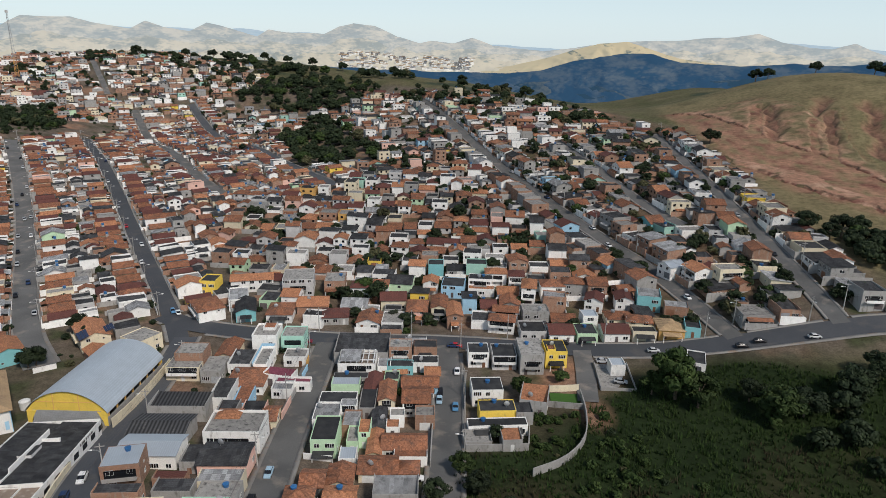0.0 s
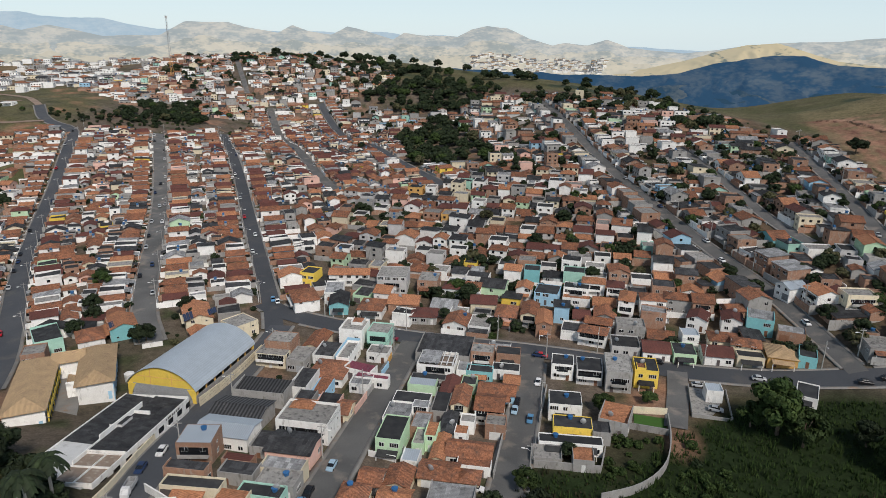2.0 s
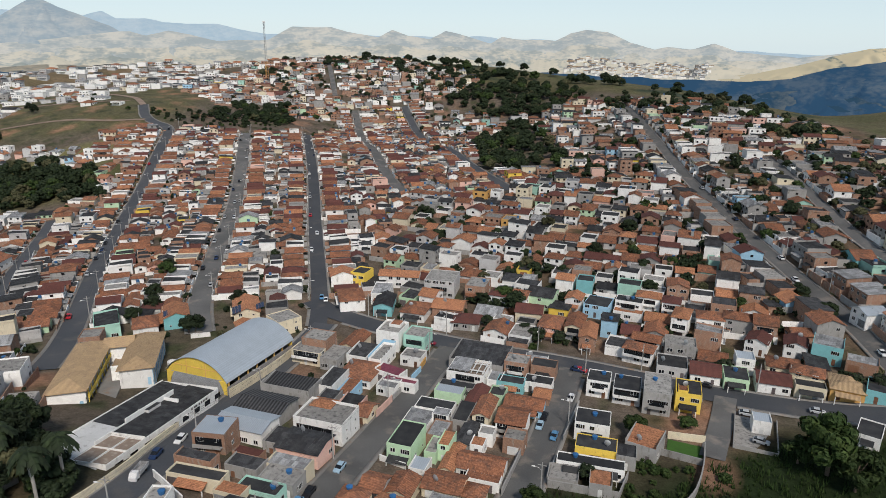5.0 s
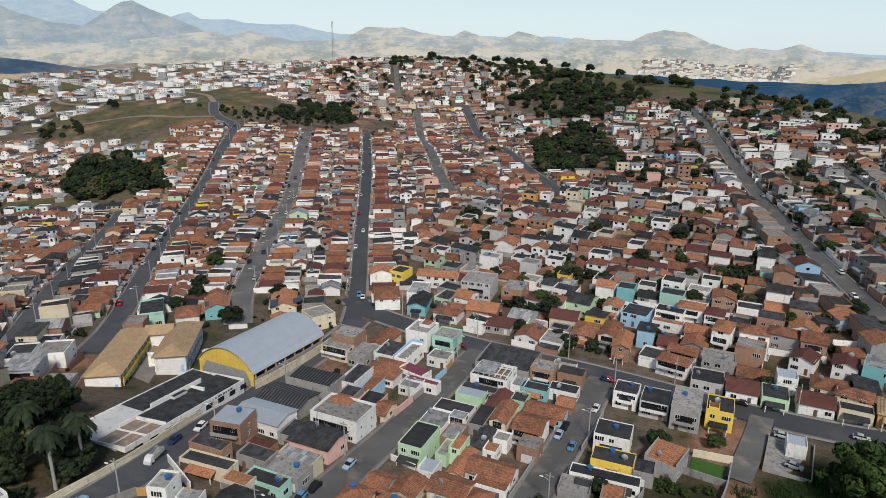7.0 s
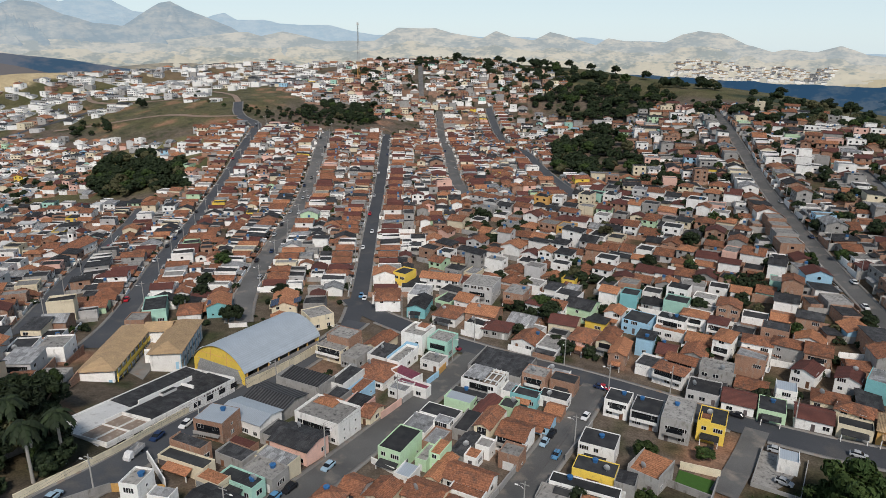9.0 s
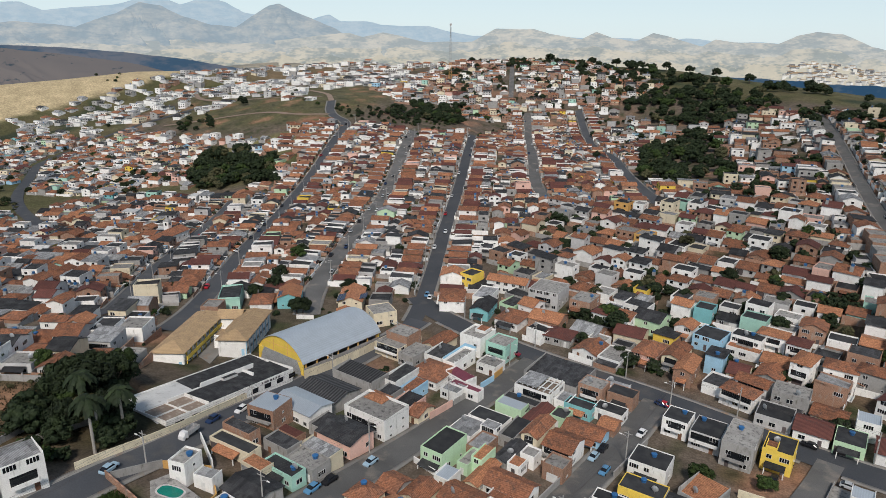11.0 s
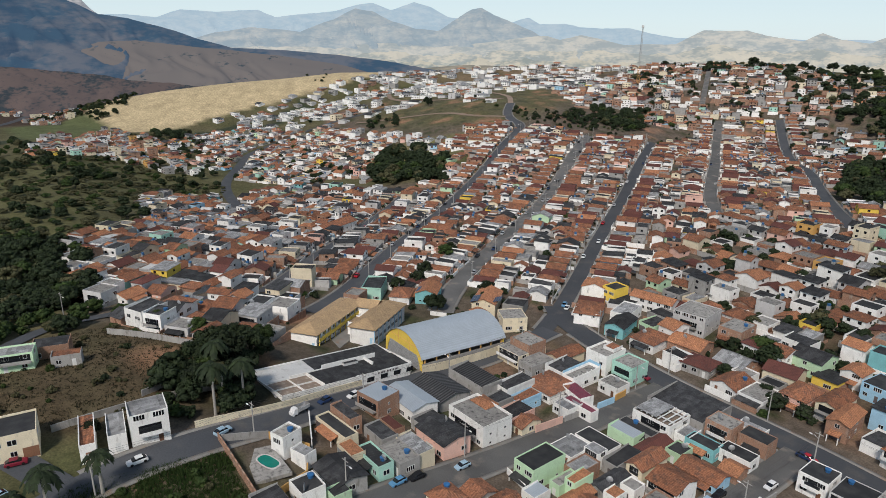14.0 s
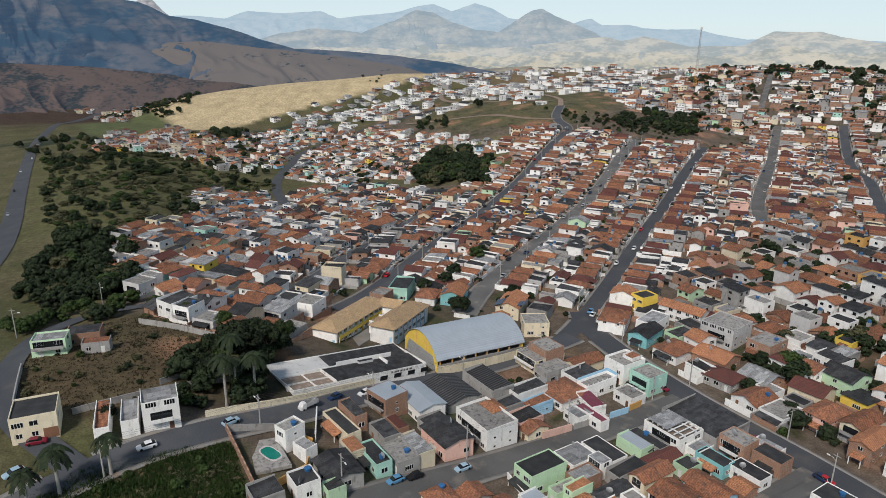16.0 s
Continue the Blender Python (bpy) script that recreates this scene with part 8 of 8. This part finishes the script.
for x, y, size in ((-600, 838, 1.5), (-560, 800, 1.3), (-470, 848, 2.1), (-455, 843, 1.5), (-405, 850, 1.7), (-368, 848, 1.8), (-352, 846, 1.5), (-300, 846, 1.7), (-270, 845, 1.6), (-237, 842, 1.8), (-198, 838, 1.7), (-130, 815, 1.8), (-47, 800, 1.7), (3, 700, 2.0),
                   (23, 645, 1.9), (231, 644, 1.8), (240, 640, 1.5), (268, 611, 1.5), (302, 583, 1.7), (308, 578, 1.4), (-655, 476, 1.5), (-640, 470, 1.2)):
    tree(x, y, size, int(abs(x)), 0, 0.95)


def palm(x, y, h, crown=2.6):
    """A royal palm: a smooth pale trunk and a head of arching feathered fronds."""
    ob = placed("palm_tree", x, y, (x * 31) % 360, "tall royal palm with pale trunk and arching fronds", "palm tree", "palms by the road")
    part("trunk", loft([[(r * math.cos(2 * math.pi * k / 10), r * math.sin(2 * math.pi * k / 10), z) for k in range(10)] for r, z in ((0.42, -0.5), (0.32, 1.5), (0.3, h * 0.5), (0.24, h * 0.85), (0.16, h))]), PALMBARK, ob)
    for k in range(14):
        s = Shape()
        a = 2 * math.pi * k / 14 + 0.3 * (k % 3)
        lift = 0.9 - 0.12 * (k % 5)
        spine = [(crown * f * math.cos(a), crown * f * math.sin(a), h + lift * crown * f - 1.3 * crown * f * f) for f in (0, 0.2, 0.4, 0.6, 0.8, 1.0)]
        for i in range(5):
            p, q = Vector(spine[i]), Vector(spine[i + 1])
            side = Vector((-math.sin(a), math.cos(a), 0))
            for j in range(4):
                b0 = p + (q - p) * (j / 4)
                ln = crown * 0.28 * (1 - abs(i / 5 - 0.4))
                for sg in (-1, 1):
                    s.face([b0, b0 + (q - p) * 0.3, b0 + (q - p) * 0.55 + side * sg * ln - Vector((0, 0, ln * 0.45)), b0 + (q - p) * 0.3 + side * sg * ln - Vector((0, 0, ln * 0.5))])
        part("frond", s, LEAF[0], ob)


for x, y, h in ((-66.0, 50, 9), (-64.0, 41.0, 10), (-84.5, 75.5, 13), (-87.5, 83.0, 12), (-62, 36, 8), (-91, 79, 9), (-101, 80, 11)):
    palm(x, y, h, 3.4 if h > 9 else 2.8)

for x, y in ((-169.7, 179.1), (-177.5, 187.7), (-143.4, 170.4), (-142.4, 162.0), (-145.9, 161.9), (-142.0, 172.2), (-122.0, 124.0)):
    tree(x, y, 0.95, int(abs(x)), 0, 1.0)

# woods and bushes
grove([(-494, 312), (-417, 284), (-358, 313), (-405, 350), (-500, 354)], 110, (1.0, 1.6), 0, 1)
grove([(-205, 600), (-136, 435), (-100, 442), (-75, 440), (-110, 530), (-175, 655)], 75, (0.8, 1.6), 0, 2)
grove([(-430, 474), (-391, 545), (-440, 628), (-470, 580)], 60, (0.8, 1.3), 0, 3)
grove([(-420, 830), (-345, 740), (-190, 690), (-160, 760), (-330, 860)], 120, (1.0, 1.7), 0, 4)
grove([(-120, 640), (30, 550), (90, 510), (100, 530), (60, 610), (-100, 690)], 34, (0.9, 1.6), 0, 5)
grove([(-300, 850), (-100, 800), (60, 620), (20, 600), (-150, 730), (-330, 800)], 36, (1.0, 1.8), 0, 6)
grove([(-560, 900), (-420, 930), (-380, 860), (-520, 800)], 30, (0.9, 1.5), 0, 7)
grove([(-600, 760), (-530, 720), (-510, 760), (-560, 800)], 16, (0.9, 1.5), 0, 8)
grove(SCRUB, 380, (0.45, 1.0), 2, 9, tall=0.55)
grove(SCRUB, 160, (0.45, 0.9), 1, 49, tall=0.5)
grove(SCRUB, 24, (0.8, 1.3), 0, 29)
grove([(-185, 36), (-225, 50), (-215, 62), (-300, 62), (-350, 40), (-300, 26), (-200, 24)], 70, (0.7, 1.4), 0, 10, streets=True)
grove([(-560, 255), (-520, 330), (-460, 330), (-500, 260)], 30, (0.6, 1.1), 0, 11)
grove([(-640, 380), (-560, 400), (-600, 440), (-700, 420)], 16, (0.6, 1.2), 0, 12)
grove([(-780, 150), (-700, 200), (-860, 230), (-900, 170)], 60, (0.6, 1.1), 0, 13)
grove([(-1240, 70), (-1180, 220), (-1060, 190), (-1040, 150), (-1150, 120), (-1170, 60)], 70, (0.9, 1.6), 0, 14)
grove([(-290, 715), (-283, 700), (-215, 672), (-160, 665), (-120, 690), (-140, 740), (-260, 765)], 80, (0.8, 1.5), 0, 50)
grove([(-820, -30), (-680, 0), (-560, 20), (-600, 70), (-700, 60), (-850, 40)], 60, (0.7, 1.4), 0, 34)
grove([(-150, 80), (-175, 55), (-155, 32), (-165, 20), (-190, 60)], 24, (0.4, 0.9), 1, 15, streets=True)
grove(TOWN[:11] + [(-330, 330), (-300, 150), (-175, 100), (-120, 110)], 520, (0.18, 0.55), 0, 16, streets=True)
grove([(-400, 110), (-250, 70), (-190, 120), (-330, 330), (-480, 240)], 150, (0.2, 0.55), 0, 17, streets=True)
grove([(80, 140), (70, 165), (120, 182), (190, 170), (200, 130)], 40, (0.6, 1.3), 0, 18)
grove([(10, 118), (30, 110), (50, 130), (30, 160), (18, 132)], 40, (0.25, 0.5), 1, 19)
grove([(-22, 100), (6, 98), (6, 118), (-8, 112), (-22, 108)], 20, (0.5, 0.9), 0, 20, streets=True)
grove(LOT, 60, (0.15, 0.35), 2, 21)
grove([(11, 135), (22, 145), (24, 162), (10, 163)], 26, (0.15, 0.4), 1, 22)
grove([(-60, 40), (-52, 74), (-70, 72), (-66, 52)], 9, (0.2, 0.45), 1, 23, streets=True)
grove([(132, 250), (150, 235), (175, 250), (150, 285)], 30, (0.6, 1.2), 0, 24)
grove([(-60, 215), (70, 215), (40, 300), (-5, 410), (-100, 385), (-150, 330)], 230, (0.35, 0.85), 0, 40, streets=True)
grove([(70, 215), (125, 215), (125, 480), (60, 560), (-60, 560), (-5, 418)], 320, (0.35, 0.95), 0, 41, streets=True)
grove([(-60, 400), (-5, 418), (-85, 659), (-300, 760), (-330, 695), (-100, 385)], 200, (0.4, 1.0), 0, 42, streets=True)
grove([(-330, 700), (-200, 720), (-300, 800), (-470, 900), (-640, 860), (-480, 560), (-390, 600)], 150, (0.5, 1.2), 0, 43, streets=True)
grove([(-180, 80), (-420, 442), (-345, 560), (-110, 214)], 200, (0.3, 0.6), 0, 44, streets=True)
grove([(-870, 230), (-560, 215), (-490, 300), (-555, 330), (-852, 331)], 120, (0.4, 1.0), 0, 45, streets=True)
grove([(-760, 60), (-560, 60), (-540, 200), (-740, 220)], 80, (0.4, 1.1), 0, 46, streets=True)
grove([(-1151, 500), (-1004, 300), (-760, 330), (-531, 487), (-837, 690)], 24, (0.4, 0.8), 0, 47, streets=True)
grove([(-522, 477), (-473, 470), (-437, 456), (-380, 482), (-381, 550), (-439, 623), (-429, 530)], 150, (0.25, 0.8), 0, 51, streets=True)
for x, y, reach, n, size in ((-157, 545, 22, 26, (0.9, 1.5)), (-151, 493, 14, 12, (0.7, 1.2)), (-119, 472, 14, 12, (0.7, 1.2)), (-50, 489, 7, 4, (0.9, 1.3)), (64, 522, 12, 9, (1.0, 1.7)), (47, 525, 9, 6, (1.0, 1.5)), (-1, 575, 12, 8, (1.0, 1.5)), (32, 582, 9, 6, (1.0, 1.5)),
                             (-26, 578, 9, 5, (0.9, 1.4)), (-99, 488, 8, 5, (0.8, 1.2)), (-78, 448, 8, 5, (0.8, 1.2)), (-56, 431, 7, 4, (0.7, 1.1)), (14, 403, 5, 3, (0.8, 1.0)), (35, 399, 5, 3, (0.8, 1.0)), (53, 361, 5, 3, (0.7, 1.0)), (81, 382, 5, 3, (0.7, 1.0)), (-49, 283, 9, 8, (0.5, 0.9)),
                             (7, 290, 5, 3, (0.6, 0.9)), (-401, 545, 22, 20, (0.9, 1.5)), (-156, 667, 20, 16, (0.8, 1.3)), (82, 228, 8, 6, (0.4, 0.7)), (102, 227, 7, 5, (0.4, 0.7)), (-207, 54, 14, 14, (0.9, 1.5)), (-197, 41, 10, 8, (0.8, 1.3)), (-166, 47, 8, 7, (0.6, 1.0)), (-245, 42, 12, 9, (0.8, 1.4)),
                             (-132, 103, 9, 9, (0.6, 1.1)), (-101, 76, 10, 14, (0.7, 1.2)), (-116, 106, 6, 6, (0.6, 1.0)), (-89, 67, 6, 6, (0.4, 0.8)), (-87, 82, 6, 6, (0.6, 1.0)), (-115, 88, 10, 10, (0.8, 1.3)), (-555, 92, 14, 10, (0.7, 1.2)), (-876, 215, 26, 26, (1.1, 1.9))):
    grove([(x + reach * math.cos(k), y + reach * math.sin(k)) for k in (0, 1, 2, 3, 4, 5)], n, size, 0, int(abs(x) + 3 * abs(y)), streets=True)
for leaf, chunks in WOOD.items():
    v = np.concatenate(chunks)
    me = bpy.data.meshes.new("woods")
    me.vertices.add(len(v))
    me.vertices.foreach_set("co", v.ravel())
    n = len(v) // 4
    me.loops.add(4 * n)
    me.loops.foreach_set("vertex_index", np.arange(4 * n, dtype=np.int32))
    me.polygons.add(n)
    me.polygons.foreach_set("loop_start", np.arange(0, 4 * n, 4, dtype=np.int32))
    me.materials.append(LEAF[leaf])
    me.update(calc_edges=True)
    tagged(new("woods", me), ["dark green", "fresh green", "olive"][leaf] + " woods, bushes and scrub between the houses", "woods", kind="stuff")

# ---- rank grass ----


def tufts(ring, n, tall, mats, seed, label):
    rng = np.random.RandomState(seed)
    xs, ys = np.array([p[0] for p in ring]), np.array([p[1] for p in ring])
    x, y = rng.uniform(xs.min(), xs.max(), 3 * n), rng.uniform(ys.min(), ys.max(), 3 * n)
    keep = inside(x, y, ring, 3) > rng.uniform(0, 1, 3 * n)
    x, y = x[keep][:n], y[keep][:n]
    z = height(x, y)
    m = len(x)
    clump = 0.6 + 0.6 * np.clip(rolls(x, y, 11, 4.0) + 0.4, 0, 1)
    v, mi = [], []
    for k in range(5):
        a = rng.uniform(0, 6.28, m)
        h = tall * clump * rng.uniform(0.5, 1.2, m)
        w = rng.uniform(0.06, 0.16, m) * (1 + tall * 0.3)
        lean = rng.uniform(0.1, 0.6, m) * h
        bx, by = x + rng.normal(0, 0.2, m), y + rng.normal(0, 0.2, m)
        c, s_ = np.cos(a), np.sin(a)
        v.append(np.stack([np.stack([bx - s_ * w, by + c * w, z - 0.1], 1), np.stack([bx + s_ * w, by - c * w, z - 0.1], 1), np.stack([bx + c * lean, by + s_ * lean, z + h], 1)], 1))
        mi.append(np.where(rolls(x, y, 45, 1.5) + 0.5 * rolls(x, y, 14, 0.5) + rng.normal(0, 0.25, m) + (120 - y) / 60 > 0.2, 1, 0))
    v = np.concatenate(v).reshape(-1, 3)
    me = bpy.data.meshes.new("rank_grass")
    me.from_pydata(v.tolist(), [], np.arange(len(v)).reshape(-1, 3).tolist())
    for mat in mats:
        me.materials.append(mat)
    me.polygons.foreach_set("material_index", np.concatenate(mi).astype(np.int32))
    me.update()
    tagged(new("rank_grass", me), label, "grass", kind="stuff")


FRESHGRASS = material("fresh_grass", (0.020, 0.042, 0.008), 0.9, (0.034, 0.056, 0.013), scale=0.12, fine=1.5, amount=0.9, bump=0, vary=0)
DRYGRASS = material("dry_reeds", (0.042, 0.036, 0.018), 0.9, (0.026, 0.026, 0.013), scale=0.12, fine=1.5, amount=0.9, bump=0, vary=0)
tufts(MARSH, 26000, 1.5, [FRESHGRASS, DRYGRASS], 1, "tall green and dry marsh grass below the street")
tufts([(-65, 38), (-70, 56), (-70, 72), (-50, 74), (-40, 50), (-50, 20)], 9000, 0.8, [FRESHGRASS, FRESHGRASS], 2, "fresh green verge inside the road's curve")
tufts(LOT, 3000, 0.45, [DRYGRASS, DRYGRASS], 3, "dry yellowish grass on the empty lot")
